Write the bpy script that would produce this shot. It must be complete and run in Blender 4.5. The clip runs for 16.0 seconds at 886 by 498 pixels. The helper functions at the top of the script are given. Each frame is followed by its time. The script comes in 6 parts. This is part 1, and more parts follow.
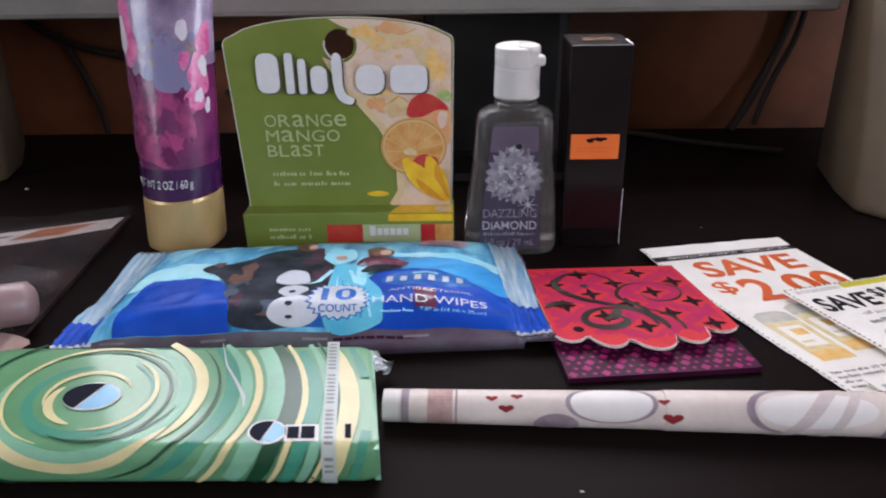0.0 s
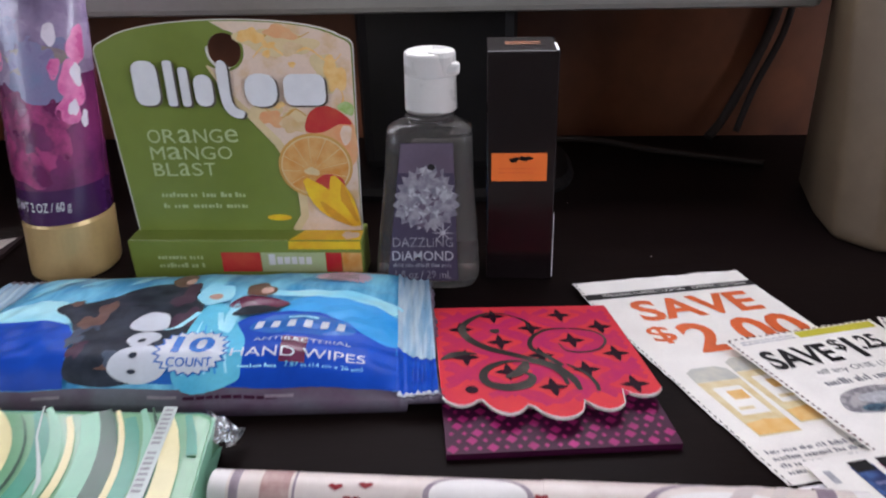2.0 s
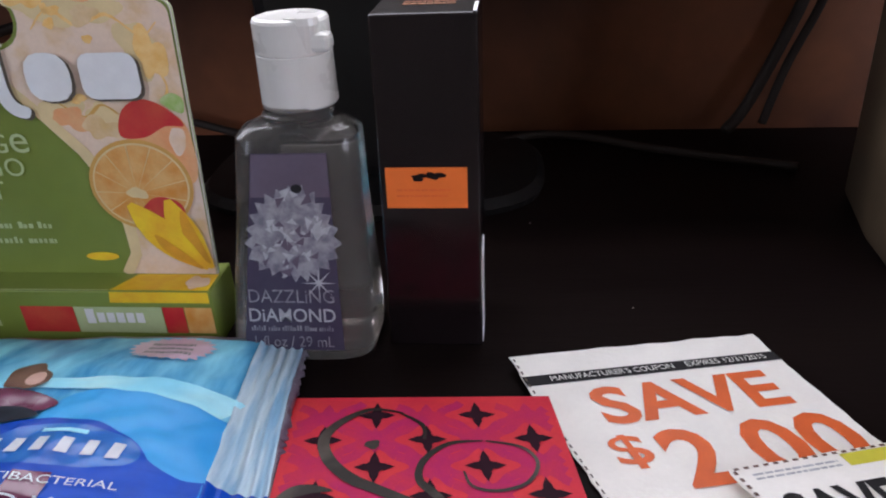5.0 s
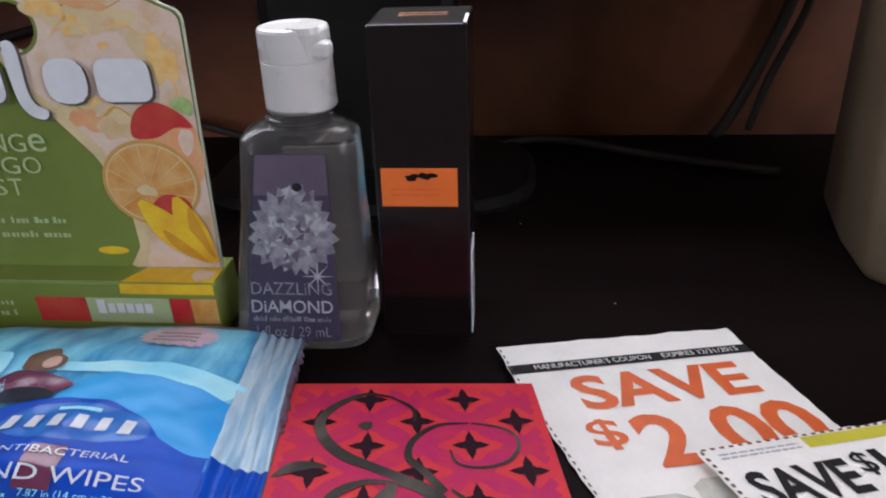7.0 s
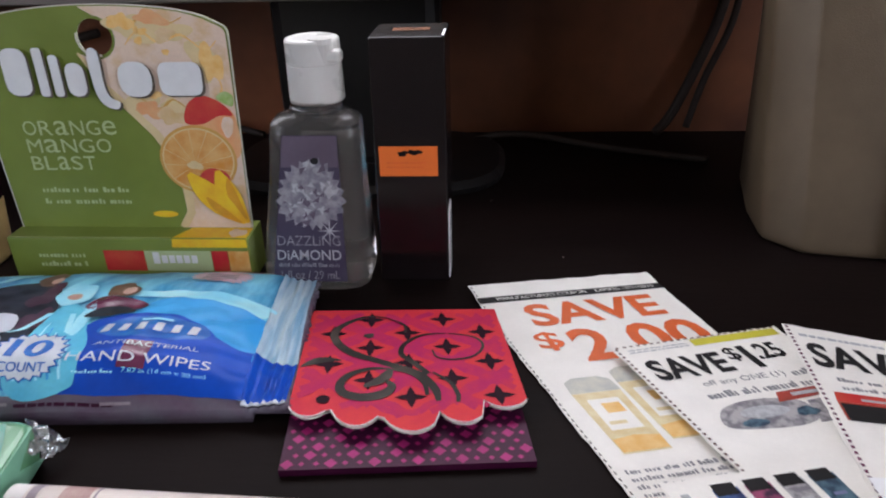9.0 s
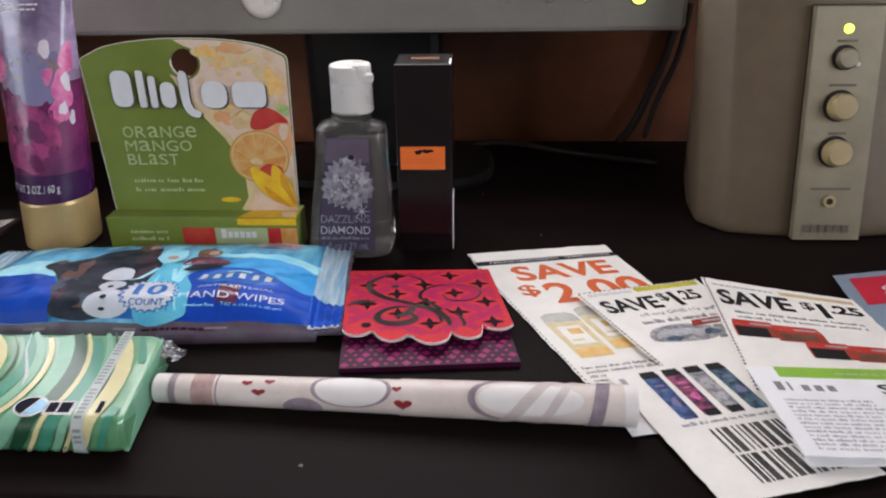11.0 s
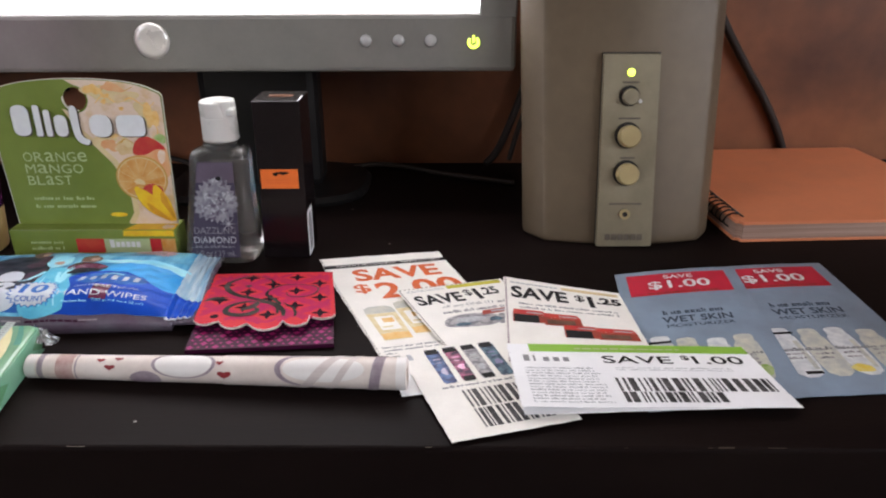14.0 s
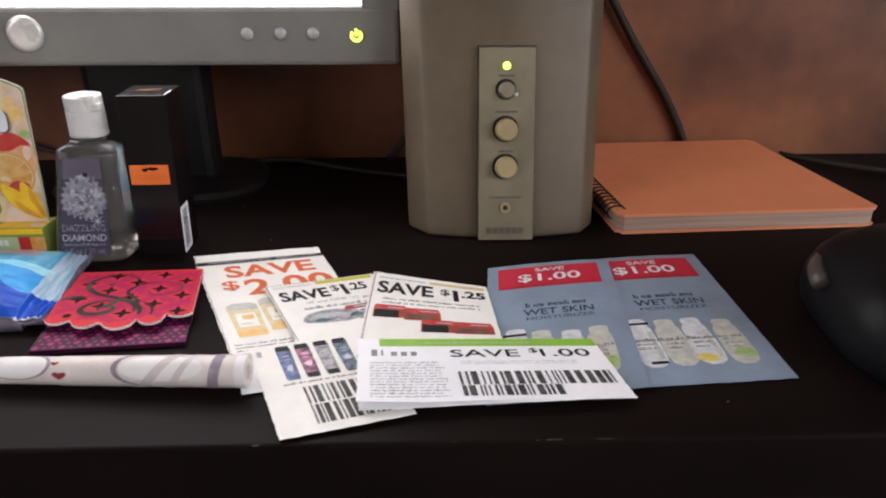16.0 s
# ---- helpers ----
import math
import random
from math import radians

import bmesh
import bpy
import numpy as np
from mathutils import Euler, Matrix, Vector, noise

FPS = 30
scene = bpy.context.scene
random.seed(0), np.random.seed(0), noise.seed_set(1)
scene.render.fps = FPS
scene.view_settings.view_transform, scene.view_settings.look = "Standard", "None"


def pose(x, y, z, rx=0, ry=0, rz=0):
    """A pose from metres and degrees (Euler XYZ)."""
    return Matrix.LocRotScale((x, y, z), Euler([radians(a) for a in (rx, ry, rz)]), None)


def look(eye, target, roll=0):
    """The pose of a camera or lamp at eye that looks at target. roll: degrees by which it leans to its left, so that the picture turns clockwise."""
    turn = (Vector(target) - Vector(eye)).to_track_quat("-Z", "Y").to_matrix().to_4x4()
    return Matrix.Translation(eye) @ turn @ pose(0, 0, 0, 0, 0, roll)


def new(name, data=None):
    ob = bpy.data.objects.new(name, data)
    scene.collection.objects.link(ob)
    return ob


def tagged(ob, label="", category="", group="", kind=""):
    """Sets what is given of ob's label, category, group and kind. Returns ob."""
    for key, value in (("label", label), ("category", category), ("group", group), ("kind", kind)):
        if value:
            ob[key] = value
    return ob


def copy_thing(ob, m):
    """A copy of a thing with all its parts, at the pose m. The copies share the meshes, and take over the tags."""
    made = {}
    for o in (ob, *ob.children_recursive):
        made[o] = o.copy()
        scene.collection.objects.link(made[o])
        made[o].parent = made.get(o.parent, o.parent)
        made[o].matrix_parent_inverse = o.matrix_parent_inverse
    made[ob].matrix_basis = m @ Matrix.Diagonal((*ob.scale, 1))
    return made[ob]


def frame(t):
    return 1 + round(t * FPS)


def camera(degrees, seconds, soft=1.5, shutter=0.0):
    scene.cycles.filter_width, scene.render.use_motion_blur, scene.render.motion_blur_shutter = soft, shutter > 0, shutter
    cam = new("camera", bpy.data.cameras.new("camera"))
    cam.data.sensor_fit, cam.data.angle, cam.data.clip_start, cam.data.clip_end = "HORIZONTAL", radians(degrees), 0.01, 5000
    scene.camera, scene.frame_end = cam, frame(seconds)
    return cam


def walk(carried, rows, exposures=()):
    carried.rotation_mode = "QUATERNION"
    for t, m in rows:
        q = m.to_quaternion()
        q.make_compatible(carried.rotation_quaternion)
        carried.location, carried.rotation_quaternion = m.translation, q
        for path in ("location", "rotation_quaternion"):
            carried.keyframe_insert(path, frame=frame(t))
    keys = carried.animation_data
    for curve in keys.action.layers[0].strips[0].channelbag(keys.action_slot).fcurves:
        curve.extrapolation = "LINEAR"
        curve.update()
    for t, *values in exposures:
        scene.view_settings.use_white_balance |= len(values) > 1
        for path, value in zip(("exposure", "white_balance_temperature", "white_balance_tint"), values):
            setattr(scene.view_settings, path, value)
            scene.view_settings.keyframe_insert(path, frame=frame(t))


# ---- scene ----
cam = camera(63.63, 16.0, soft=2.0, shutter=0.5)
PATH = [
    (0, (0.1227, 0.1731, 0.1399), (0.1161, 0.6208, -0.0824), -0.80),
    (0.5, (0.1345, 0.1701, 0.1403), (0.1270, 0.6183, -0.0812), -1.10),
    (1, (0.1433, 0.1708, 0.1395), (0.1328, 0.6198, -0.0803), -1.51),
    (1.5, (0.1510, 0.1857, 0.1384), (0.1393, 0.6328, -0.0851), -0.99),
    (2, (0.1677, 0.2139, 0.1374), (0.1426, 0.6581, -0.0907), -1.41),
    (2.5, (0.1677, 0.2366, 0.1334), (0.1442, 0.6828, -0.0910), -1.47),
    (3, (0.1828, 0.2559, 0.1269), (0.1457, 0.6968, -0.1059), -2.80),
    (3.5, (0.1894, 0.2746, 0.1194), (0.1446, 0.7111, -0.1204), -2.94),
    (4, (0.1937, 0.2894, 0.1192), (0.1549, 0.7267, -0.1201), -2.26),
    (4.5, (0.1994, 0.2986, 0.1148), (0.1548, 0.7362, -0.1230), -2.82),
    (7, (0.2059, 0.2877, 0.1181), (0.1595, 0.7270, -0.1161), -2.27),
    (7.5, (0.2082, 0.2777, 0.1241), (0.1634, 0.7192, -0.1063), -2.10),
    (8, (0.2099, 0.2632, 0.1259), (0.1686, 0.7029, -0.1086), -1.96),
    (10.5, (0.2125, 0.1736, 0.1415), (0.1845, 0.6239, -0.0740), -1.25),
    (11, (0.2076, 0.1535, 0.1469), (0.1826, 0.6034, -0.0697), -1.03),
    (11.5, (0.2153, 0.1333, 0.1527), (0.1872, 0.5818, -0.0664), -1.25),
    (12, (0.2310, 0.1214, 0.1590), (0.2048, 0.5705, -0.0592), -1.02),
    (12.5, (0.2371, 0.1152, 0.1608), (0.2119, 0.5663, -0.0533), -0.73),
    (13, (0.2517, 0.1082, 0.1633), (0.2391, 0.5603, -0.0498), -0.15),
    (13.5, (0.2644, 0.1020, 0.1659), (0.2578, 0.5562, -0.0431), -0.21),
    (14, (0.2734, 0.0976, 0.1673), (0.2680, 0.5532, -0.0386), -0.31),
    (14.5, (0.2824, 0.0935, 0.1685), (0.2838, 0.5497, -0.0362), -0.13),
    (15, (0.2924, 0.0903, 0.1672), (0.2981, 0.5450, -0.0407), 0.25),
    (15.5, (0.3104, 0.0919, 0.1661), (0.3222, 0.5454, -0.0441), 0.02),
    (16, (0.3246, 0.0989, 0.1663), (0.3387, 0.5528, -0.0429), 0.08),
]
walk(cam, [(t, look(eye, target, roll)) for t, eye, target, roll in PATH], ((0, 0.33, 6350, 21), (3.5, 0.20, 6250, 20), (7.5, 0.15, 6250, 19), (11, 0.25, 6600, 17), (12.5, 0.33, 6700, 17), (16, 0.43, 6700, 17)))
WINDOW_WATTS = 17.0
SCREEN_GLOW = 4.4

# ---- world, lamps ----
world = bpy.data.worlds.new("world")
scene.world = world
world.use_nodes = True
wn = world.node_tree.nodes
sky = wn.new("ShaderNodeTexSky")
sky.sky_type, sky.sun_disc = "NISHITA", False
sky.sun_elevation, sky.sun_rotation = radians(38), radians(75)
wn["Background"].inputs["Strength"].default_value = 0.1
world.node_tree.links.new(sky.outputs["Color"], wn["Background"].inputs["Color"])


def area_lamp(name, eye, target, width, height, watts, colour):
    data = bpy.data.lights.new(name, "AREA")
    data.shape, data.size, data.size_y = "RECTANGLE", width, height
    data.energy, data.color = watts, colour
    ob = new(name, data)
    ob.matrix_world = look(eye, target)
    return ob


area_lamp("window_daylight", (1.78, -0.80, 0.62), (0.2, 0.35, 0.0), 1.2, 0.8, WINDOW_WATTS * 0.92, (0.86, 0.93, 1.0))
area_lamp("window_daylight", (-1.72, -1.0, 0.84), (0.1, 0.4, 0.0), 1.05, 1.1, WINDOW_WATTS * 0.82, (0.84, 0.92, 1.0))

# ---- materials ----


def mat(name, colour, rough=0.5, metal=0.0, vary=0.12, scale=60.0, bump=0.0, bump_scale=400.0, second=None, blend=0.5,
        spread=0.15, coat=0.0, transmission=0.0, ior=1.45, emit=0.0, alpha=1.0, coords="Object", stretch=(1, 1, 1), detail=4.0, spec=0.5):
    """A procedural surface: two noises (wear and grain) move the colour and the roughness, a third one the relief."""
    m = bpy.data.materials.new(name)
    m.use_nodes = True
    nodes, links = m.node_tree.nodes, m.node_tree.links
    b = nodes["Principled BSDF"]
    tc = nodes.new("ShaderNodeTexCoord")
    mp = nodes.new("ShaderNodeMapping")
    mp.inputs["Scale"].default_value = stretch
    links.new(tc.outputs[coords], mp.inputs["Vector"])
    big = nodes.new("ShaderNodeTexNoise")
    big.inputs["Scale"].default_value, big.inputs["Detail"].default_value = scale, detail
    fine = nodes.new("ShaderNodeTexNoise")
    fine.inputs["Scale"].default_value, fine.inputs["Detail"].default_value = scale * 9, 3
    for n in (big, fine):
        links.new(mp.outputs["Vector"], n.inputs["Vector"])
    ramp = nodes.new("ShaderNodeValToRGB")
    ramp.color_ramp.elements[0].position, ramp.color_ramp.elements[1].position = max(0.0, blend - spread), min(1.0, blend + spread)
    other = second if second else tuple(c * (1 - vary) for c in colour)
    ramp.color_ramp.elements[0].color, ramp.color_ramp.elements[1].color = (*other, 1), (*colour, 1)
    links.new(big.outputs["Fac"], ramp.inputs["Fac"])
    mix = nodes.new("ShaderNodeMix")
    mix.data_type, mix.blend_type = "RGBA", "MULTIPLY"
    mix.inputs[0].default_value = min(1.0, vary * 2)
    grain = nodes.new("ShaderNodeMapRange")
    grain.inputs["To Min"].default_value, grain.inputs["To Max"].default_value = 0.72, 1.25
    links.new(fine.outputs["Fac"], grain.inputs["Value"])
    links.new(ramp.outputs["Color"], mix.inputs[6])
    links.new(grain.outputs["Result"], mix.inputs[7])
    links.new(mix.outputs[2], b.inputs["Base Color"])
    rr = nodes.new("ShaderNodeMapRange")
    rr.inputs["To Min"].default_value, rr.inputs["To Max"].default_value = max(0.02, rough - 0.08), min(1.0, rough + 0.1)
    links.new(big.outputs["Fac"], rr.inputs["Value"])
    links.new(rr.outputs["Result"], b.inputs["Roughness"])
    b.inputs["Metallic"].default_value = metal
    b.inputs["Coat Weight"].default_value, b.inputs["Coat Roughness"].default_value = coat, 0.12
    b.inputs["Transmission Weight"].default_value, b.inputs["IOR"].default_value = transmission, ior
    b.inputs["Alpha"].default_value = alpha
    b.inputs["Specular IOR Level"].default_value = spec
    if emit:
        b.inputs["Emission Color"].default_value, b.inputs["Emission Strength"].default_value = (*colour, 1), emit
    if bump:
        rel = nodes.new("ShaderNodeTexNoise")
        rel.inputs["Scale"].default_value = bump_scale
        links.new(mp.outputs["Vector"], rel.inputs["Vector"])
        bp = nodes.new("ShaderNodeBump")
        bp.inputs["Strength"].default_value, bp.inputs["Distance"].default_value = bump, 0.001
        links.new(rel.outputs["Fac"], bp.inputs["Height"])
        links.new(bp.outputs["Normal"], b.inputs["Normal"])
    return m


DESK = mat("dark_desk_laminate", (0.0112, 0.0072, 0.0064), 0.42, vary=0.22, scale=14, stretch=(0.35, 3, 1), bump=0.05, bump_scale=260, second=(0.0076, 0.0048, 0.0046), spec=0.036)
DESK_EDGE = mat("worn_desk_edge", (0.030, 0.022, 0.020), 0.5, vary=0.4, scale=70, second=(0.012, 0.009, 0.008))
WALL = mat("brown_sponged_wall", (0.275, 0.092, 0.036), 0.5, vary=0.35, scale=9, second=(0.078, 0.025, 0.012), spread=0.16, bump=0.3, bump_scale=60, detail=8)
ROOM = mat("cream_room_paint", (0.80, 0.76, 0.70), 0.8, vary=0.06, scale=3)
FLOOR = mat("beige_carpet", (0.30, 0.24, 0.19), 0.95, vary=0.3, scale=40, bump=0.5, bump_scale=700)
WHITE_TRIM = mat("white_trim_paint", (0.78, 0.78, 0.76), 0.4, vary=0.05)
GLASS = mat("window_glass", (0.95, 0.97, 0.97), 0.03, transmission=1.0, vary=0.0)
BEZEL = mat("charcoal_monitor_plastic", (0.215, 0.205, 0.185), 0.38, vary=0.1, scale=40, bump=0.1, bump_scale=1500)
BLACK = mat("black_plastic", (0.010, 0.009, 0.009), 0.42, vary=0.2, spec=0.2)
SCREEN = mat("lit_white_screen", (0.96, 0.98, 1.0), 0.3, emit=SCREEN_GLOW, vary=0.0)
SILVER = mat("pearl_silver_badge", (0.72, 0.70, 0.66), 0.28, metal=0.35, vary=0.08)
BUTTON = mat("grey_button", (0.46, 0.46, 0.45), 0.35, metal=0.3, vary=0.08)
GREEN_LED = mat("lit_green_led", (0.72, 1.0, 0.10), 0.3, emit=2.2, vary=0.0)
SPEAKER = mat("champagne_speaker_plastic", (0.142, 0.102, 0.062), 0.46, metal=0.12, vary=0.25, scale=16, bump=0.12, bump_scale=1800, second=(0.095, 0.066, 0.041), spread=0.2)
SPEAKER_PLATE = mat("silver_grey_plate", (0.255, 0.218, 0.145), 0.38, metal=0.2, vary=0.12, scale=50, second=(0.195, 0.163, 0.105))
KNOB = mat("cream_knob_plastic", (0.40, 0.31, 0.15), 0.35, vary=0.12)
HOLE = mat("dark_recess", (0.012, 0.010, 0.008), 0.7, vary=0.1)
DARK_INK = mat("dark_grey_ink", (0.020, 0.019, 0.020), 0.6, vary=0.2, scale=300, spec=0.2)
GREY_INK = mat("grey_ink", (0.30, 0.30, 0.31), 0.6, vary=0.25, scale=500)
PALE_INK = mat("pale_grey_ink", (0.52, 0.53, 0.55), 0.6, vary=0.25, scale=600)
WHITE_INK = mat("white_ink", (0.74, 0.74, 0.74), 0.45, vary=0.06, scale=200)
PAPER = mat("newsprint_coupon_paper", (0.90, 0.87, 0.81), 0.55, vary=0.06, scale=90, bump=0.12, bump_scale=900)
PAPER_COOL = mat("white_coated_paper", (0.93, 0.93, 0.94), 0.42, vary=0.04, scale=80, bump=0.08, bump_scale=900)
BLUEGREY = mat("blue_grey_coated_paper", (0.255, 0.335, 0.430), 0.36, vary=0.12, scale=30, second=(0.215, 0.275, 0.345))
ORANGE_INK = mat("orange_red_ink", (0.74, 0.13, 0.025), 0.5, vary=0.1, scale=200)
RED_INK = mat("crimson_ink", (0.62, 0.025, 0.055), 0.45, vary=0.12, scale=120)
LIME_INK = mat("lime_green_ink", (0.29, 0.56, 0.07), 0.45, vary=0.14, scale=90)
YELLOW_INK = mat("yellow_ink", (0.64, 0.58, 0.05), 0.5, vary=0.12)
PHOTO_AMBER = mat("amber_photo_print", (0.84, 0.56, 0.22), 0.5, vary=0.15, scale=320, second=(0.80, 0.46, 0.13), spread=0.14)
PHOTO_CREAM = mat("cream_photo_print", (0.78, 0.68, 0.42), 0.5, vary=0.15, scale=300, second=(0.70, 0.55, 0.28), spread=0.16)
PHOTO_RED = mat("red_brown_photo_print", (0.42, 0.055, 0.035), 0.5, vary=0.3, scale=240, second=(0.26, 0.05, 0.03), spread=0.2, blend=0.45)
PHOTO_GREY = mat("grey_photo_print", (0.44, 0.42, 0.42), 0.5, vary=0.2, scale=420, second=(0.20, 0.19, 0.21), spread=0.1)
PHOTO_NAVY = mat("navy_photo_print", (0.020, 0.035, 0.12), 0.45, vary=0.3, scale=300, second=(0.06, 0.13, 0.33), spread=0.1)
PHOTO_PLUM = mat("plum_photo_print", (0.05, 0.012, 0.045), 0.45, vary=0.3, scale=300, second=(0.36, 0.07, 0.16), spread=0.1)
PHOTO_TEAL = mat("teal_photo_print", (0.02, 0.045, 0.085), 0.45, vary=0.3, scale=300, second=(0.10, 0.19, 0.24), spread=0.1)
PHOTO_PALE = mat("pale_bottle_print", (0.62, 0.60, 0.50), 0.45, vary=0.2, scale=260, second=(0.46, 0.47, 0.44), spread=0.16)
PHOTO_GREEN = mat("green_fruit_print", (0.28, 0.45, 0.10), 0.45, vary=0.2, scale=350, second=(0.45, 0.55, 0.25))
PHOTO_YELLOW = mat("yellow_fruit_print", (0.75, 0.55, 0.08), 0.45, vary=0.2, scale=350, second=(0.70, 0.62, 0.25))
BARCODE = mat("black_barcode_ink", (0.042, 0.040, 0.042), 0.6, vary=0.3, scale=160, second=(0.10, 0.095, 0.095), spread=0.12, spec=0.2)
CARD_GREEN = mat("leaf_green_card", (0.150, 0.200, 0.026), 0.45, vary=0.14, scale=18, second=(0.20, 0.26, 0.050), coat=0.1)
CARD_LIGHT = mat("light_green_ink", (0.45, 0.53, 0.27), 0.45, vary=0.1, scale=200)
CARD_EDGE = mat("pale_card_edge", (0.66, 0.62, 0.54), 0.7, vary=0.1)
SPLASH = mat("peach_splash_print", (0.74, 0.57, 0.45), 0.42, vary=0.16, scale=110, second=(0.66, 0.44, 0.22), spread=0.1, blend=0.44, coat=0.1)
PEACH_BAND = mat("peach_band_ink", (0.72, 0.56, 0.30), 0.42, vary=0.1, scale=150)
FRUIT_ORANGE = mat("orange_slice_ink", (0.62, 0.25, 0.035), 0.42, vary=0.2, scale=200, second=(0.70, 0.42, 0.16), spread=0.2)
FRUIT_PITH = mat("orange_rind_ink", (0.62, 0.34, 0.08), 0.42, vary=0.12, scale=220)
FRUIT_RED = mat("mango_red_ink", (0.52, 0.022, 0.030), 0.42, vary=0.15, scale=150, second=(0.55, 0.07, 0.04))
FRUIT_YELLOW = mat("mango_yellow_ink", (0.85, 0.58, 0.02), 0.42, vary=0.1, scale=160, second=(0.78, 0.42, 0.02))
FILM = mat("grey_lavender_film", (0.17, 0.165, 0.20), 0.3, vary=0.25, scale=60, coat=0.25, bump=0.3, bump_scale=180, second=(0.13, 0.075, 0.12))
SKY_PRINT = mat("icy_blue_print", (0.27, 0.74, 0.92), 0.40, vary=0.14, scale=75, second=(0.040, 0.29, 0.58), spread=0.15, bump=0.2, bump_scale=160, stretch=(1.6, 0.45, 1), spec=0.22)
SNOW_PRINT = mat("snow_white_blue_print", (0.46, 0.86, 0.95), 0.40, vary=0.12, scale=60, second=(0.25, 0.70, 0.90), spec=0.22)
MID_BLUE = mat("mid_blue_print", (0.022, 0.29, 0.70), 0.36, vary=0.1, scale=26, second=(0.06, 0.42, 0.82), spread=0.25, spec=0.25)
DEEP_BLUE = mat("deep_blue_print", (0.004, 0.078, 0.52), 0.40, vary=0.15, scale=60, second=(0.003, 0.055, 0.40), bump=0.08, bump_scale=150, spec=0.22)
SEAL_WHITE = mat("frosted_seal_film", (0.50, 0.64, 0.72), 0.3, vary=0.2, scale=90, second=(0.22, 0.42, 0.60), coat=0.15, stretch=(4, 0.4, 1), spread=0.12)
CHAR_DARK = mat("slate_print", (0.010, 0.015, 0.024), 0.45, vary=0.3, scale=110, second=(0.034, 0.044, 0.064), spec=0.2)
CHAR_WINE = mat("wine_print", (0.16, 0.03, 0.08), 0.26, vary=0.2, scale=110, coat=0.4)
CHAR_BROWN = mat("brown_print", (0.10, 0.045, 0.032), 0.36, vary=0.3, scale=110, second=(0.18, 0.095, 0.065))
CHAR_ICE = mat("ice_print", (0.14, 0.60, 0.78), 0.40, vary=0.2, scale=90, second=(0.08, 0.45, 0.68), spread=0.2, spec=0.22)
CHAR_WHITE = mat("white_print", (0.62, 0.67, 0.73), 0.34, vary=0.12, scale=110, coat=0.1)
PINK_PRINT = mat("pale_pink_print", (0.70, 0.52, 0.66), 0.3, vary=0.1, scale=200, coat=0.4)
GUM_GREEN = mat("mint_green_wrap", (0.105, 0.30, 0.135), 0.3, vary=0.12, scale=30, second=(0.14, 0.36, 0.19), coat=0.6, bump=0.2, bump_scale=120)
GUM_DARK = mat("bottle_green_ink", (0.012, 0.075, 0.035), 0.3, vary=0.15, scale=80, coat=0.25)
GUM_MINT = mat("pale_mint_ink", (0.22, 0.50, 0.33), 0.3, vary=0.12, scale=80, coat=0.25)
GUM_TEAL = mat("teal_green_ink", (0.05, 0.30, 0.20), 0.3, vary=0.12, scale=80, coat=0.25)
GUM_CREAM = mat("cream_swirl_ink", (0.72, 0.66, 0.34), 0.3, vary=0.08, scale=80, coat=0.25)
GUM_BLUE = mat("sky_blue_ink", (0.22, 0.52, 0.74), 0.3, vary=0.08, coat=0.25)
GUM_NAVY = mat("navy_ink", (0.008, 0.010, 0.022), 0.6, vary=0.1, spec=0.1)
FOIL = mat("silver_foil", (0.75, 0.78, 0.78), 0.18, metal=0.9, vary=0.15, scale=200, bump=0.8, bump_scale=500)
TAPE = mat("frosted_tear_tape", (0.50, 0.58, 0.54), 0.3, vary=0.08, coat=0.3)
ROLL_PAPER = mat("cream_wrapping_paper", (0.79, 0.72, 0.66), 0.42, vary=0.12, scale=60, second=(0.63, 0.54, 0.49), spread=0.22, coat=0.15)
ROLL_MAUVE = mat("mauve_print", (0.36, 0.30, 0.33), 0.45, vary=0.25, scale=160, second=(0.24, 0.18, 0.22))
ROLL_ROSE = mat("rose_brown_print", (0.42, 0.24, 0.22), 0.45, vary=0.2, scale=200, second=(0.55, 0.40, 0.36))
ROLL_RED = mat("dark_red_print", (0.28, 0.02, 0.025), 0.45, vary=0.15, scale=200)
ROLL_PALE = mat("pale_disc_print", (0.80, 0.77, 0.74), 0.45, vary=0.06, scale=100)
PURSE_RED = mat("coral_red_print", (0.66, 0.040, 0.045), 0.55, vary=0.16, scale=110, second=(0.60, 0.026, 0.052), spread=0.14, spec=0.2)
PURSE_MAGENTA = mat("magenta_print", (0.44, 0.012, 0.105), 0.55, vary=0.2, scale=160, second=(0.54, 0.020, 0.070), spec=0.2)
PURSE_DARK = mat("dark_motif_print", (0.024, 0.004, 0.012), 0.6, vary=0.2, scale=150, spec=0.12)
PURSE_GOLD = mat("tarnished_foil_scroll", (0.020, 0.014, 0.011), 0.42, metal=0.2, vary=0.35, scale=45, second=(0.125, 0.105, 0.085), spread=0.12, blend=0.38, spec=0.3)
PURSE_PLUM = mat("plum_print", (0.060, 0.005, 0.034), 0.5, vary=0.25, scale=120, spec=0.25)
PURSE_PINK = mat("fuchsia_dot_print", (0.40, 0.022, 0.16), 0.5, vary=0.25, scale=150, spec=0.25)
BOX_BLACK = mat("black_carton", (0.009, 0.006, 0.0065), 0.16, vary=0.2, scale=60, spec=0.32)
STICKER = mat("bright_orange_sticker", (0.80, 0.17, 0.025), 0.5, vary=0.06, scale=120)
GOLD_INK = mat("copper_foil_ink", (0.40, 0.15, 0.06), 0.35, metal=0.5, vary=0.1)
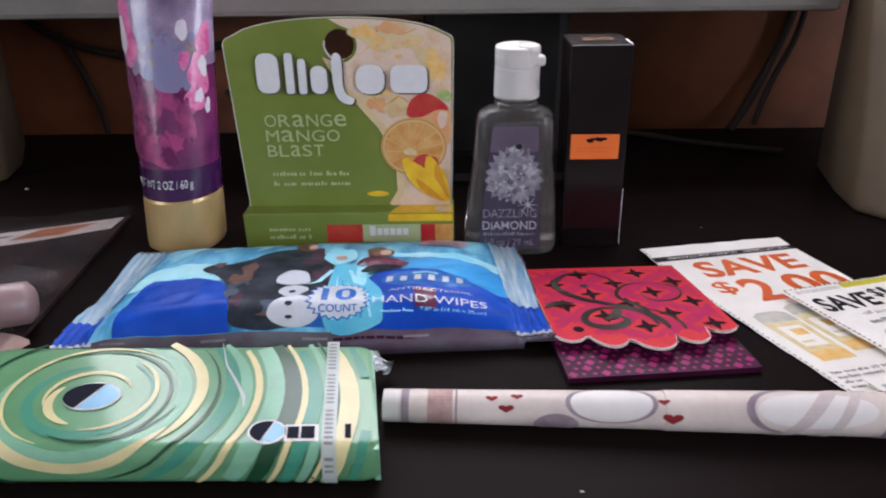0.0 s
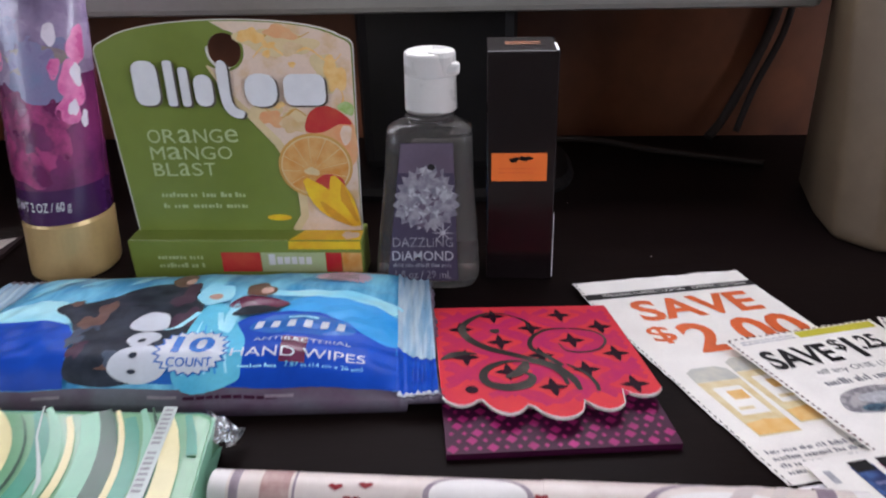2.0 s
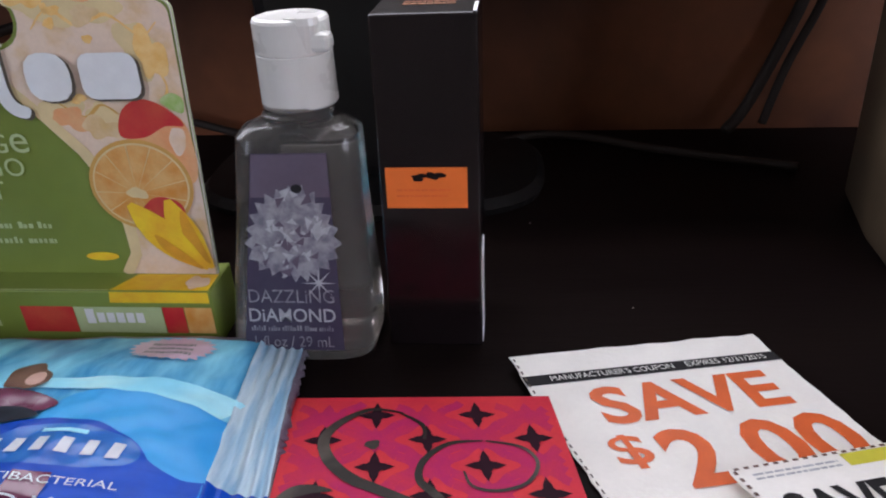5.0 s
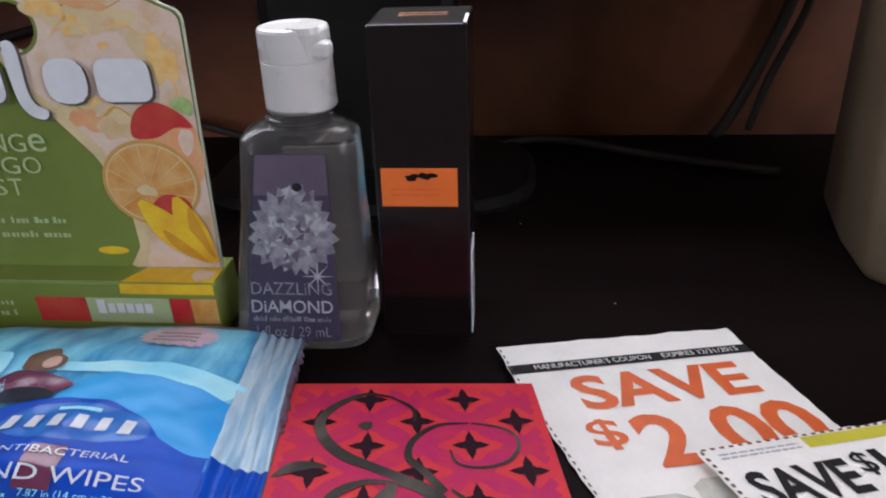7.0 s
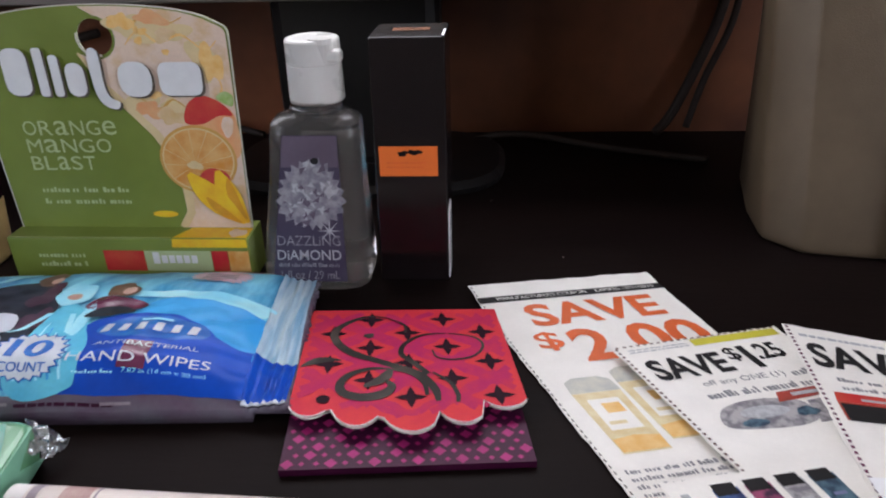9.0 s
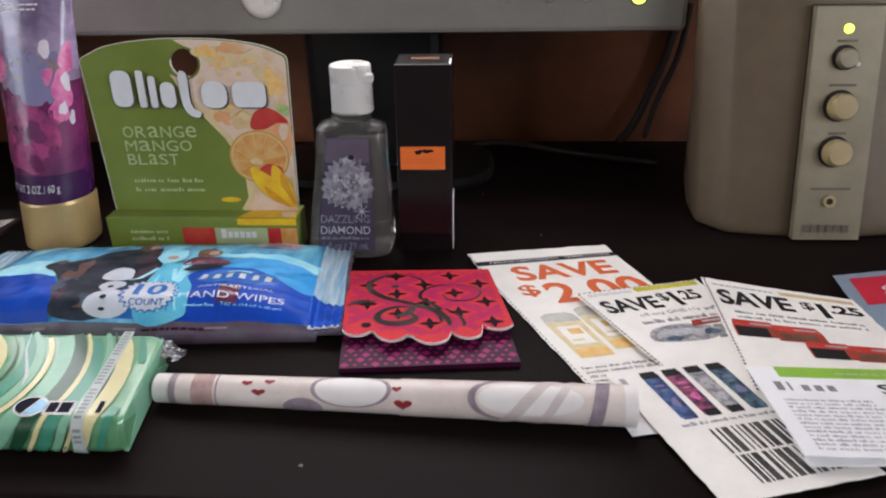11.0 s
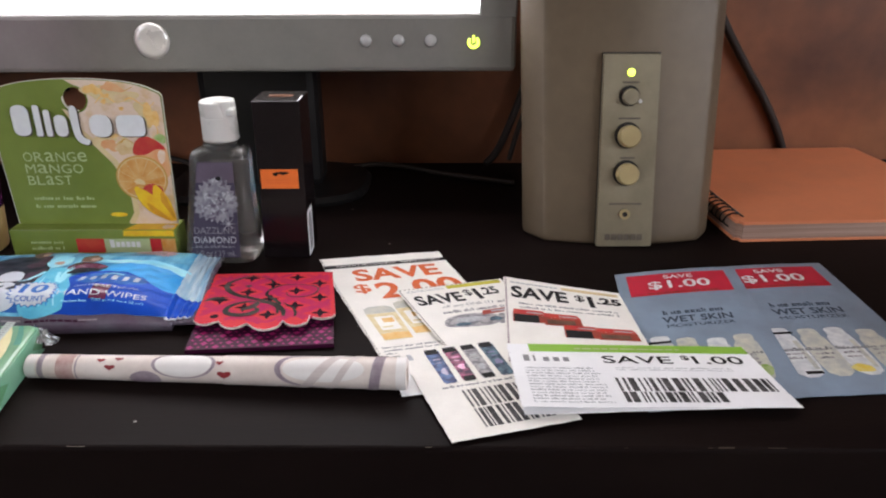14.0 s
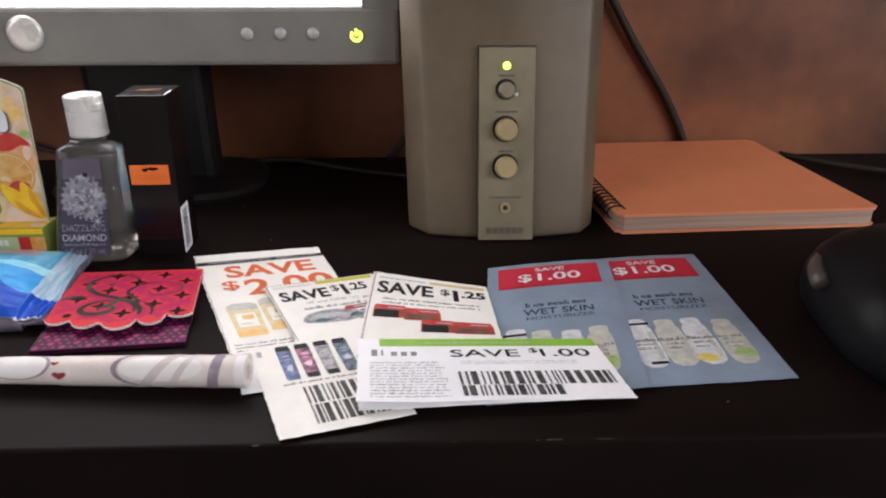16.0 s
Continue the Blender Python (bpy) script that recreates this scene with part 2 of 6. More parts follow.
GEL = mat("clear_gel_plastic", (0.58, 0.55, 0.52), 0.07, transmission=0.92, ior=1.38, vary=0.04)
CAP = mat("pearl_white_cap", (0.64, 0.63, 0.59), 0.28, vary=0.05, scale=120, coat=0.4)
LABEL_PURPLE = mat("violet_label_print", (0.040, 0.028, 0.060), 0.42, vary=0.15, scale=80, second=(0.055, 0.044, 0.074))
LABEL_LILAC = mat("lilac_label_print", (0.115, 0.088, 0.125), 0.42, vary=0.15, scale=80)
CRYSTAL = mat("silver_crystal_print", (0.30, 0.295, 0.315), 0.38, vary=0.2, scale=420, second=(0.15, 0.14, 0.175), spread=0.14)
CRYSTAL_LIGHT = mat("bright_crystal_print", (0.44, 0.44, 0.47), 0.38, vary=0.25, scale=420)
TUBE = mat("violet_tube_laminate", (0.115, 0.020, 0.090), 0.22, vary=0.25, scale=70, second=(0.23, 0.035, 0.14), spread=0.14, coat=1.0)
TUBE_TOP = mat("lilac_tube_print", (0.36, 0.27, 0.42), 0.25, vary=0.2, scale=60, second=(0.15, 0.11, 0.20), spread=0.16, coat=1.0)
TUBE_BAND = mat("dark_plum_band", (0.055, 0.012, 0.075), 0.25, vary=0.15, scale=60, coat=0.6)
BERRY = mat("berry_print", (0.42, 0.055, 0.19), 0.28, vary=0.35, scale=150, second=(0.14, 0.016, 0.085), spread=0.1, coat=0.5)
PETAL = mat("pink_petal_print", (0.80, 0.22, 0.45), 0.28, vary=0.15, scale=200, second=(0.62, 0.10, 0.30), coat=0.5)
PETAL_WHITE = mat("white_petal_print", (0.78, 0.70, 0.78), 0.28, vary=0.1, scale=200, coat=0.5)
LEAF_BLUE = mat("dusty_blue_print", (0.19, 0.22, 0.37), 0.28, vary=0.2, scale=120, second=(0.24, 0.19, 0.34), spread=0.2, coat=0.5)
LEAF_OLIVE = mat("olive_print", (0.25, 0.23, 0.16), 0.28, vary=0.2, scale=120, second=(0.28, 0.20, 0.24), spread=0.2, coat=0.5)
GOLD_CAP = mat("satin_gold_cap", (0.60, 0.42, 0.18), 0.34, metal=0.35, vary=0.14, scale=60)
NOTE_COVER = mat("apricot_notebook_cover", (0.86, 0.29, 0.135), 0.55, vary=0.08, scale=30, bump=0.1, bump_scale=700)
NOTE_PAGES = mat("page_block_edges", (0.50, 0.34, 0.27), 0.85, vary=0.3, scale=12, stretch=(1, 1, 60), second=(0.36, 0.22, 0.17))
WIRE = mat("black_wire", (0.02, 0.017, 0.016), 0.35, metal=0.5, vary=0.1)
CABLE = mat("black_rubber_cable", (0.030, 0.021, 0.017), 0.6, vary=0.2, spec=0.3)
MOUSE = mat("satin_black_plastic", (0.008, 0.008, 0.009), 0.42, vary=0.1, scale=40, spec=0.12)
MOUSE_TRIM = mat("smoke_grey_trim", (0.10, 0.085, 0.075), 0.4, metal=0.2, vary=0.15)
BLISTER = mat("clear_wrapper_film", (0.10, 0.10, 0.10), 0.12, alpha=0.05, vary=0.1, bump=0.9, bump_scale=45)
BLISTER_CARD = mat("dark_brown_card", (0.014, 0.010, 0.011), 0.6, vary=0.3, scale=30, second=(0.045, 0.028, 0.028), spec=0.08)
ROSE_TUBE = mat("dusty_rose_plastic", (0.30, 0.20, 0.20), 0.35, vary=0.12, coat=0.2)
OVAL_BLUE = mat("royal_blue_print", (0.012, 0.11, 0.46), 0.3, vary=0.15, scale=140, second=(0.02, 0.17, 0.55), coat=0.15, spec=0.35)
BACK_LABEL = mat("grey_back_label", (0.30, 0.285, 0.28), 0.5, vary=0.15, scale=90)
PACK_HEADER = mat("greyed_header_print", (0.62, 0.58, 0.55), 0.4, vary=0.25, scale=35, second=(0.40, 0.33, 0.30), spread=0.2)
PACK_ORANGE = mat("dull_orange_print", (0.36, 0.12, 0.055), 0.45, vary=0.25, scale=90)
MANGO_DEEP = mat("deep_mango_ink", (0.72, 0.34, 0.02), 0.42, vary=0.15, scale=160)
CAPTION = mat("brown_grey_caption_ink", (0.12, 0.095, 0.07), 0.6, vary=0.2)
ROLL_SOFT = mat("faded_grey_print", (0.56, 0.49, 0.47), 0.45, vary=0.15, scale=120, second=(0.66, 0.59, 0.55), spread=0.2)
BOTTLE_WHITE = mat("white_bottle_print", (0.72, 0.73, 0.72), 0.45, vary=0.15, scale=240, second=(0.56, 0.58, 0.60))
PHOTO_BLUSH = mat("warm_blush_print", (0.66, 0.46, 0.39), 0.36, vary=0.15, scale=200, second=(0.56, 0.34, 0.28))
BRAND_SLATE = mat("slate_lettering_ink", (0.060, 0.085, 0.12), 0.5, vary=0.2, scale=300)
OCHRE_WASH = mat("ochre_wash_ink", (0.62, 0.40, 0.16), 0.42, vary=0.2, scale=140, second=(0.74, 0.58, 0.38), spread=0.2)
MANGO_PEACH = mat("peach_mango_ink", (0.72, 0.46, 0.24), 0.42, vary=0.15, scale=120, second=(0.74, 0.30, 0.12), spread=0.2)
BERRY_DEEP = mat("deep_berry_print", (0.22, 0.025, 0.115), 0.28, vary=0.3, scale=120, second=(0.12, 0.015, 0.085), spread=0.15, coat=0.5)
DUSK_PLUM = mat("dusky_plum_print", (0.055, 0.022, 0.045), 0.42, vary=0.3, scale=110, second=(0.09, 0.05, 0.075), spec=0.2)
DUSK_BLUE = mat("dusky_blue_print", (0.040, 0.062, 0.10), 0.42, vary=0.3, scale=110, second=(0.085, 0.11, 0.15), spec=0.2)
DUST = mat("pale_lint", (0.5, 0.48, 0.45), 0.9, vary=0.1)

# ---- building helpers ----
BASE = {}
# joined strokes of writing too small to read
SMALL_PRINT = ("small_text", "bottle_label", "bottle_text", "terms_text", "brand_bar", "tape_text", "badge_text", "foot_text", "web_line", "top_text", "sticker_text")


def thing(name, at, label, category, group="", kind=""):
    ob = new(name)
    ob.empty_display_size = 0.01
    ob.location = at
    BASE[ob.name] = Matrix.Translation(Vector(at)).inverted()
    return tagged(ob, label, category, group, kind)


def part(name, bm, material, parent=None, label="", smooth=False):
    me = bpy.data.meshes.new(name)
    bm.to_mesh(me)
    bm.free()
    me.materials.append(material)
    if smooth:
        me.polygons.foreach_set("use_smooth", [True] * len(me.polygons))
    ob = new(name, me)
    if parent is not None:
        ob.parent = parent
        ob.matrix_parent_inverse = BASE.get(parent.name, Matrix.Identity(4))
    if label:
        ob["label"] = label
    if name in SMALL_PRINT:
        ob["kind"] = "stuff"
    return ob


def box(x0, x1, y0, y1, z0, z1, bevel=0.0, seg=2, into=None):
    bm = into if into is not None else bmesh.new()
    made = bmesh.ops.create_cube(bm, size=1.0)
    for v in made["verts"]:
        v.co = Vector((x0 + (v.co.x + 0.5) * (x1 - x0), y0 + (v.co.y + 0.5) * (y1 - y0), z0 + (v.co.z + 0.5) * (z1 - z0)))
    if bevel:
        edges = list({e for v in made["verts"] for e in v.link_edges})
        bmesh.ops.bevel(bm, geom=edges, offset=bevel, segments=seg, profile=0.5, affect="EDGES")
    return bm


def loft(rings, cap=True):
    """A skin over rings of points, all of the same count."""
    bm = bmesh.new()
    rows = [[bm.verts.new(p) for p in r] for r in rings]
    for a, b in zip(rows, rows[1:]):
        for i in range(len(a)):
            j = (i + 1) % len(a)
            bm.faces.new((a[i], a[j], b[j], b[i]))
    if cap:
        bm.faces.new(rows[0][::-1])
        bm.faces.new(rows[-1])
    bmesh.ops.recalc_face_normals(bm, faces=bm.faces)
    return bm


def superellipse(cx, cy, z, rx, ry, power=2.0, n=40):
    out = []
    for i in range(n):
        a = 2 * math.pi * i / n
        c, s = math.cos(a), math.sin(a)
        out.append(Vector((cx + rx * math.copysign(abs(c) ** (2 / power), c), cy + ry * math.copysign(abs(s) ** (2 / power), s), z)))
    return out


def lathe(centre, axis, profile, n=32):
    """Turned solid round an axis: profile of (distance along the axis, radius)."""
    axis = Vector(axis).normalized()
    a = axis.orthogonal().normalized()
    b = axis.cross(a)
    c = Vector(centre)
    return loft([[c + axis * d + (a * math.cos(2 * math.pi * i / n) + b * math.sin(2 * math.pi * i / n)) * max(r, 1e-5) for i in range(n)] for d, r in profile])


def pipe(points, radius, n=8, rounds=6):
    """A round cable along a smooth line through the points."""
    p = [Vector(q) for q in points]
    line = []
    for i in range(len(p) - 1):
        p0, p1, p2, p3 = p[max(i - 1, 0)], p[i], p[i + 1], p[min(i + 2, len(p) - 1)]
        for k in range(rounds):
            t = k / rounds
            line.append(0.5 * ((2 * p1) + (p2 - p0) * t + (2 * p0 - 5 * p1 + 4 * p2 - p3) * t * t + (3 * p1 - p0 - 3 * p2 + p3) * t ** 3))
    line.append(p[-1])
    rings = []
    side = None
    for i, q in enumerate(line):
        d = (line[min(i + 1, len(line) - 1)] - line[max(i - 1, 0)]).normalized()
        side = (side - d * side.dot(d)).normalized() if side is not None else d.orthogonal().normalized()
        up = d.cross(side)
        rings.append([q + (side * math.cos(2 * math.pi * k / n) + up * math.sin(2 * math.pi * k / n)) * radius for k in range(n)])
    return loft(rings)


def flat(polys):
    """One flat mesh (in two coordinates) out of outlines."""
    from mathutils.geometry import tessellate_polygon
    bm = bmesh.new()
    for pts in polys:
        vs = [bm.verts.new((p[0], p[1], 0)) for p in pts]
        for tri in tessellate_polygon([[Vector((p[0], p[1], 0)) for p in pts]]):
            if len(set(tri)) == 3:
                try:
                    bm.faces.new([vs[i] for i in tri])
                except ValueError:
                    pass
    bmesh.ops.remove_doubles(bm, verts=bm.verts, dist=1e-7)
    return bm


def lettering(text, x0, y0, x1, y1, weight=0.0, slant=0.0):
    """Words in the built-in font, as a flat mesh that fills the given rectangle."""
    cu = bpy.data.curves.new("words", "FONT")
    cu.body, cu.fill_mode, cu.resolution_u, cu.offset, cu.shear = text, "FRONT", 3, weight, slant
    ob = bpy.data.objects.new("words", cu)
    scene.collection.objects.link(ob)
    me = bpy.data.meshes.new_from_object(ob.evaluated_get(bpy.context.evaluated_depsgraph_get()))
    bm = bmesh.new()
    bm.from_mesh(me)
    bpy.data.objects.remove(ob)
    bpy.data.curves.remove(cu)
    bpy.data.meshes.remove(me)
    xs, ys = [v.co.x for v in bm.verts], [v.co.y for v in bm.verts]
    lx, ly, hx, hy = min(xs), min(ys), max(xs), max(ys)
    for v in bm.verts:
        v.co = Vector((x0 + (v.co.x - lx) / (hx - lx) * (x1 - x0), y0 + (v.co.y - ly) / (hy - ly) * (y1 - y0), 0))
    return bm


def lay(name, bm, surf, material, parent, lift=0.0002, step=0.0, label=""):
    """Print on a surface: a flat mesh, cut finer where the surface bends, laid on surf(u, v, lift)."""
    if step:
        for _ in range(5):
            long = [e for e in bm.edges if (e.verts[0].co - e.verts[1].co).length > step]
            if not long:
                break
            bmesh.ops.subdivide_edges(bm, edges=long, cuts=1)
            bmesh.ops.triangulate(bm, faces=bm.faces)
        bmesh.ops.triangulate(bm, faces=bm.faces)
    for v in bm.verts:
        v.co = surf(v.co.x, v.co.y, lift)
    bmesh.ops.recalc_face_normals(bm, faces=bm.faces)
    return part(name, bm, material, parent, label, smooth=step > 0)


def lay_each(name, polys, surf, material, parent, lift=0.0002, step=0.0, label=""):
    for poly in polys:
        lay(name, flat([poly]), surf, material, parent, lift, step, label)


def rect(u0, v0, u1, v1):
    return [(u0, v0), (u1, v0), (u1, v1), (u0, v1)]


def oval(u, v, ru, rv, n=28, a0=0.0, a1=360.0):
    k = n if a1 - a0 >= 360 else n + 1
    return [(u + ru * math.cos(radians(a0 + (a1 - a0) * i / n)), v + rv * math.sin(radians(a0 + (a1 - a0) * i / n))) for i in range(k)]


def blob(u, v, ru, rv, rough=0.2, n=30, seed=1, spikes=0):
    rng = random.Random(seed)
    ph = [rng.uniform(0, 6.28) for _ in range(4)]
    out = []
    for i in range(n):
        a = 2 * math.pi * i / n
        f = 1 + rough * (math.sin(2 * a + ph[0]) * 0.4 + math.sin(3 * a + ph[1]) * 0.35 + math.sin(5 * a + ph[2]) * 0.25)
        if spikes:
            f += 0.09 * (1 if i % 2 else -1)
        out.append((u + ru * f * math.cos(a), v + rv * f * math.sin(a)))
    return out


def ribbon(points, widths):
    """Outline quads of a stroke."""
    out = []
    side = []
    for i, p in enumerate(points):
        q, r = points[max(i - 1, 0)], points[min(i + 1, len(points) - 1)]
        dx, dy = r[0] - q[0], r[1] - q[1]
        n = math.hypot(dx, dy) or 1.0
        w = widths[i] / 2
        side.append(((p[0] - dy / n * w, p[1] + dx / n * w), (p[0] + dy / n * w, p[1] - dx / n * w)))
    for a, b in zip(side, side[1:]):
        out.append([a[0], a[1], b[1], b[0]])
    return out


def fine_print(u0, v0, u1, v1, rows, seed=0, fill=0.55, ragged=0.15):
    """Writing too small to read: rows of short bars."""
    rng = random.Random(seed)
    out = []
    pitch = (v1 - v0) / rows
    for r in range(rows):
        v = v0 + r * pitch
        end = u1 - rng.random() * ragged * (u1 - u0)
        u = u0
        while u < end:
            w = (u1 - u0) * rng.uniform(0.05, 0.14)
            out.append(rect(u, v, min(u + w, end), v + pitch * fill))
            u += w + (u1 - u0) * 0.018
    return out


def tiny_words(u0, v0, u1, v1, rows, letters=60, seed=0, fill=0.5, ragged=0.2):
    """Unreadable small print: words of letter-sized strokes of uneven height."""
    rng = random.Random(seed)
    out = []
    pitch, step = (v1 - v0) / rows, (u1 - u0) / letters
    for r in range(rows):
        v, u = v0 + r * pitch, u0
        end = u1 - rng.random() * ragged * (u1 - u0)
        while u < end:
            for _ in range(rng.randint(2, 8)):
                if u + step > end:
                    break
                tall = pitch * fill * rng.choice((0.62, 0.7, 0.7, 1.0))
                out.append(rect(u, v, u + step * rng.uniform(0.5, 0.92), v + tall))
                u += step
            u += step * rng.uniform(0.7, 1.1)
    return out


def bars(u0, v0, u1, v1, count, seed=0):
    rng = random.Random(seed)
    out = []
    u = u0
    step = (u1 - u0) / count
    while u < u1 - step * 0.4:
        w = step * rng.choice((0.35, 0.5, 0.8, 1.2))
        out.append(rect(u, v0, min(u + w, u1), v1))
        u += w + step * rng.choice((0.3, 0.45, 0.7))
    return out


def quad_surf(p00, p10, p11, p01, bend=None):
    """surf(u, v, lift) over four corners: front left, front right, back right, back left."""
    a, b, c, d = (Vector(p) for p in (p00, p10, p11, p01))

    def surf(u, v, lift):
        p = a * (1 - u) * (1 - v) + b * u * (1 - v) + c * u * v + d * (1 - u) * v
        return p + Vector((0, 0, lift + (bend(u, v) if bend else 0.0)))
    return surf


def sheet(surf, nu=14, nv=20, thick=0.00018, torn=0.0, seed=0, sides=(1, 1, 1, 1)):
    """A sheet of paper with its own thickness and slightly uneven cut edges."""
    rng = random.Random(seed)
    bm = bmesh.new()
    top, low = [], []
    for j in range(nv + 1):
        rt, rl = [], []
        for i in range(nu + 1):
            u, v = i / nu, j / nv
            if torn:
                if (i == 0 and sides[0]) or (i == nu and sides[1]):
                    u += rng.uniform(-torn, torn)
                if (j == 0 and sides[2]) or (j == nv and sides[3]):
                    v += rng.uniform(-torn, torn)
            rt.append(bm.verts.new(surf(u, v, 0.0)))
            rl.append(bm.verts.new(surf(u, v, -thick)))
        top.append(rt)
        low.append(rl)
    for j in range(nv):
        for i in range(nu):
            bm.faces.new((top[j][i], top[j][i + 1], top[j + 1][i + 1], top[j + 1][i]))
            bm.faces.new((low[j][i], low[j + 1][i], low[j + 1][i + 1], low[j][i + 1]))
    for i in range(nu):
        bm.faces.new((top[0][i], low[0][i], low[0][i + 1], top[0][i + 1]))
        bm.faces.new((top[nv][i], top[nv][i + 1], low[nv][i + 1], low[nv][i]))
    for j in range(nv):
        bm.faces.new((top[j][0], top[j + 1][0], low[j + 1][0], low[j][0]))
        bm.faces.new((top[j][nu], low[j][nu], low[j + 1][nu], top[j + 1][nu]))
    bmesh.ops.recalc_face_normals(bm, faces=bm.faces)
    return bm


def smooth(points, n=6, closed=True):
    """A rounded outline through the points."""
    k = len(points)
    out = []
    for i in range(k if closed else k - 1):
        p = [points[(i + d) % k] if closed else points[min(max(i + d, 0), k - 1)] for d in (-1, 0, 1, 2)]
        for j in range(n):
            t = j / n
            out.append(tuple(0.5 * (2 * p[1][c] + (p[2][c] - p[0][c]) * t + (2 * p[0][c] - 5 * p[1][c] + 4 * p[2][c] - p[3][c]) * t * t + (3 * p[1][c] - p[0][c] - 3 * p[2][c] + p[3][c]) * t ** 3) for c in (0, 1)))
    if not closed:
        out.append(tuple(points[-1]))
    return out

# ---- room ----
WALL_Y = 0.632


def structure(name, bm, material, label, category):
    return tagged(part(name, bm, material), label, category, kind="structure")


structure("wall_north", box(-1.8, 1.85, WALL_Y, WALL_Y + 0.12, -0.74, 1.7), WALL, "reddish brown wall with a sponged paint finish", "wall")
structure("wall_south", box(-1.8, 1.85, -2.52, -2.4, -0.74, 1.7), ROOM, "plain cream painted wall", "wall")
bm = box(1.85, 1.97, -2.52, -1.4, -0.74, 1.7)
box(1.85, 1.97, -0.1, 0.752, -0.74, 1.7, into=bm)
box(1.85, 1.97, -1.4, -0.1, -0.74, 0.22, into=bm)
box(1.85, 1.97, -1.4, -0.1, 1.45, 1.7, into=bm)
structure("wall_east", bm, ROOM, "plain cream painted wall with a window opening", "wall")
bm = box(-1.92, -1.8, -2.52, -1.55, -0.74, 1.7)
box(-1.92, -1.8, -0.45, 0.752, -0.74, 1.7, into=bm)
box(-1.92, -1.8, -1.55, -0.45, -0.74, 0.37, into=bm)
box(-1.92, -1.8, -1.55, -0.45, 1.5, 1.7, into=bm)
structure("wall_west", bm, ROOM, "plain cream painted wall with a window opening", "wall")
structure("floor", box(-1.92, 1.97, -2.52, 0.752, -0.82, -0.74), FLOOR, "beige carpeted floor under the desk", "floor")
structure("ceiling", box(-1.92, 1.97, -2.52, 0.752, 1.7, 1.78), ROOM, "plain cream ceiling of the room", "ceiling")


def window(name, x, y0, y1, z0, z1):
    win = thing(name, (x, (y0 + y1) / 2, z0), "white framed window letting in daylight", "window", kind="structure")
    for a in (z0, z1 - 0.05):
        part("window_frame", box(x - 0.03, x + 0.03, y0, y1, a, a + 0.05, 0.004), WHITE_TRIM, win)
    for a in (y0, (y0 + y1) / 2 - 0.025, y1 - 0.05):
        part("window_frame", box(x - 0.028, x + 0.028, a, a + 0.05, z0 + 0.05, z1 - 0.05, 0.004), WHITE_TRIM, win)
    pane = part("pane", box(x - 0.003, x + 0.003, y0 + 0.05, y1 - 0.05, z0 + 0.05, z1 - 0.05), GLASS, win)
    pane.visible_shadow = False


window("window_1", 1.92, -1.4, -0.1, 0.22, 1.45)
window("window_2", -1.87, -1.55, -0.45, 0.37, 1.5)

# ---- desk ----
desk = thing("desk", (0.2, 0.46, -0.74), "very dark espresso brown laminate desk with a worn front edge", "desk")
bm = box(-0.75, 0.95, 0.2972, WALL_Y - 0.002, -0.03, 0.0)
front = [e for e in bm.edges if all(v.co.y < 0.3 for v in e.verts) and abs(e.verts[0].co.x - e.verts[1].co.x) > 0.5]
bmesh.ops.bevel(bm, geom=front, offset=0.0018, segments=3, profile=0.5, affect="EDGES")
part("desktop", bm, DESK, desk)
part("side_panel", box(-0.73, -0.705, 0.33, WALL_Y - 0.01, -0.74, -0.03, 0.002), DESK, desk)
part("side_panel", box(0.905, 0.93, 0.33, WALL_Y - 0.01, -0.74, -0.03, 0.002), DESK, desk)
part("back_panel", box(-0.705, 0.905, WALL_Y - 0.04, WALL_Y - 0.02, -0.55, -0.03), DESK, desk)
part("drawer_front", box(-0.70, 0.90, 0.345, 0.363, -0.14, -0.032, 0.002), DESK, desk)
rng = random.Random(5)
chips = []
for _ in range(9):
    x = rng.uniform(-0.05, 0.62)
    w = rng.uniform(0.001, 0.007)
    chips.append(rect(x, 0.0, x + w, rng.uniform(0.0002, 0.0004)))
lay_each("edge_wear", chips, lambda u, v, h: Vector((u, 0.2979 + v, 0.00005 + h * 0)), CAPTION, desk, label="pale chipped laminate along the front edge")

for x, y, s in ((0.156, 0.312, 0.0007), (0.06, 0.3035, 0.0004), (-0.107, 0.531, 0.0012), (0.238, 0.475, 0.0004), (0.21, 0.53, 0.0004), (0.44, 0.318, 0.0003)):
    tagged(part("lint_speck", loft([superellipse(x, y, 0.00005, s, s * 0.6, 2, 8), superellipse(x, y, s * 0.5, s * 0.6, s * 0.4, 2, 8)]), DUST), "tiny pale speck of lint on the dark desk", "lint", "specks on the desk")

# ---- monitor ----
MX0, MX1, MY = -0.124, 0.3125, 0.535
mon = thing("monitor", (0.147, 0.575, 0), "charcoal flat monitor showing a white page, power light on", "monitor")
bm = box(MX0, MX1, MY, MY + 0.03, 0.087, 0.121, 0.003)
box(MX0, MX1, MY, MY + 0.03, 0.392, 0.415, 0.003, into=bm)
box(MX0, MX0 + 0.022, MY + 0.0004, MY + 0.03, 0.1185, 0.395, 0.001, into=bm)
box(MX1 - 0.022, MX1, MY + 0.0004, MY + 0.03, 0.1185, 0.395, 0.001, into=bm)
part("bezel", bm, BEZEL, mon)
part("screen", box(MX0 + 0.02, MX1 - 0.02, MY + 0.004, MY + 0.01, 0.119, 0.394), SCREEN, mon, "lit screen with a blank white page")
part("back_shell", box(MX0 + 0.01, MX1 - 0.01, MY + 0.028, MY + 0.06, 0.095, 0.408, 0.008), BLACK, mon)
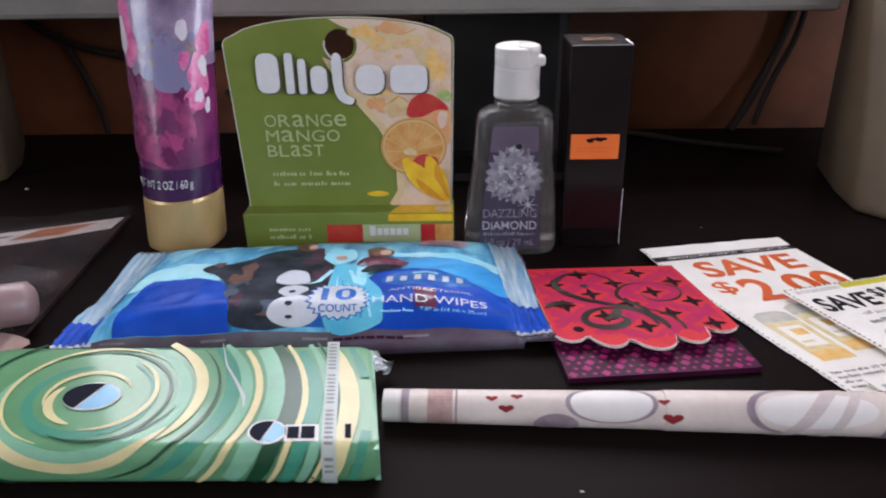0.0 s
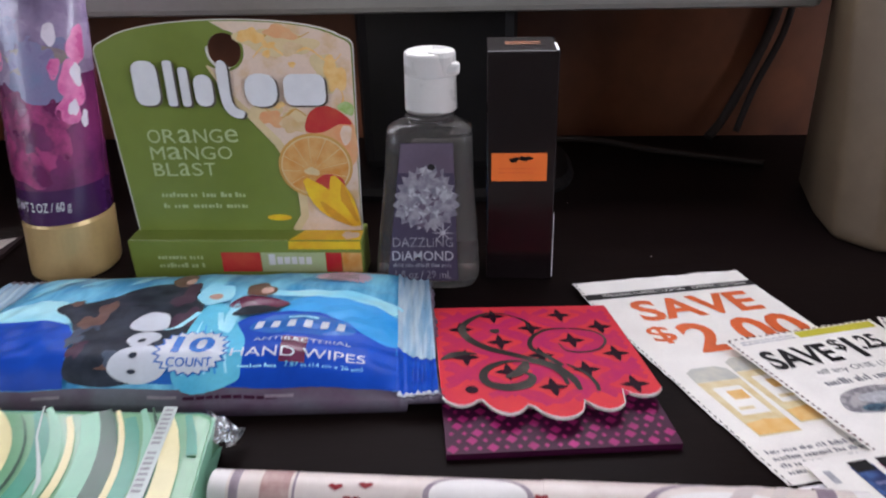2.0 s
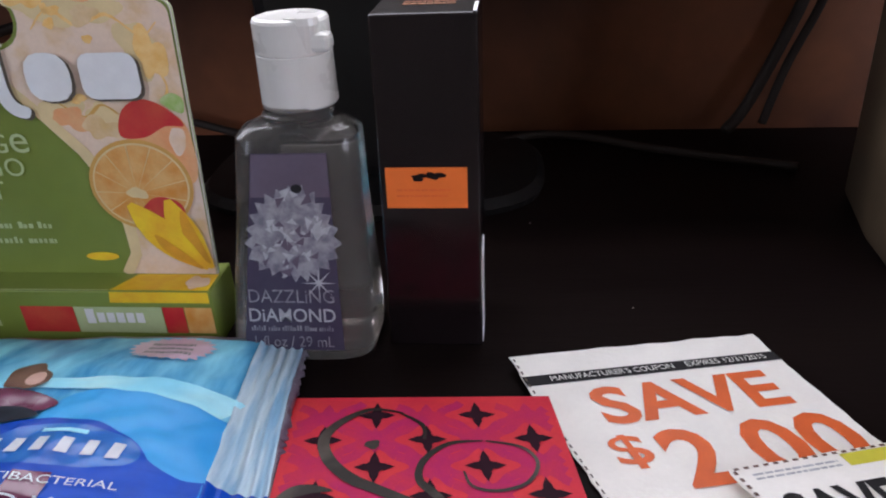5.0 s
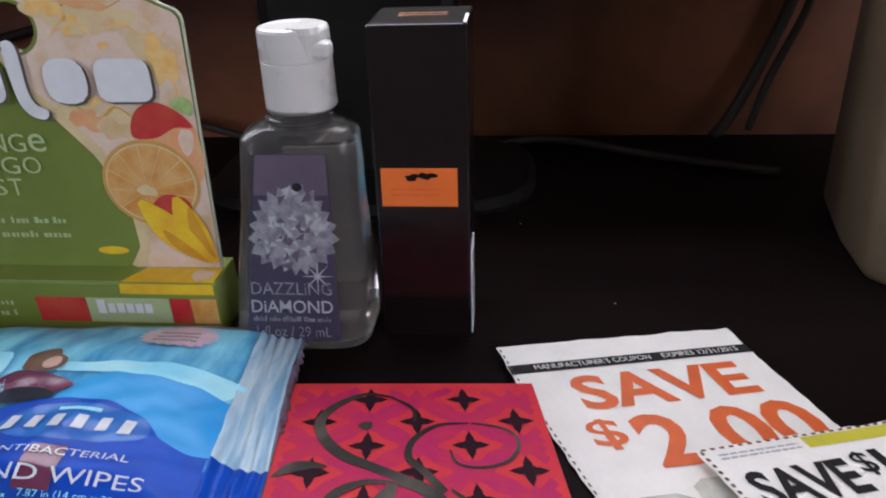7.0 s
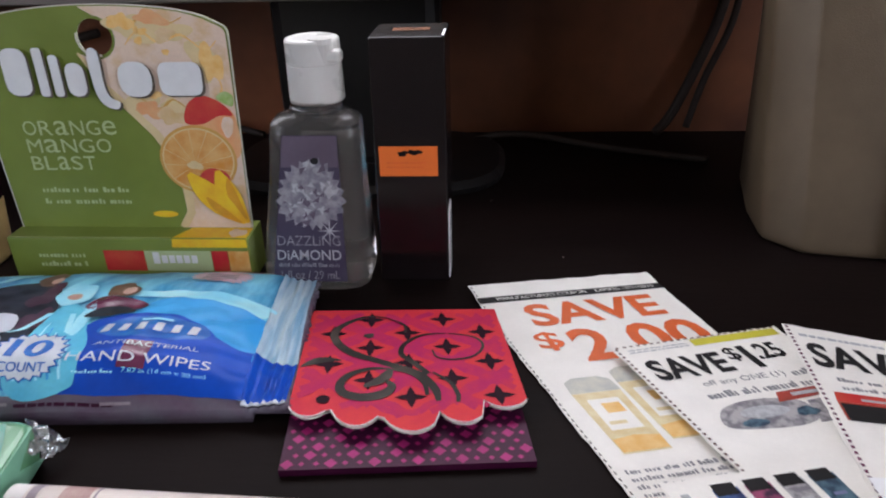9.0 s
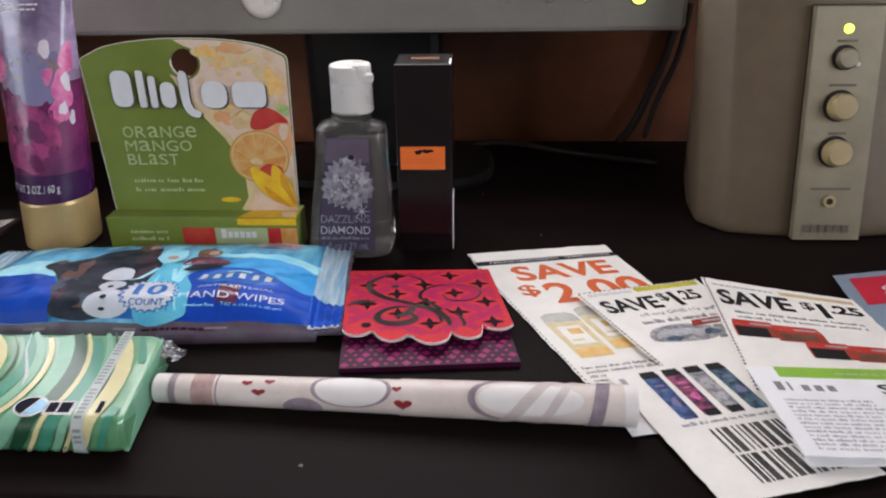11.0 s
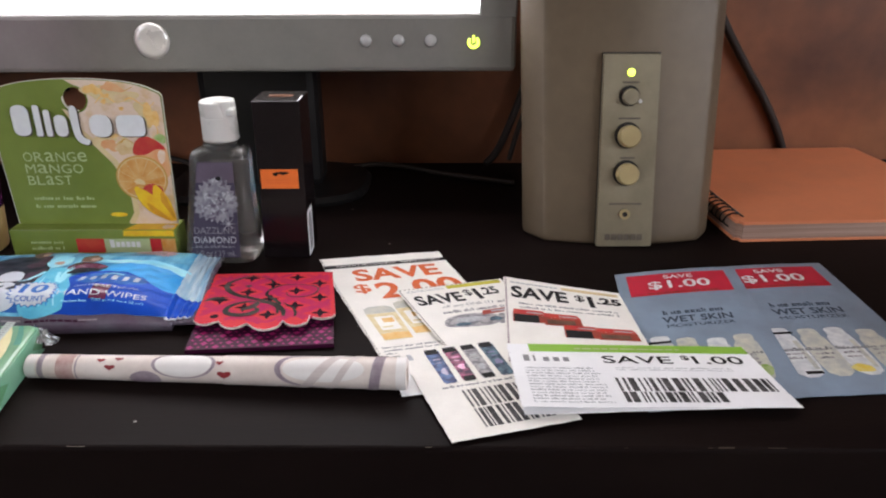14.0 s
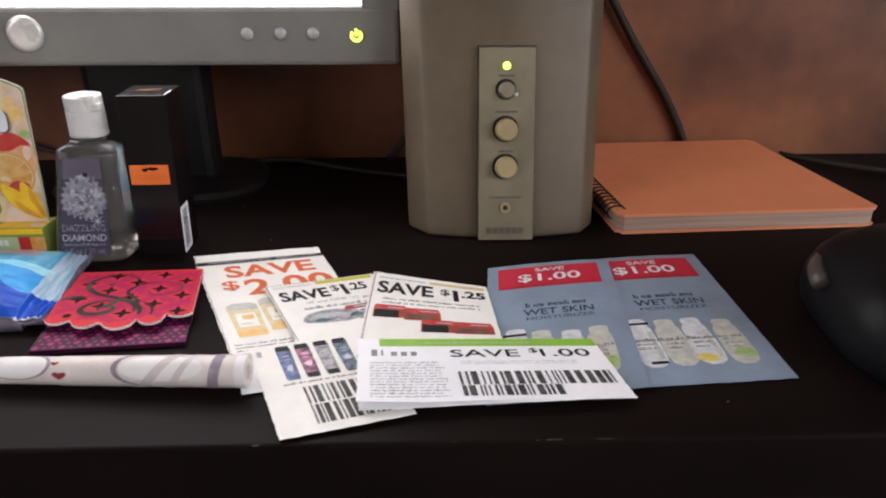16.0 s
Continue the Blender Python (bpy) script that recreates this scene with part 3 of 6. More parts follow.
part("neck", box(0.108, 0.186, MY + 0.026, MY + 0.052, 0.004, 0.13, 0.006), BLACK, mon)
part("base_plate", loft([superellipse(0.147, 0.575, z, 0.07 - i, 0.045 - i, 3.2) for z, i in ((0.0002, 0.001), (0.003, 0.0), (0.006, 0.003))]), BLACK, mon)
badge = part("badge", lathe((0.0955, MY + 0.001, 0.106), (0, -1, 0), ((0, 0.0105), (0.0022, 0.0105), (0.0034, 0.0093), (0.0038, 0.007), (0.0039, 0.0))), SILVER, mon, "round pearly silver badge", smooth=True)
part("badge_spot", lathe((0.089, MY - 0.0028, 0.1075), (0, -1, 0), ((0, 0.0007), (0.0006, 0.0006))), WHITE_INK, badge)
for x in (0.223, 0.2425, 0.2615):
    part("button", lathe((x, MY + 0.001, 0.1055), (0, -1, 0), ((0, 0.0036), (0.0016, 0.0036), (0.0024, 0.0026), (0.0026, 0.0))), BUTTON, mon, smooth=True)
power = part("power_button", lathe((0.287, MY + 0.001, 0.1045), (0, -1, 0), ((0, 0.0046), (0.0012, 0.0046), (0.0018, 0.004), (0.0019, 0.0))), BEZEL, mon, smooth=True)
ring = [(0.287 + 0.0028 * math.sin(radians(a)), MY - 0.0011, 0.1045 + 0.0028 * math.cos(radians(a))) for a in range(35, 330, 20)]
part("power_light", pipe(ring, 0.0009, 6, 2), GREEN_LED, power, "glowing yellow-green power symbol")
part("power_light", box(0.2864, 0.2876, MY - 0.0018, MY - 0.0006, 0.1045, 0.1085), GREEN_LED, power)

# ---- speakers ----


def speaker_ring(z, inset=0.0):
    shift = 0.0023 + 0.225 * z
    pts = [(0.3166, 0.4915), (0.3168, 0.4890), (0.3178, 0.4874), (0.3268, 0.4766), (0.3284, 0.4757)]
    pts += [(0.331 + 0.083 * i / 20, 0.4752 - 0.0052 * math.sin(math.pi * i / 20)) for i in range(21)]
    pts += [(0.4158, 0.4757), (0.4172, 0.4766), (0.4246, 0.4870), (0.4254, 0.4888), (0.4256, 0.4915)]
    ring = [Vector((x, y + shift, z)) for x, y in pts]
    ring += [Vector((0.4235, 0.515 + shift * 0.6, z)), Vector((0.410, 0.553, z)), Vector((0.402, 0.562, z)), Vector((0.335, 0.562, z)), Vector((0.3265, 0.553, z)), Vector((0.3185, 0.515 + shift * 0.6, z))]
    for p in ring:
        p.x += z * (0.020 if p.x > 0.371 else -0.030) * min(1.0, abs(p.x - 0.371) / 0.045)
    mid = Vector((0.371, 0.52, z))
    return [mid + (p - mid) * (1 - inset) for p in ring]


spk = thing("loudspeaker", (0.371, 0.52, 0), "champagne grey plastic computer loudspeaker with a control plate", "loudspeaker", "desk loudspeakers")
part("cabinet", loft([speaker_ring(z, i) for z, i in ((0.0004, 0.022), (0.0012, 0.008), (0.0026, 0.001), (0.006, 0.0), (0.05, 0.0), (0.1, 0.0), (0.15, 0.0), (0.185, 0.005), (0.195, 0.04), (0.198, 0.09))]), SPEAKER, spk, smooth=True)


def on_plate(x, z, lift):
    return Vector((x, 0.4695 + 0.225 * z - lift, z))


bm = bmesh.new()
cells = [[bm.verts.new(on_plate(x, z, l)) for x, z in ((0.3560, 0.001), (0.3872, 0.001), (0.3870, 0.104), (0.3563, 0.104))] for l in (-0.006, 0.0009)]
bm.faces.new(cells[1])
for i in range(4):
    bm.faces.new((cells[0][i], cells[0][(i + 1) % 4], cells[1][(i + 1) % 4], cells[1][i]))
bmesh.ops.recalc_face_normals(bm, faces=bm.faces)
bmesh.ops.bevel(bm, geom=[e for e in bm.edges if e.is_manifold], offset=0.0004, segments=2, affect="EDGES")
plate = part("control_plate", bm, SPEAKER_PLATE, spk, "paler silver-grey control plate")
OUT = Vector((0, -1, 0.225)).normalized()


def dial(name, z, r, deep, material, label=""):
    c = on_plate(0.3712, z, 0.0011)
    # dark disc set off up and left paints the shaded side of the recess
    part("knob_recess_shade", lathe(c + Vector((-0.0005, 0, 0.0005)), OUT, ((0, r + 0.0010), (0.0004, r + 0.0010), (0.0005, 0.0))), HOLE, plate)
    return part(name, lathe(c, OUT, ((0, r), (deep * 0.8, r * 0.96), (deep, r * 0.82), (deep * 1.02, 0.0))), material, plate, label, smooth=False)


part("power_led", lathe(on_plate(0.3712, 0.0948, 0.0008), OUT, ((0, 0.0021), (0.0009, 0.0019), (0.0013, 0.0010), (0.0014, 0))), GREEN_LED, plate, "lit green power lamp")
small = dial("volume_knob", 0.0822, 0.0046, 0.004, SPEAKER_PLATE)
part("pointer", lathe(on_plate(0.3766, 0.0800, 0.0016), OUT, ((0, 0.0011), (0.0006, 0.001), (0.0007, 0))), WHITE_INK, small, "small white pointer dot")
dial("knob", 0.0615, 0.0062, 0.006, KNOB, "round cream knob")
dial("knob", 0.0413, 0.0062, 0.006, KNOB, "round cream knob")
part("jack", lathe(on_plate(0.3712, 0.0192, 0.0011), OUT, ((0, 0.0029), (0.001, 0.0029), (0.0011, 0.0016), (0.0002, 0.0015), (0.0001, 0.0))), KNOB, plate, "metal headphone socket")
part("jack_hole", lathe(on_plate(0.3712, 0.0192, 0.0014), OUT, ((0, 0.0014), (0.0003, 0.0014), (0.0004, 0.0))), HOLE, plate)
for z, w in ((0.0893, 0.0045), (0.0705, 0.006), (0.0495, 0.004), (0.0245, 0.009)):
    lay("caption", flat([rect(0.3712 - w, z, 0.3712 + w, z + 0.0010)]), on_plate, CAPTION, plate, 0.0014)
lay_each("brand_bar", [rect(0.3605 + 0.0036 * i, 0.0048, 0.3605 + 0.0036 * i + 0.0030, 0.0082) for i in range(6)], on_plate, CAPTION, plate, 0.0014)
lay("seam", flat([[(0.3553, 0.002), (0.3559, 0.002), (0.3562, 0.1046), (0.3557, 0.1046)], [(0.3873, 0.002), (0.3879, 0.002), (0.3876, 0.1046), (0.3871, 0.1046)], rect(0.3557, 0.1041, 0.3876, 0.1047)]), lambda u, v, h: Vector((u, 0.4719 + 0.225 * v, v)), HOLE, spk, 0.0)
left_spk = copy_thing(spk, pose(-0.182, 0.568, 0, 0, 0, 6))
left_spk["label"] = "champagne grey plastic computer loudspeaker half out of sight"

# ---- cables ----


def cable(points, r, label):
    tagged(part("cable", pipe(points, r), CABLE, smooth=True), label, "cable", "cables behind the desk things")


cable(((0.188, 0.60, 0.0023), (0.212, 0.607, 0.006), (0.235, 0.606, 0.0055), (0.262, 0.6, 0.0023), (0.29, 0.588, 0.0021), (0.318, 0.577, 0.0021)), 0.0019, "thin black cable lying along the back of the desk")
cable(((0.455, 0.626, 0.125), (0.47, 0.626, 0.1), (0.487, 0.627, 0.075), (0.505, 0.6275, 0.05), (0.52, 0.628, 0.025), (0.53, 0.6285, 0.003)), 0.003, "black cable hanging down the brown wall")
cable(((0.598, 0.618, 0.004), (0.625, 0.598, 0.0031), (0.655, 0.580, 0.003), (0.69, 0.566, 0.003), (0.74, 0.555, 0.003)), 0.0022, "black cable lying on the desk by the notebook")
cable(((0.333, 0.627, 0.09), (0.328, 0.627, 0.062), (0.319, 0.626, 0.035), (0.309, 0.624, 0.012), (0.3, 0.618, 0.003)), 0.0028, "black cable hanging down the brown wall")
cable(((0.338, 0.625, 0.09), (0.335, 0.626, 0.06), (0.325, 0.627, 0.03), (0.318, 0.625, 0.004)), 0.002, "thin black cable hanging down the brown wall")
cable(((-0.14, 0.627, 0.075), (-0.12, 0.627, 0.062), (-0.095, 0.627, 0.054), (-0.06, 0.626, 0.05), (-0.01, 0.626, 0.06)), 0.0024, "black cable looped against the brown wall")
cable(((-0.12, 0.6265, 0.066), (-0.112, 0.627, 0.045), (-0.105, 0.627, 0.02), (-0.101, 0.622, 0.003)), 0.002, "black cable hanging down the brown wall")
cable(((-0.02, 0.62, 0.03), (0.01, 0.622, 0.018), (0.04, 0.622, 0.012), (0.08, 0.615, 0.004)), 0.002, "black cable looped behind the card")

# ---- notebook ----
nb = thing("notebook", (0.51, 0.55, 0), "apricot orange spiral notebook lying closed on the desk", "notebook")
NA, NB = Vector((0.4375, 0.4765, 0)), Vector((0.5955, 0.4845, 0))
ND, NC = Vector((0.4225, 0.620, 0)), Vector((0.579, 0.6285, 0))


def note_slab(z0, z1, grow, cut=0.0):
    mid = (NA + NB + NC + ND) / 4
    pts = [mid + (p - mid) * (1 + grow) for p in (NA + Vector((cut, 0, 0)), NB, NC, ND + Vector((cut, 0, 0)))]
    b = loft([[p + Vector((0, 0, z)) for p in pts] for z in (z0, z1)])
    bmesh.ops.bevel(b, geom=[e for e in b.edges if abs(e.verts[0].co.z - e.verts[1].co.z) > 1e-4], offset=0.003, segments=3, affect="EDGES")
    return b


part("cover", note_slab(0.0003, 0.0016, 0.0), NOTE_COVER, nb)
part("page_block", note_slab(0.0016, 0.0108, -0.012), NOTE_PAGES, nb, "cream page block")
part("cover", note_slab(0.0108, 0.0124, 0.0), NOTE_COVER, nb)
coil = []
for i in range(24 * 10):
    t = i / (24 * 10)
    c = NA.lerp(ND, 0.06 + 0.90 * t) + Vector((0.0026, 0, 0.0088))
    a = 2 * math.pi * i / 10
    coil.append(c + Vector((0.0055 * math.cos(a), 0, 0.0048 * math.sin(a))))
part("spiral_binding", pipe([p + Vector((0, 0, 0.0009)) for p in coil], 0.00055, 5, 1), WIRE, nb, "black wire spiral")

# ---- mouse ----
mouse = thing("computer_mouse", (0.553, 0.365, 0), "glossy black computer mouse with a smoke grey side", "mouse")


def mouse_ring(k, z, grow=1.0):
    out = []
    for p in superellipse(0, 0, z, 0.061 * k * grow, 0.055 * k * grow, 3.4, 56):
        q = Euler((0, 0, radians(-7))).to_matrix() @ p
        out.append(Vector((0.557 + q.x, 0.357 + q.y + 0.006 * (1 - k), z)))
    return out


part("shell", loft([mouse_ring(k, z) for k, z in ((0.93, 0.0014), (0.985, 0.006), (1.0, 0.012), (0.985, 0.019), (0.93, 0.027), (0.83, 0.034), (0.66, 0.040), (0.42, 0.0435), (0.15, 0.045))]), MOUSE, mouse, smooth=True)
part("base", loft([mouse_ring(0.9, 0.0002), mouse_ring(0.91, 0.0016)]), BLACK, mouse)
trim = [Vector((0.557, 0.357, 0)) + Euler((0, 0, radians(-7))).to_matrix() @ Vector((0.0615 * math.cos(radians(a)), 0.0525 * math.sin(radians(a)), 0.024)) for a in range(95, 185, 9)]
part("side_trim", pipe(trim, 0.004, 8, 2), MOUSE_TRIM, mouse, "smoke grey side strip", smooth=True)

# ---- lotion tube ----
tube = thing("lotion_tube", (0.003, 0.467, 0), "violet floral hand lotion tube standing on its gold cap", "lotion tube")
TUBE_FOOT, TUBE_TOP_Z = 0.0245, 0.152


def tube_axis(z):
    return 0.0020 + 0.035 * z, 0.467 + 0.12 * z


def tube_radii(z):
    t = max(0.0, (z - TUBE_FOOT) / (TUBE_TOP_Z - TUBE_FOOT))
    return 0.0168 + 0.0035 * t, 0.0165 * (1 - t ** 1.3) + 0.0008


def on_tube(a, z, lift):
    cx, cy = tube_axis(z)
    rx, ry = tube_radii(z)
    return Vector((cx + (rx + lift) * math.sin(radians(a)), cy - (ry + lift) * math.cos(radians(a)), z))


part("gold_cap", loft([superellipse(*tube_axis(z), z, r, r * 0.97, 2.2, 48) for z, r in ((0.0003, 0.0156), (0.0012, 0.0166), (0.003, 0.0169), (0.0225, 0.0168), (0.0242, 0.0163))]), GOLD_CAP, tube, "satin gold flip cap", smooth=False)
body = part("tube_body", loft([[on_tube(360 * i / 112, z, 0) for i in range(112)] for z in [TUBE_FOOT - 0.0003 + (TUBE_TOP_Z - TUBE_FOOT) * k / 30 for k in range(31)]]), TUBE, tube, smooth=True)


def fine_patch(name, polys, material, lift, label=""):
    for poly in polys:
        b = flat([[(p[0] / 2000.0, p[1]) for p in poly]])
        lay(name, b, lambda u, v, h: on_tube(u * 2000.0, v, h), material, body, lift, 0.004, label)


fine_patch("dark_band", [rect(-100, TUBE_FOOT, 100, 0.0375)], TUBE_BAND, 0.00012)
fine_patch("upper_print", [rect(-95, 0.078, 95, 0.150)], TUBE_TOP, 0.00025)
fine_patch("berry_print", [blob(-8, 0.056, 44, 0.020, 0.25, seed=3), blob(22, 0.066, 26, 0.012, 0.25, seed=4)], BERRY, 0.00030, "dark berry print")
fine_patch("blue_leaf", [blob(8, 0.076, 34, 0.007, 0.3, seed=5), blob(36, 0.086, 14, 0.005, 0.2, seed=6)], LEAF_BLUE, 0.00040)
fine_patch("olive_leaf", [blob(10, 0.0835, 30, 0.006, 0.35, seed=8), blob(-28, 0.083, 14, 0.004, 0.3, seed=9)], LEAF_OLIVE, 0.00048)
fine_patch("pink_flower", [blob(-46, 0.088, 15, 0.010, 0.3, seed=10), blob(-52, 0.099, 13, 0.008, 0.3, seed=11), blob(50, 0.075, 15, 0.0085, 0.3, seed=12), blob(44, 0.066, 13, 0.006, 0.3, seed=13), blob(60, 0.088, 12, 0.007, 0.3, seed=14), blob(30, 0.081, 7, 0.0035, 0.3, seed=15)], PETAL, 0.00056, "pink orchid print")
fine_patch("pale_petal", [blob(-58, 0.09, 9, 0.008, 0.3, seed=16), blob(56, 0.078, 7, 0.004, 0.3, seed=17), blob(49, 0.0665, 6, 0.003, 0.3, seed=18), blob(28, 0.0925, 8, 0.0038, 0.15, seed=19), blob(62, 0.062, 5, 0.003, 0.3, seed=20)], PETAL_WHITE, 0.00066)
rng = random.Random(31)
for k in range(34):
    a, z = rng.uniform(-66, 30), rng.uniform(0.041, 0.104)
    size = rng.uniform(0.6, 1.2)
    tint = (BERRY, BERRY_DEEP, TUBE)[k % 3] if z < 0.072 else (TUBE_TOP, LEAF_BLUE, TUBE_TOP)[k % 3]
    fine_patch("floral_dab", [blob(a, z, 11 * size, 0.0050 * size, 0.5, 24, 60 + k)], tint, 0.00050 + 0.000002 * k)
b = lettering("NET WT 2 OZ / 60 g", -58 / 2000, 0.0285, 34 / 2000, 0.0332)
lay("weight_text", b, lambda u, v, h: on_tube(u * 2000.0, v, h), WHITE_INK, body, 0.0004)
lay("web_line", flat([[(p[0] / 2000.0, p[1]) for p in poly] for poly in fine_print(-45, 0.1085, 30, 0.1125, 2, 2, 0.35)]), lambda u, v, h: on_tube(u * 2000.0, v, h), WHITE_INK, body, 0.0004)

# ---- lip balm card ----
card = thing("lip_balm_card", (0.078, 0.46, 0), "green peg card and carton of orange mango lip balm", "lip balm")


def on_card(x, z, lift):
    return Vector((x, 0.4632 + 0.04 * (z - 0.018) - lift, z))


XL, XR = 0.0335, 0.1225
outline = [(XL + 0.0005, 0.0175), (XR, 0.0175), (XR + 0.0012, 0.086)]
outline += [(XR - 0.002 + 0.0032 * math.cos(radians(a)), 0.0872 + 0.0032 * math.sin(radians(a))) for a in (10, 30, 50, 70)]
outline += [(0.078 + 0.0425 * math.cos(radians(a)), 0.0893 + 0.0078 * math.sin(radians(a))) for a in range(15, 166, 10)]
outline += [(XL + 0.0005 + 0.0032 * math.cos(radians(a)), 0.0865 + 0.0032 * math.sin(radians(a))) for a in (110, 130, 150, 170)]
hole = [(0.0778 + 0.0061 * math.cos(radians(a)), 0.0865 + 0.0061 * math.sin(radians(a))) for a in range(0, 360, 15)]


def card_blank(points, hole_pts, surf, thick):
    from mathutils.geometry import tessellate_polygon
    loops = [[Vector((p[0], p[1], 0)) for p in points], [Vector((p[0], p[1], 0)) for p in hole_pts]]
    allp = [p for lp in loops for p in lp]
    bm = bmesh.new()
    fr = [bm.verts.new(surf(p.x, p.y, 0)) for p in allp]
    bk = [bm.verts.new(surf(p.x, p.y, -thick)) for p in allp]
    for t in tessellate_polygon(loops):
        bm.faces.new([fr[i] for i in t])
        bm.faces.new([bk[i] for i in reversed(t)])
    start = 0
    for lp in loops:
        for i in range(len(lp)):
            a, b = start + i, start + (i + 1) % len(lp)
            bm.faces.new((fr[a], fr[b], bk[b], bk[a]))
        start += len(lp)
    bmesh.ops.recalc_face_normals(bm, faces=bm.faces)
    return bm


panel = part("hang_card", card_blank(outline, hole, on_card, 0.0006), CARD_GREEN, card, "green printed hang card with a round peg hole")
part("card_back", card_blank(outline, hole, lambda u, v, h: on_card(u, v, h - 0.0007), 0.0002), CARD_EDGE, panel, "plain grey board back")
lay("card_edge", flat(ribbon(outline[1:] + outline[:1], [0.0004] * len(outline))), on_card, CARD_EDGE, panel, 0.00035)
lay("hole_rim", flat(ribbon(hole[11:20], [0.0008] * 9)), on_card, CARD_EDGE, panel, 0.00035)
curve = [(0.0715, 0.0985), (0.0725, 0.0925), (0.071, 0.0815), (0.0775, 0.071), (0.086, 0.0615), (0.093, 0.0535), (0.0985, 0.044), (0.1005, 0.033), (0.1005, 0.024), (0.0965, 0.0178)]
art = [p for p in outline if p[0] > 0.0735 and p[1] > 0.03]
art = [(x - 0.0008 if x > 0.11 else x, z - 0.0006) for x, z in art]
inner = [(0.0745, 0.0962), (0.079, 0.0935)] + [(0.0778 + 0.0072 * math.cos(radians(a)), 0.0865 + 0.0072 * math.sin(radians(a))) for a in range(70, -120, -15)] + curve[2:]
lay("fruit_panel", flat([inner + [(XR - 0.0004, 0.0178)] + art]), on_card, SPLASH, panel, 0.0003, label="peach and juice splash print")
lay("curved_band", flat(ribbon(curve[2:], [0.0008, 0.0020, 0.0028, 0.0032, 0.0034, 0.0034, 0.0032, 0.0030])), on_card, PEACH_BAND, panel, 0.0005)
for k, (x, z, rx, rz) in enumerate(((0.0925, 0.0895, 0.0085, 0.0045), (0.1035, 0.0885, 0.0065, 0.0040), (0.1135, 0.0790, 0.0050, 0.0060), (0.0905, 0.0645, 0.0060, 0.0045), (0.1010, 0.0630, 0.0040, 0.0030))):
    lay("cream_splash", flat([blob(x, z, rx, rz, 0.45, 34, 40 + k)]), on_card, PEACH_BAND, panel, 0.00034 + 0.00001 * k, label="cream splash print")
for k, (x, z, rx, rz) in enumerate(((0.0880, 0.0915, 0.0040, 0.0028), (0.0985, 0.0925, 0.0052, 0.0024), (0.1020, 0.0870, 0.0035, 0.0022), (0.1165, 0.0775, 0.0036, 0.0060), (0.0925, 0.0620, 0.0050, 0.0030), (0.1000, 0.0595, 0.0050, 0.0030))):
    lay("juice_pool", flat([blob(x, z, rx, rz, 0.5, 34, 60 + k)]), on_card, (PHOTO_AMBER, MANGO_PEACH, OCHRE_WASH)[k % 3], panel, 0.00045 + 0.00001 * k, label="ochre juice splash print")
lay("mango", flat([smooth([(0.1045, 0.0580), (0.1065, 0.0645), (0.1120, 0.0668), (0.1180, 0.0640), (0.1222, 0.0590), (0.1226, 0.0470), (0.1180, 0.0440), (0.1120, 0.0500)], 5)]), on_card, MANGO_PEACH, panel, 0.00055, label="peach and red mango print")
lay("mango_glint", flat([blob(0.1190, 0.0560, 0.0022, 0.0036, 0.2, seed=15)]), on_card, SPLASH, panel, 0.00058)
lay("mango_blush", flat([smooth([(0.1042, 0.0575), (0.1060, 0.0640), (0.1115, 0.0668), (0.1175, 0.0645), (0.1214, 0.0600), (0.1165, 0.0598), (0.1105, 0.0570)], 5)]), on_card, FRUIT_RED, panel, 0.00060)
lay("mango_leaf", flat([smooth([(0.1165, 0.0660), (0.1195, 0.0682), (0.1224, 0.0665), (0.1215, 0.0630)], 5)]), on_card, PHOTO_GREEN, panel, 0.00063)
OX, OZ = 0.1066, 0.0440
lay("orange_rind", flat([oval(OX, OZ, 0.0140, 0.0126, 44, 0, 360)]), on_card, FRUIT_PITH, panel, 0.00066)
lay("orange_pith", flat([oval(OX, OZ, 0.0130, 0.0116, 44, 0, 360)]), on_card, PEACH_BAND, panel, 0.0007)
segs = []
for k in range(12):
    a0 = -22 + k * 30
    segs.append([(OX - 0.0015, OZ - 0.002)] + oval(OX, OZ, 0.0125, 0.0111, 6, a0 + 0.7, a0 + 29.3))
lay_each("orange_flesh", segs, on_card, FRUIT_ORANGE, panel, 0.0008, label="orange slice print")
lay("orange_heart", flat([blob(OX - 0.0015, OZ - 0.002, 0.0028, 0.0016, 0.3, seed=11)]), on_card, PEACH_BAND, panel, 0.00084)
lay("mango_skin", flat([blob(0.1115, 0.0355, 0.0065, 0.0052, 0.15, seed=5)]), on_card, FRUIT_RED, panel, 0.00088)
for k, (x0, z0, x1, z1, w, ink) in enumerate(((0.1128, 0.0402, 0.1217, 0.0200, 0.0080, FRUIT_YELLOW), (0.1162, 0.0370, 0.1212, 0.0215, 0.0034, MANGO_DEEP), (0.1022, 0.0390, 0.1205, 0.0200, 0.0088, FRUIT_YELLOW), (0.1075, 0.0300, 0.1190, 0.0200, 0.0030, MANGO_DEEP))):
    pts = [(x0 + (x1 - x0) * i / 8 - 0.0013 * math.sin(math.pi * i / 8), z0 + (z1 - z0) * i / 8) for i in range(9)]
    lay("mango_wedge", flat(ribbon(pts, [w * math.sin(math.pi * (0.06 + 0.9 * i / 8)) + 0.0003 for i in range(9)])), on_card, ink, panel, 0.0009 + 0.0001 * k, label="yellow mango wedge print")
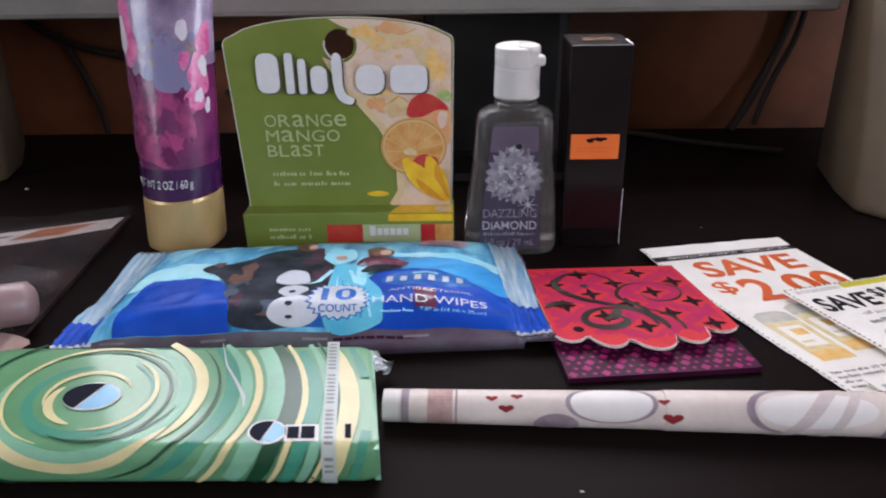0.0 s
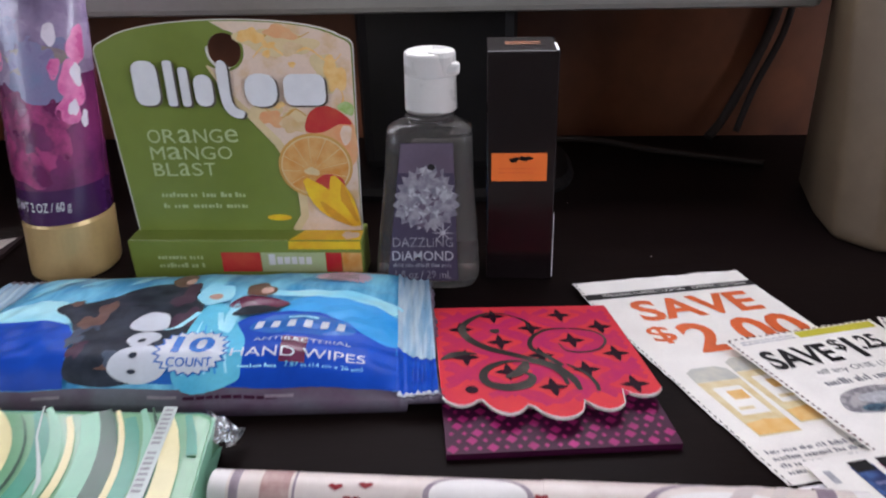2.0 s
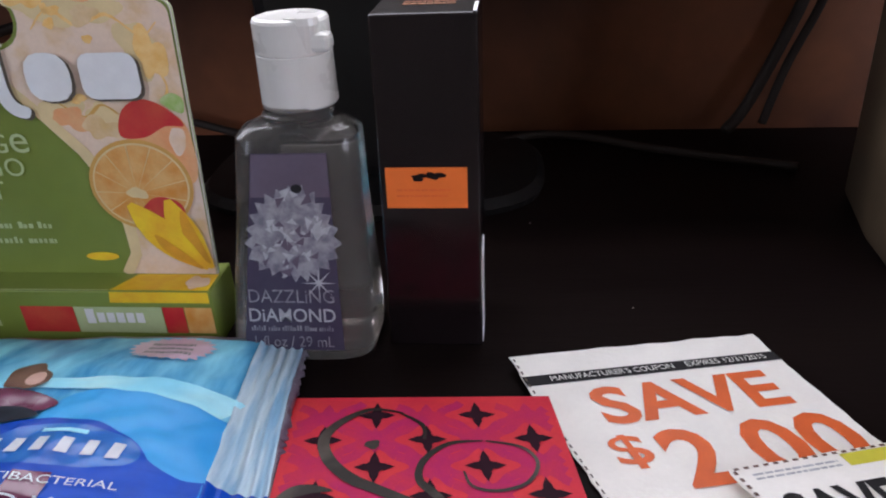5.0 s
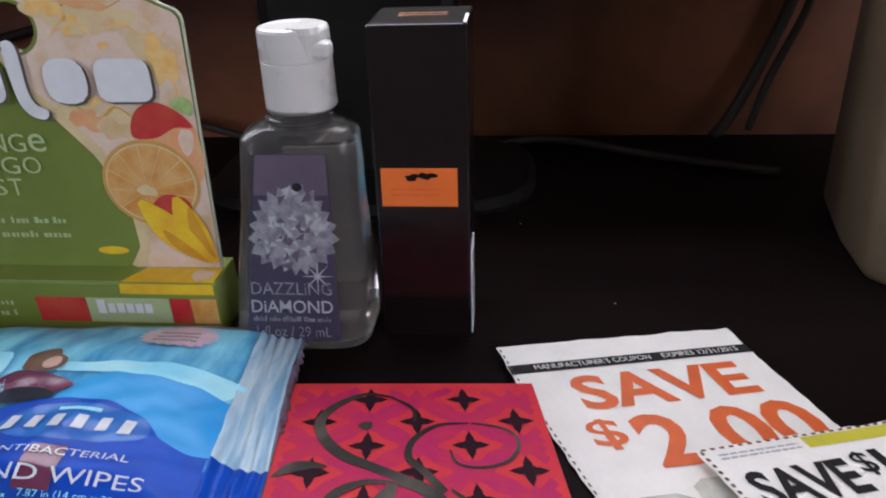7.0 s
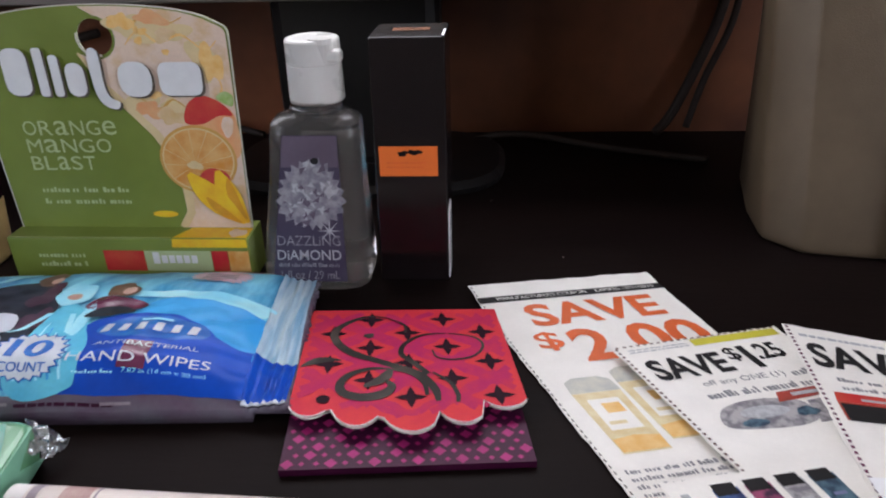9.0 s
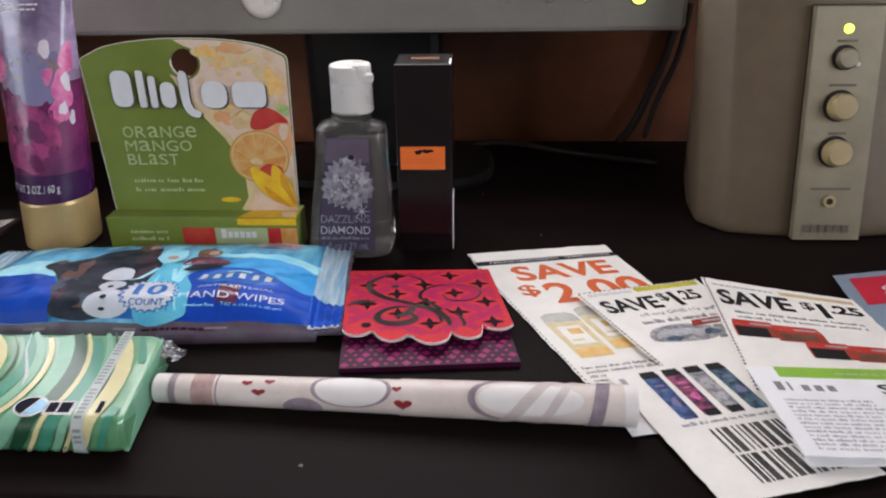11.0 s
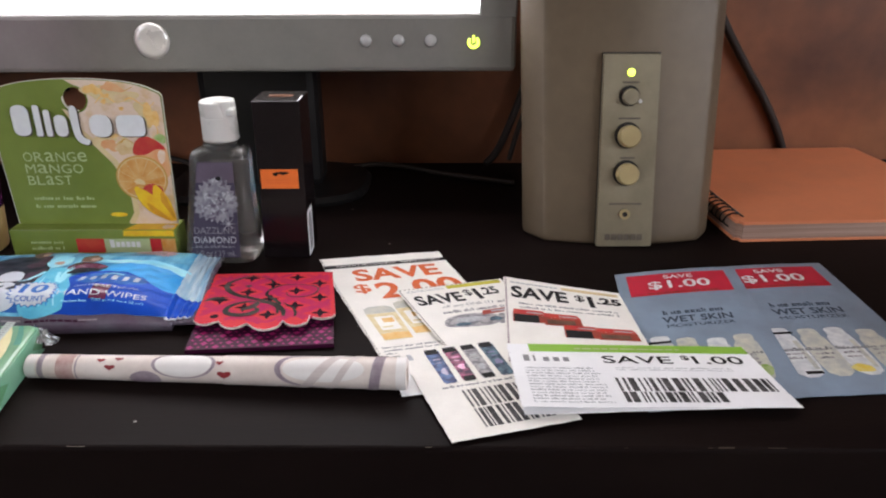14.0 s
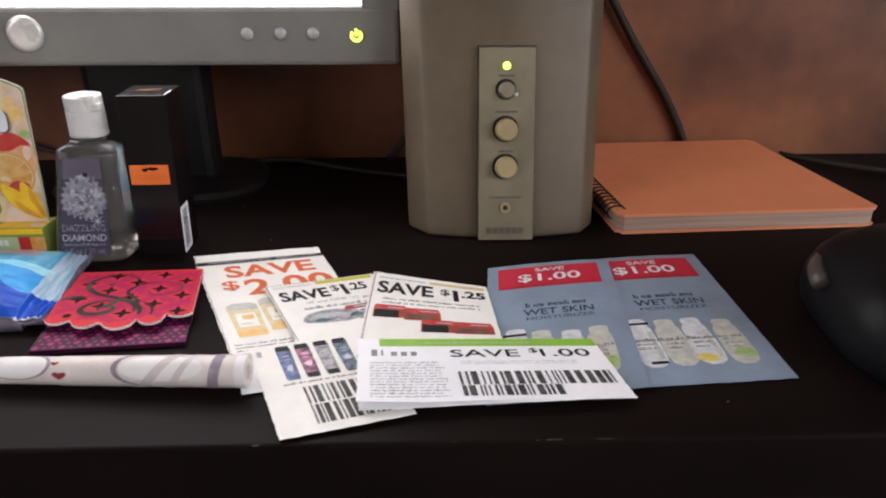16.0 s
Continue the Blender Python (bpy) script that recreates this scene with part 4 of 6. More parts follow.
for k, line in enumerate((((0.0835, 0.0930), (0.0905, 0.0900), (0.0960, 0.0935), (0.1030, 0.0905), (0.1090, 0.0925)), ((0.0880, 0.0840), (0.0935, 0.0885), (0.1000, 0.0845), (0.1075, 0.0870), (0.1150, 0.0820), (0.1195, 0.0850)),
                          ((0.0900, 0.0660), (0.0960, 0.0625), (0.1010, 0.0655), (0.1050, 0.0630)), ((0.1165, 0.0760), (0.1190, 0.0700), (0.1172, 0.0655)))):
    pts = smooth(list(line), 5, False)
    lay("juice_splash", flat(ribbon(pts, [0.0003 + 0.0007 * math.sin(math.pi * i / (len(pts) - 1)) * (0.6 + 0.4 * math.sin(i)) for i in range(len(pts))])), on_card, PHOTO_AMBER if k % 2 else FRUIT_PITH, panel, 0.00040 + 0.00001 * k, label="amber juice splash print")
rng = random.Random(21)
lay_each("juice_drop", [blob(rng.uniform(0.088, 0.118), rng.uniform(0.066, 0.094), rng.uniform(0.0006, 0.0022), rng.uniform(0.0006, 0.0018), 0.4, 14, seed=k) for k in range(9)], on_card, PHOTO_AMBER, panel, 0.00042)

# the maker's mark stands as plain white blocks of its letters' size
def pill(x0, z0, x1, z1, r=0.0012):
    out = []
    for cx0, cz0, a in ((x1 - r, z0 + r, -90), (x1 - r, z1 - r, 0), (x0 + r, z1 - r, 90), (x0 + r, z0 + r, 180)):
        out += [(cx0 + r * math.cos(radians(a + 30 * k)), cz0 + r * math.sin(radians(a + 30 * k))) for k in range(4)]
    return out


MARK = [pill(0.0434, 0.0675, 0.0527, 0.0836, 0.0035), pill(0.0552, 0.0672, 0.0586, 0.0836, 0.0010), pill(0.0604, 0.0671, 0.0637, 0.0812, 0.0012), pill(0.0654, 0.0671, 0.0722, 0.0785, 0.0030),
        smooth([(0.0745, 0.0820), (0.0782, 0.0820), (0.0784, 0.0710), (0.0797, 0.0668), (0.0828, 0.0650), (0.0814, 0.0626), (0.0772, 0.0640), (0.0748, 0.0690)], 4),
        pill(0.0838, 0.0668, 0.0955, 0.0787, 0.0045), pill(0.0980, 0.0671, 0.1130, 0.0784, 0.0030)]
shadow = [[(0.0002 + 1.0 * x + 0.0005, z - 0.0006) for x, z in poly] for poly in MARK]
lay_each("mark_shadow", shadow, on_card, CAPTION, panel, 0.0011)
for i, poly in enumerate(MARK):
    lay("mark_block", flat([poly]), on_card, WHITE_INK, panel, 0.0013 + 0.00002 * i)
for words, x1, z0, z1 in (("ORaNGe", 0.0795, 0.0532, 0.0584), ("MaNGO", 0.0765, 0.0468, 0.0518), ("BLaST", 0.069, 0.0403, 0.0454)):
    pitch = (x1 - 0.0443) / len(words)
    for k, letter in enumerate(words):
        lay("flavour_letter", lettering(letter, 0.0443 + pitch * k, z0, 0.0443 + pitch * (k + 0.84), z1), on_card, CARD_LIGHT, panel, 0.0004)
lay("small_text", flat(tiny_words(0.0455, 0.0272, 0.081, 0.0362, 2, 24, 4, 0.44, 0.05)), on_card, CARD_LIGHT, panel, 0.0004)
lay("factor_badge", flat([oval(0.0905, 0.0232, 0.0048, 0.0013, 20)]), on_card, FRUIT_YELLOW, panel, 0.0004)
CY = 0.4535
carton = part("carton", box(XL - 0.0008, XR + 0.001, CY, 0.4695, 0.0003, 0.0178, 0.0005), CARD_GREEN, card, "green lip balm carton below the card")


def on_carton(x, z, lift):
    return Vector((x, CY - lift, z))


def on_lid(x, y, lift):
    return Vector((x, y, 0.0178 + lift))


lay("lid_fruit", flat([[(0.0955, CY + 0.0004), (XR + 0.0004, CY + 0.0004), (XR + 0.0004, 0.4625), (0.1, 0.4625)]]), on_lid, FRUIT_YELLOW, carton, 0.0001)
lay("lid_flower", flat([blob(0.1185, 0.458, 0.003, 0.0035, 0.35, seed=7)]), on_lid, SPLASH, carton, 0.0002)
lay("lid_edge", flat([rect(XL, CY + 0.0002, 0.095, CY + 0.0007)]), on_lid, CARD_LIGHT, carton, 0.0001)
lay("front_fruit", flat([[(0.095, 0.0142), (XR + 0.0004, 0.0142), (XR + 0.0004, 0.0176), (0.0955, 0.0176)]]), on_carton, FRUIT_YELLOW, carton, 0.0001)
lay("stick_picture", flat([rect(0.084, 0.0045, 0.109, 0.0128)]), on_carton, CARD_LIGHT, carton, 0.0001)
lay_each("stick_cap", [rect(0.0685, 0.0045, 0.0838, 0.0128), rect(0.1092, 0.0045, 0.1152, 0.0128)], on_carton, FRUIT_RED, carton, 0.0001)
lay("stick_base", flat([rect(0.1154, 0.0045, 0.123, 0.0128)]), on_carton, FRUIT_ORANGE, carton, 0.0001)
lay_each("mark_block", [rect(0.087, 0.0075, 0.0895, 0.0122)] + [rect(0.0902 + 0.0028 * i, 0.0078, 0.0924 + 0.0028 * i, 0.011) for i in range(5)], on_carton, WHITE_INK, carton, 0.0002)
lay("small_text", flat(tiny_words(0.0435, 0.0062, 0.0635, 0.0135, 2, 14, 6, 0.55, 0.1)), on_carton, CARD_LIGHT, carton, 0.0001)

# ---- hand gel ----
gel = thing("hand_gel_bottle", (0.148, 0.468, 0), "small clear hand gel bottle with white cap and violet label", "hand gel")
prof = ((0.0004, 0.0176, 0.0120), (0.0012, 0.0190, 0.0132), (0.004, 0.0198, 0.0140), (0.02, 0.0187, 0.0123), (0.04, 0.0166, 0.0104), (0.054, 0.0159, 0.0092), (0.0572, 0.0155, 0.0088), (0.0588, 0.0143, 0.0084), (0.0597, 0.0118, 0.0080), (0.0602, 0.0092, 0.0079), (0.0606, 0.0086, 0.0079), (0.0612, 0.0086, 0.0079), (0.0615, 0.0091, 0.0083), (0.0621, 0.0091, 0.0083), (0.0624, 0.0085, 0.0079), (0.0645, 0.0085, 0.0079))
part("bottle", loft([superellipse(0.1478 + 0.03 * z, 0.4600 + 0.145 * z, z, rx, ry, 4.2 if z < 0.058 else (2.6 if z < 0.06 else 2.0), 56) for z, rx, ry in prof]), GEL, gel, "clear plastic bottle full of gel", smooth=False)
cx, cyy = 0.1501, 0.4712
capm = part("cap", loft([superellipse(cx, cyy, z, r * 0.965, r * 0.965, 2.0, 80) for z, r in ((0.0634, 0.0094), (0.064, 0.0099), (0.0762, 0.0097), (0.0764, 0.0095), (0.0767, 0.0097), (0.0838, 0.0096), (0.0845, 0.0092), (0.0848, 0.0082), (0.0845, 0.006))]), CAP, gel, "pearly white flip cap")
part("lid_tab", box(cx + 0.0035, cx + 0.0108, cyy - 0.0075, cyy - 0.002, 0.0772, 0.0815, 0.0012), CAP, capm)
part("lid_dish", loft([superellipse(cx + 0.004, cyy - 0.0052, z, r, r * 0.75, 2, 20) for z, r in ((0.0772, 0.0036), (0.0835, 0.0044), (0.0851, 0.004))]), CAP, capm)


def on_label(x, z, lift):
    return Vector((x, 0.4458 + 0.228 * (z + 0.0012) - lift, z + 0.0012))


part("back_label", loft([[Vector((x, 0.4752 + 0.048 * z + d, z)) for x, z in ((0.139, 0.008), (0.162, 0.008), (0.1605, 0.05), (0.1425, 0.05))] for d in (0.0, 0.0003)]), BACK_LABEL, gel, "pale grey back label seen through the gel")
label = lay("label", flat([[(0.1335, 0.0035), (0.160, 0.0035), (0.1585, 0.0535), (0.1395, 0.0535)]]), on_label, LABEL_PURPLE, gel, 0.0004, label="violet printed label")
lay("label_top", flat([[(0.1385, 0.043), (0.1586, 0.043), (0.1584, 0.0533), (0.1397, 0.0533)]]), on_label, LABEL_LILAC, label, 0.0005)
lay("crystal", flat([blob(0.1485, 0.0335, 0.0108, 0.0118, 0.14, 44, 3, spikes=1)]), on_label, CRYSTAL, label, 0.0006, label="silver crystal print")
rng = random.Random(9)
shards = []
for k in range(46):
    a, r = rng.uniform(0, 360), 0.0098 * math.sqrt(rng.random())
    x, z, s, b0 = 0.1485 + r * math.cos(radians(a)), 0.0335 + r * 1.08 * math.sin(radians(a)), rng.uniform(0.0009, 0.0023), rng.uniform(0, 360)
    shards.append([(x + s * math.cos(radians(b0 + d)) * f, z + s * math.sin(radians(b0 + d)) * f) for d, f in ((0, 1.0), (110, 0.6), (215, 0.9))])
lay_each("crystal_facet", shards[:30], on_label, CRYSTAL_LIGHT, label, 0.0007)
lay_each("crystal_facet", shards[30:], on_label, LABEL_LILAC, label, 0.00075)
lay("dark_spot", flat([oval(0.1505, 0.0452, 0.0014, 0.0011, 12)]), on_label, DARK_INK, label, 0.0008)
lay("sparkle", flat([[(0.1545 + 0.0045 * math.cos(radians(a)), 0.0215 + 0.0045 * math.sin(radians(a))), (0.1545 + 0.0003 * math.cos(radians(a + 90)), 0.0215 + 0.0003 * math.sin(radians(a + 90))), (0.1545 - 0.0003 * math.cos(radians(a + 90)), 0.0215 - 0.0003 * math.sin(radians(a + 90)))] for a in range(0, 360, 45)]), on_label, CRYSTAL_LIGHT, label, 0.0008)
lay("scent_text", lettering("DAZZLiNG", 0.1358, 0.0163, 0.1582, 0.0198), on_label, CRYSTAL, label, 0.0008)
lay("scent_text", lettering("DiAMOND", 0.1355, 0.0112, 0.1583, 0.0148, 0.01), on_label, CRYSTAL_LIGHT, label, 0.0008)
lay("small_text", flat(tiny_words(0.1358, 0.0088, 0.158, 0.0102, 1, 34, 3, 1.0, 0.0)), on_label, CRYSTAL, label, 0.0008)
lay("volume_text", lettering("1 fl oz / 29 mL", 0.1365, 0.0045, 0.1575, 0.0074), on_label, CRYSTAL, label, 0.0008)

# ---- black carton ----
carton2 = thing("black_carton", (0.183, 0.471, 0), "slim glossy black carton with a bright orange sticker", "carton")
BX0, BX1, BY0, BY1 = 0.1705, 0.1955, 0.4552, 0.4802


def leaning(bm):
    for v in bm.verts:
        v.co.y += 0.085 * v.co.z
    return bm


part("box", leaning(box(BX0, BX1, BY0, BY1, 0.0003, 0.0858, 0.0006)), BOX_BLACK, carton2)


LEAN_BOX = 0.085


def on_front(x, z, lift):
    return Vector((x, BY0 + LEAN_BOX * z - lift, z))


def on_side(y, z, lift):
    return Vector((BX1 + lift, y + LEAN_BOX * z, z))


st = part("price_sticker", leaning(box(0.1722, 0.1923, BY0 - 0.00025, BY0 + 0.0002, 0.0398, 0.0502)), STICKER, carton2, "bright orange sticker with a small dark logo")
lay_each("sticker_mark", [blob(0.1805, 0.0478, 0.0018, 0.0009, 0.5, seed=2), blob(0.1845, 0.0482, 0.002, 0.001, 0.5, seed=4)], on_front, BOX_BLACK, st, 0.0004)
lay("sticker_text", flat(fine_print(0.1748, 0.0428, 0.1895, 0.0458, 2, 2, 0.3)), on_front, ORANGE_INK, st, 0.0004)
bc = part("barcode_label", leaning(box(BX1 - 0.0002, BX1 + 0.00025, BY0 + 0.0006, BY0 + 0.0125, 0.0015, 0.0265)), PAPER_COOL, carton2, "white barcode label")
lay("barcode", flat([[(p[1], p[0]) for p in poly] for poly in bars(0.0035, BY0 + 0.0022, 0.0245, BY0 + 0.0095, 24, 4)]), on_side, BARCODE, bc, 0.0004)
lay("top_text", flat(fine_print(0.177, 0.4665, 0.1905, 0.4725, 2, 5, 0.5, 0.1)), lambda u, v, h: Vector((u, v + 0.0073, 0.0858 + h)), GOLD_INK, carton2, 0.0001)
# opaque white here stands for the highlight running along the clear seal
lay("seal_strip_glint", flat([rect(BX1 - 0.0012, BY0 + 0.0004, BX1 - 0.0003, BY0 + 0.0125)]), lambda u, v, h: Vector((u, v + 0.0073, 0.0858 + h)), WHITE_INK, carton2, 0.0002, label="clear seal strip with its bright highlight painted white")

# ---- wipes ----
wipes = thing("wipes_pouch", (0.07, 0.41, 0), "blue plastic pouch of hand wipes with crimped ends", "hand wipes")
W00, W10, W11, W01 = Vector((-0.0125, 0.3705, 0)), Vector((0.1570, 0.3772, 0)), Vector((0.1492, 0.4505, 0)), Vector((-0.0095, 0.4425, 0))


def wipes_height(u, v):
    s = min(max((u - 0.055) / 0.89, 0.0), 1.0)
    along = max(0.0, 1 - abs(2 * s - 1) ** 4.5) ** 0.8
    across = 1.0
    if v < 0.17:
        across = 1 - (1 - max(v, 0.0) / 0.17) ** 2.3
    elif v > 0.45:
        across = 1 - 0.85 * ((min(v, 1.0) - 0.45) / 0.55) ** 2.2
    z = 0.0050 + 0.0114 * along * across
    if u < 0.075 or u > 0.925:
        z += 0.0004 * math.sin(u * 2 * math.pi / 0.0165)
        z += 0.0012 * math.sin(v * 9 + (2 if u > 0.5 else 0)) * (abs(u - 0.5) - 0.42) / 0.08
    z += 0.0010 * noise.noise(Vector((u * 9, v * 5, 1.7))) * along
    z += 0.0007 * noise.noise(Vector((u * 26, v * 14, 4.2))) * (0.3 + 2.2 * abs(u - 0.5)) * (0.2 + across)
    return z


def on_pouch(u, v, lift):
    p = W00 * (1 - u) * (1 - v) + W10 * u * (1 - v) + W11 * u * v + W01 * (1 - u) * v
    return Vector((p.x, p.y - 0.0012 * math.sin(math.pi * u) * (1 - v), wipes_height(u, v) + lift))


# the print is laid out on the unrolled film, most of it on the steep front slope
ROLLED = ((0.0, 0.0), (0.06, 0.035), (0.22, 0.08), (0.31, 0.13), (0.40, 0.19), (0.55, 0.295), (0.65, 0.41), (0.80, 0.58), (0.90, 0.75), (1.0, 1.0))


def on_wipes(u, v, lift):
    w = v
    for (a, b), (c, d) in zip(ROLLED, ROLLED[1:]):
        if a <= v <= c:
            w = b + (d - b) * (v - a) / (c - a)
    p = on_pouch(u, w, lift)
    if w < 0.17:
        p.y -= lift * 0.8
    return p


NU, NV = 400, 110
bm = bmesh.new()
rng = random.Random(2)
teeth = [rng.uniform(-0.004, 0.004) for _ in range(NV + 1)]
vv = [0.5 - 0.5 * math.cos(math.pi * j / NV) for j in range(NV + 1)]
top = [[bm.verts.new(on_pouch(i / NU + (teeth[j] * (1 if i else 1) + (0.003 if j % 2 else -0.003) if i in (0, NU) else 0), vv[j], 0)) for i in range(NU + 1)] for j in range(NV + 1)]
low = [[bm.verts.new((v.co.x, v.co.y, min(v.co.z - 0.0004, 0.0006 + (0.0028 if i < 24 or i > NU - 24 else 0.0)))) for i, v in enumerate(row)] for row in top]
for j in range(NV):
    for i in range(NU):
        bm.faces.new((top[j][i], top[j][i + 1], top[j + 1][i + 1], top[j + 1][i]))
        bm.faces.new((low[j][i], low[j + 1][i], low[j + 1][i + 1], low[j][i + 1]))
for i in range(NU):
    bm.faces.new((top[0][i], low[0][i], low[0][i + 1], top[0][i + 1]))
    bm.faces.new((top[NV][i], top[NV][i + 1], low[NV][i + 1], low[NV][i]))
for j in range(NV):
    bm.faces.new((top[j][0], top[j + 1][0], low[j + 1][0], low[j][0]))
    bm.faces.new((top[j][NU], low[j][NU], low[j + 1][NU], top[j + 1][NU]))
bmesh.ops.recalc_face_normals(bm, faces=bm.faces)
pouch = part("pouch", bm, FILM, wipes, "glossy film pouch with crimped ends", smooth=True)


def wprint(name, polys, material, lift, label="", step=0.007):
    return lay(name, flat(polys), on_wipes, material, pouch, 0.00035 + lift * 0.5, step, label)


def grid_print(name, u0, u1, v0, v1, nu, nv, material, lift, label=""):
    polys = [rect(u0 + (u1 - u0) * i / nu, v0 + (v1 - v0) * j / nv, u0 + (u1 - u0) * (i + 1) / nu, v0 + (v1 - v0) * (j + 1) / nv) for i in range(nu) for j in range(nv)]
    b = flat(polys)
    bmesh.ops.remove_doubles(b, verts=b.verts, dist=1e-6)
    ob = lay(name, b, on_wipes, material, pouch, lift * 0.75, 0, label)
    ob.data.polygons.foreach_set("use_smooth", [True] * len(ob.data.polygons))
    return ob


grid_print("sky_print", 0.07, 0.93, 0.05, 0.985, 190, 112, SKY_PRINT, 0.00020, "icy pale blue print")
grid_print("seal_top", 0.004, 0.0745, 0.42, 0.985, 48, 20, SEAL_WHITE, 0.0008, "frosted crimped end")
grid_print("seal_top", 0.9255, 0.996, 0.53, 0.985, 48, 20, SEAL_WHITE, 0.0008, "frosted crimped end")
grid_print("seal_foot", 0.004, 0.0745, 0.02, 0.419, 48, 16, DEEP_BLUE, 0.0008)
grid_print("seal_foot", 0.9255, 0.996, 0.02, 0.529, 48, 20, DEEP_BLUE, 0.0008)
for u0, u1 in ((0.004, 0.085), (0.925, 0.996)):
    steps = 14
    saw = [(u0 + (u1 - u0) * k / steps, 0.012) for k in range(steps + 1)] + [(u1 - (u1 - u0) * k / steps, 0.030 + 0.022 * (k % 2)) for k in range(steps + 1)]
    wprint("white_edge", [saw], CHAR_WHITE, 0.0012, "white serrated cut edge")
wprint("pale_seam", ribbon([(0.055, 0.46), (0.075, 0.62), (0.085, 0.80), (0.09, 0.95)], [0.012, 0.02, 0.018, 0.008]), SEAL_WHITE, 0.0012)
for u, v, w, h in ((0.16, 0.90, 0.05, 0.05), (0.26, 0.92, 0.03, 0.045), (0.36, 0.93, 0.03, 0.04)):
    wprint("ice_streak", [smooth([(u - w * 0.5, v - h), (u + w * 0.2, v - h * 0.7), (u + w, v + h), (u + w * 0.3, v + h * 0.9)])], SNOW_PRINT if u < 0.5 else MID_BLUE, 0.00035)
wprint("snow_band", ribbon(smooth([(0.655, 0.785), (0.74, 0.805), (0.82, 0.80), (0.87, 0.797), (0.926, 0.782)], 4, False), [0.03 + 0.0032 * k for k in range(17)]), SNOW_PRINT, 0.00045, "pale snow bank print")
wprint("snow_band", [smooth([(0.09, 0.70), (0.14, 0.80), (0.22, 0.80), (0.30, 0.70), (0.30, 0.60), (0.10, 0.62)])], SNOW_PRINT, 0.00045)
hill = smooth([(0.70, 0.62), (0.705, 0.70), (0.74, 0.775), (0.82, 0.772), (0.87, 0.758), (0.926, 0.742)], 4, False)
wprint("mid_blue_hill", [hill + [(0.926, 0.44), (0.70, 0.44)]], MID_BLUE, 0.0006)
wave = smooth([(0.605, 0.50), (0.62, 0.58), (0.65, 0.63), (0.70, 0.652), (0.75, 0.658), (0.79, 0.65), (0.84, 0.595), (0.87, 0.525), (0.90, 0.498), (0.926, 0.515)], 5, False)
wprint("blue_panel", [[(0.60, 0.047)] + wave + [(0.926, 0.047)]], DEEP_BLUE, 0.0008, "deep blue wave panel")
wprint("blue_panel", [smooth([(0.118, 0.28), (0.120, 0.52), (0.14, 0.63), (0.18, 0.645), (0.24, 0.630), (0.305, 0.59), (0.338, 0.46), (0.352, 0.25)], 5, False) + [(0.356, 0.05), (0.124, 0.05)]], DEEP_BLUE, 0.0008, "deep blue blank panel")
wprint("blue_oval", [oval(0.752, 0.552, 0.098, 0.088, 36)], OVAL_BLUE, 0.0010, "royal blue oval")
wprint("dusk_strip", [rect(0.376, 0.075, 0.60, 0.20)], OVAL_BLUE, 0.0007)
# plain patches of colour in the picture
wprint("slate_patch", [smooth([(0.365, 0.08), (0.350, 0.40), (0.310, 0.60), (0.250, 0.71), (0.28, 0.755), (0.315, 0.75), (0.37, 0.82), (0.44, 0.875), (0.50, 0.85), (0.54, 0.75), (0.55, 0.55), (0.54, 0.30), (0.50, 0.09)])], CHAR_DARK, 0.0009, "plain dark slate patch")
for bl in (blob(0.345, 0.60, 0.020, 0.05, 0.4, seed=4), blob(0.285, 0.745, 0.014, 0.02, 0.4, seed=6), blob(0.468, 0.895, 0.026, 0.04, 0.2, seed=5)):
    wprint("brown_patch", [bl], CHAR_BROWN, 0.0010, "plain brown patch")
wprint("ice_patch", [smooth([(0.548, 0.06), (0.545, 0.40), (0.543, 0.55), (0.553, 0.72), (0.585, 0.71), (0.62, 0.62), (0.655, 0.42), (0.66, 0.20), (0.645, 0.06)])], CHAR_ICE, 0.0011, "plain ice blue patch")
wprint("pale_patch", [blob(0.557, 0.79, 0.036, 0.075, 0.2, seed=7), blob(0.612, 0.62, 0.012, 0.11, 0.25, seed=17)], SNOW_PRINT, 0.0012)
for k in range(5):
    wprint("ice_fold", ribbon([(0.560 + 0.012 * k, 0.60 - 0.03 * k), (0.562 + 0.016 * k, 0.40), (0.560 + 0.019 * k, 0.14)], [0.002, 0.006, 0.004]), (SNOW_PRINT, MID_BLUE)[k % 2], 0.00116, "pale blue streak")
for u0, v0, u1, v1 in ((0.545, 0.66, 0.500, 0.52), (0.585, 0.66, 0.618, 0.50)):
    wprint("pale_streak", ribbon([(u0, v0), ((u0 + u1) / 2, (v0 + v1) / 2 - 0.03), (u1, v1)], [0.010, 0.012, 0.006]), SNOW_PRINT, 0.00125)
wprint("wine_patch", [smooth([(0.598, 0.70), (0.615, 0.765), (0.655, 0.76), (0.70, 0.735), (0.715, 0.71), (0.70, 0.685), (0.65, 0.675)])], CHAR_WINE, 0.0012, "plain wine red patch")
wprint("slate_patch", [smooth([(0.612, 0.635), (0.625, 0.69), (0.665, 0.70), (0.70, 0.67), (0.68, 0.645)])], CHAR_DARK, 0.0013)
wprint("brown_patch", [blob(0.648, 0.808, 0.030, 0.048, 0.25, seed=9)], CHAR_BROWN, 0.0014)
rng = random.Random(77)
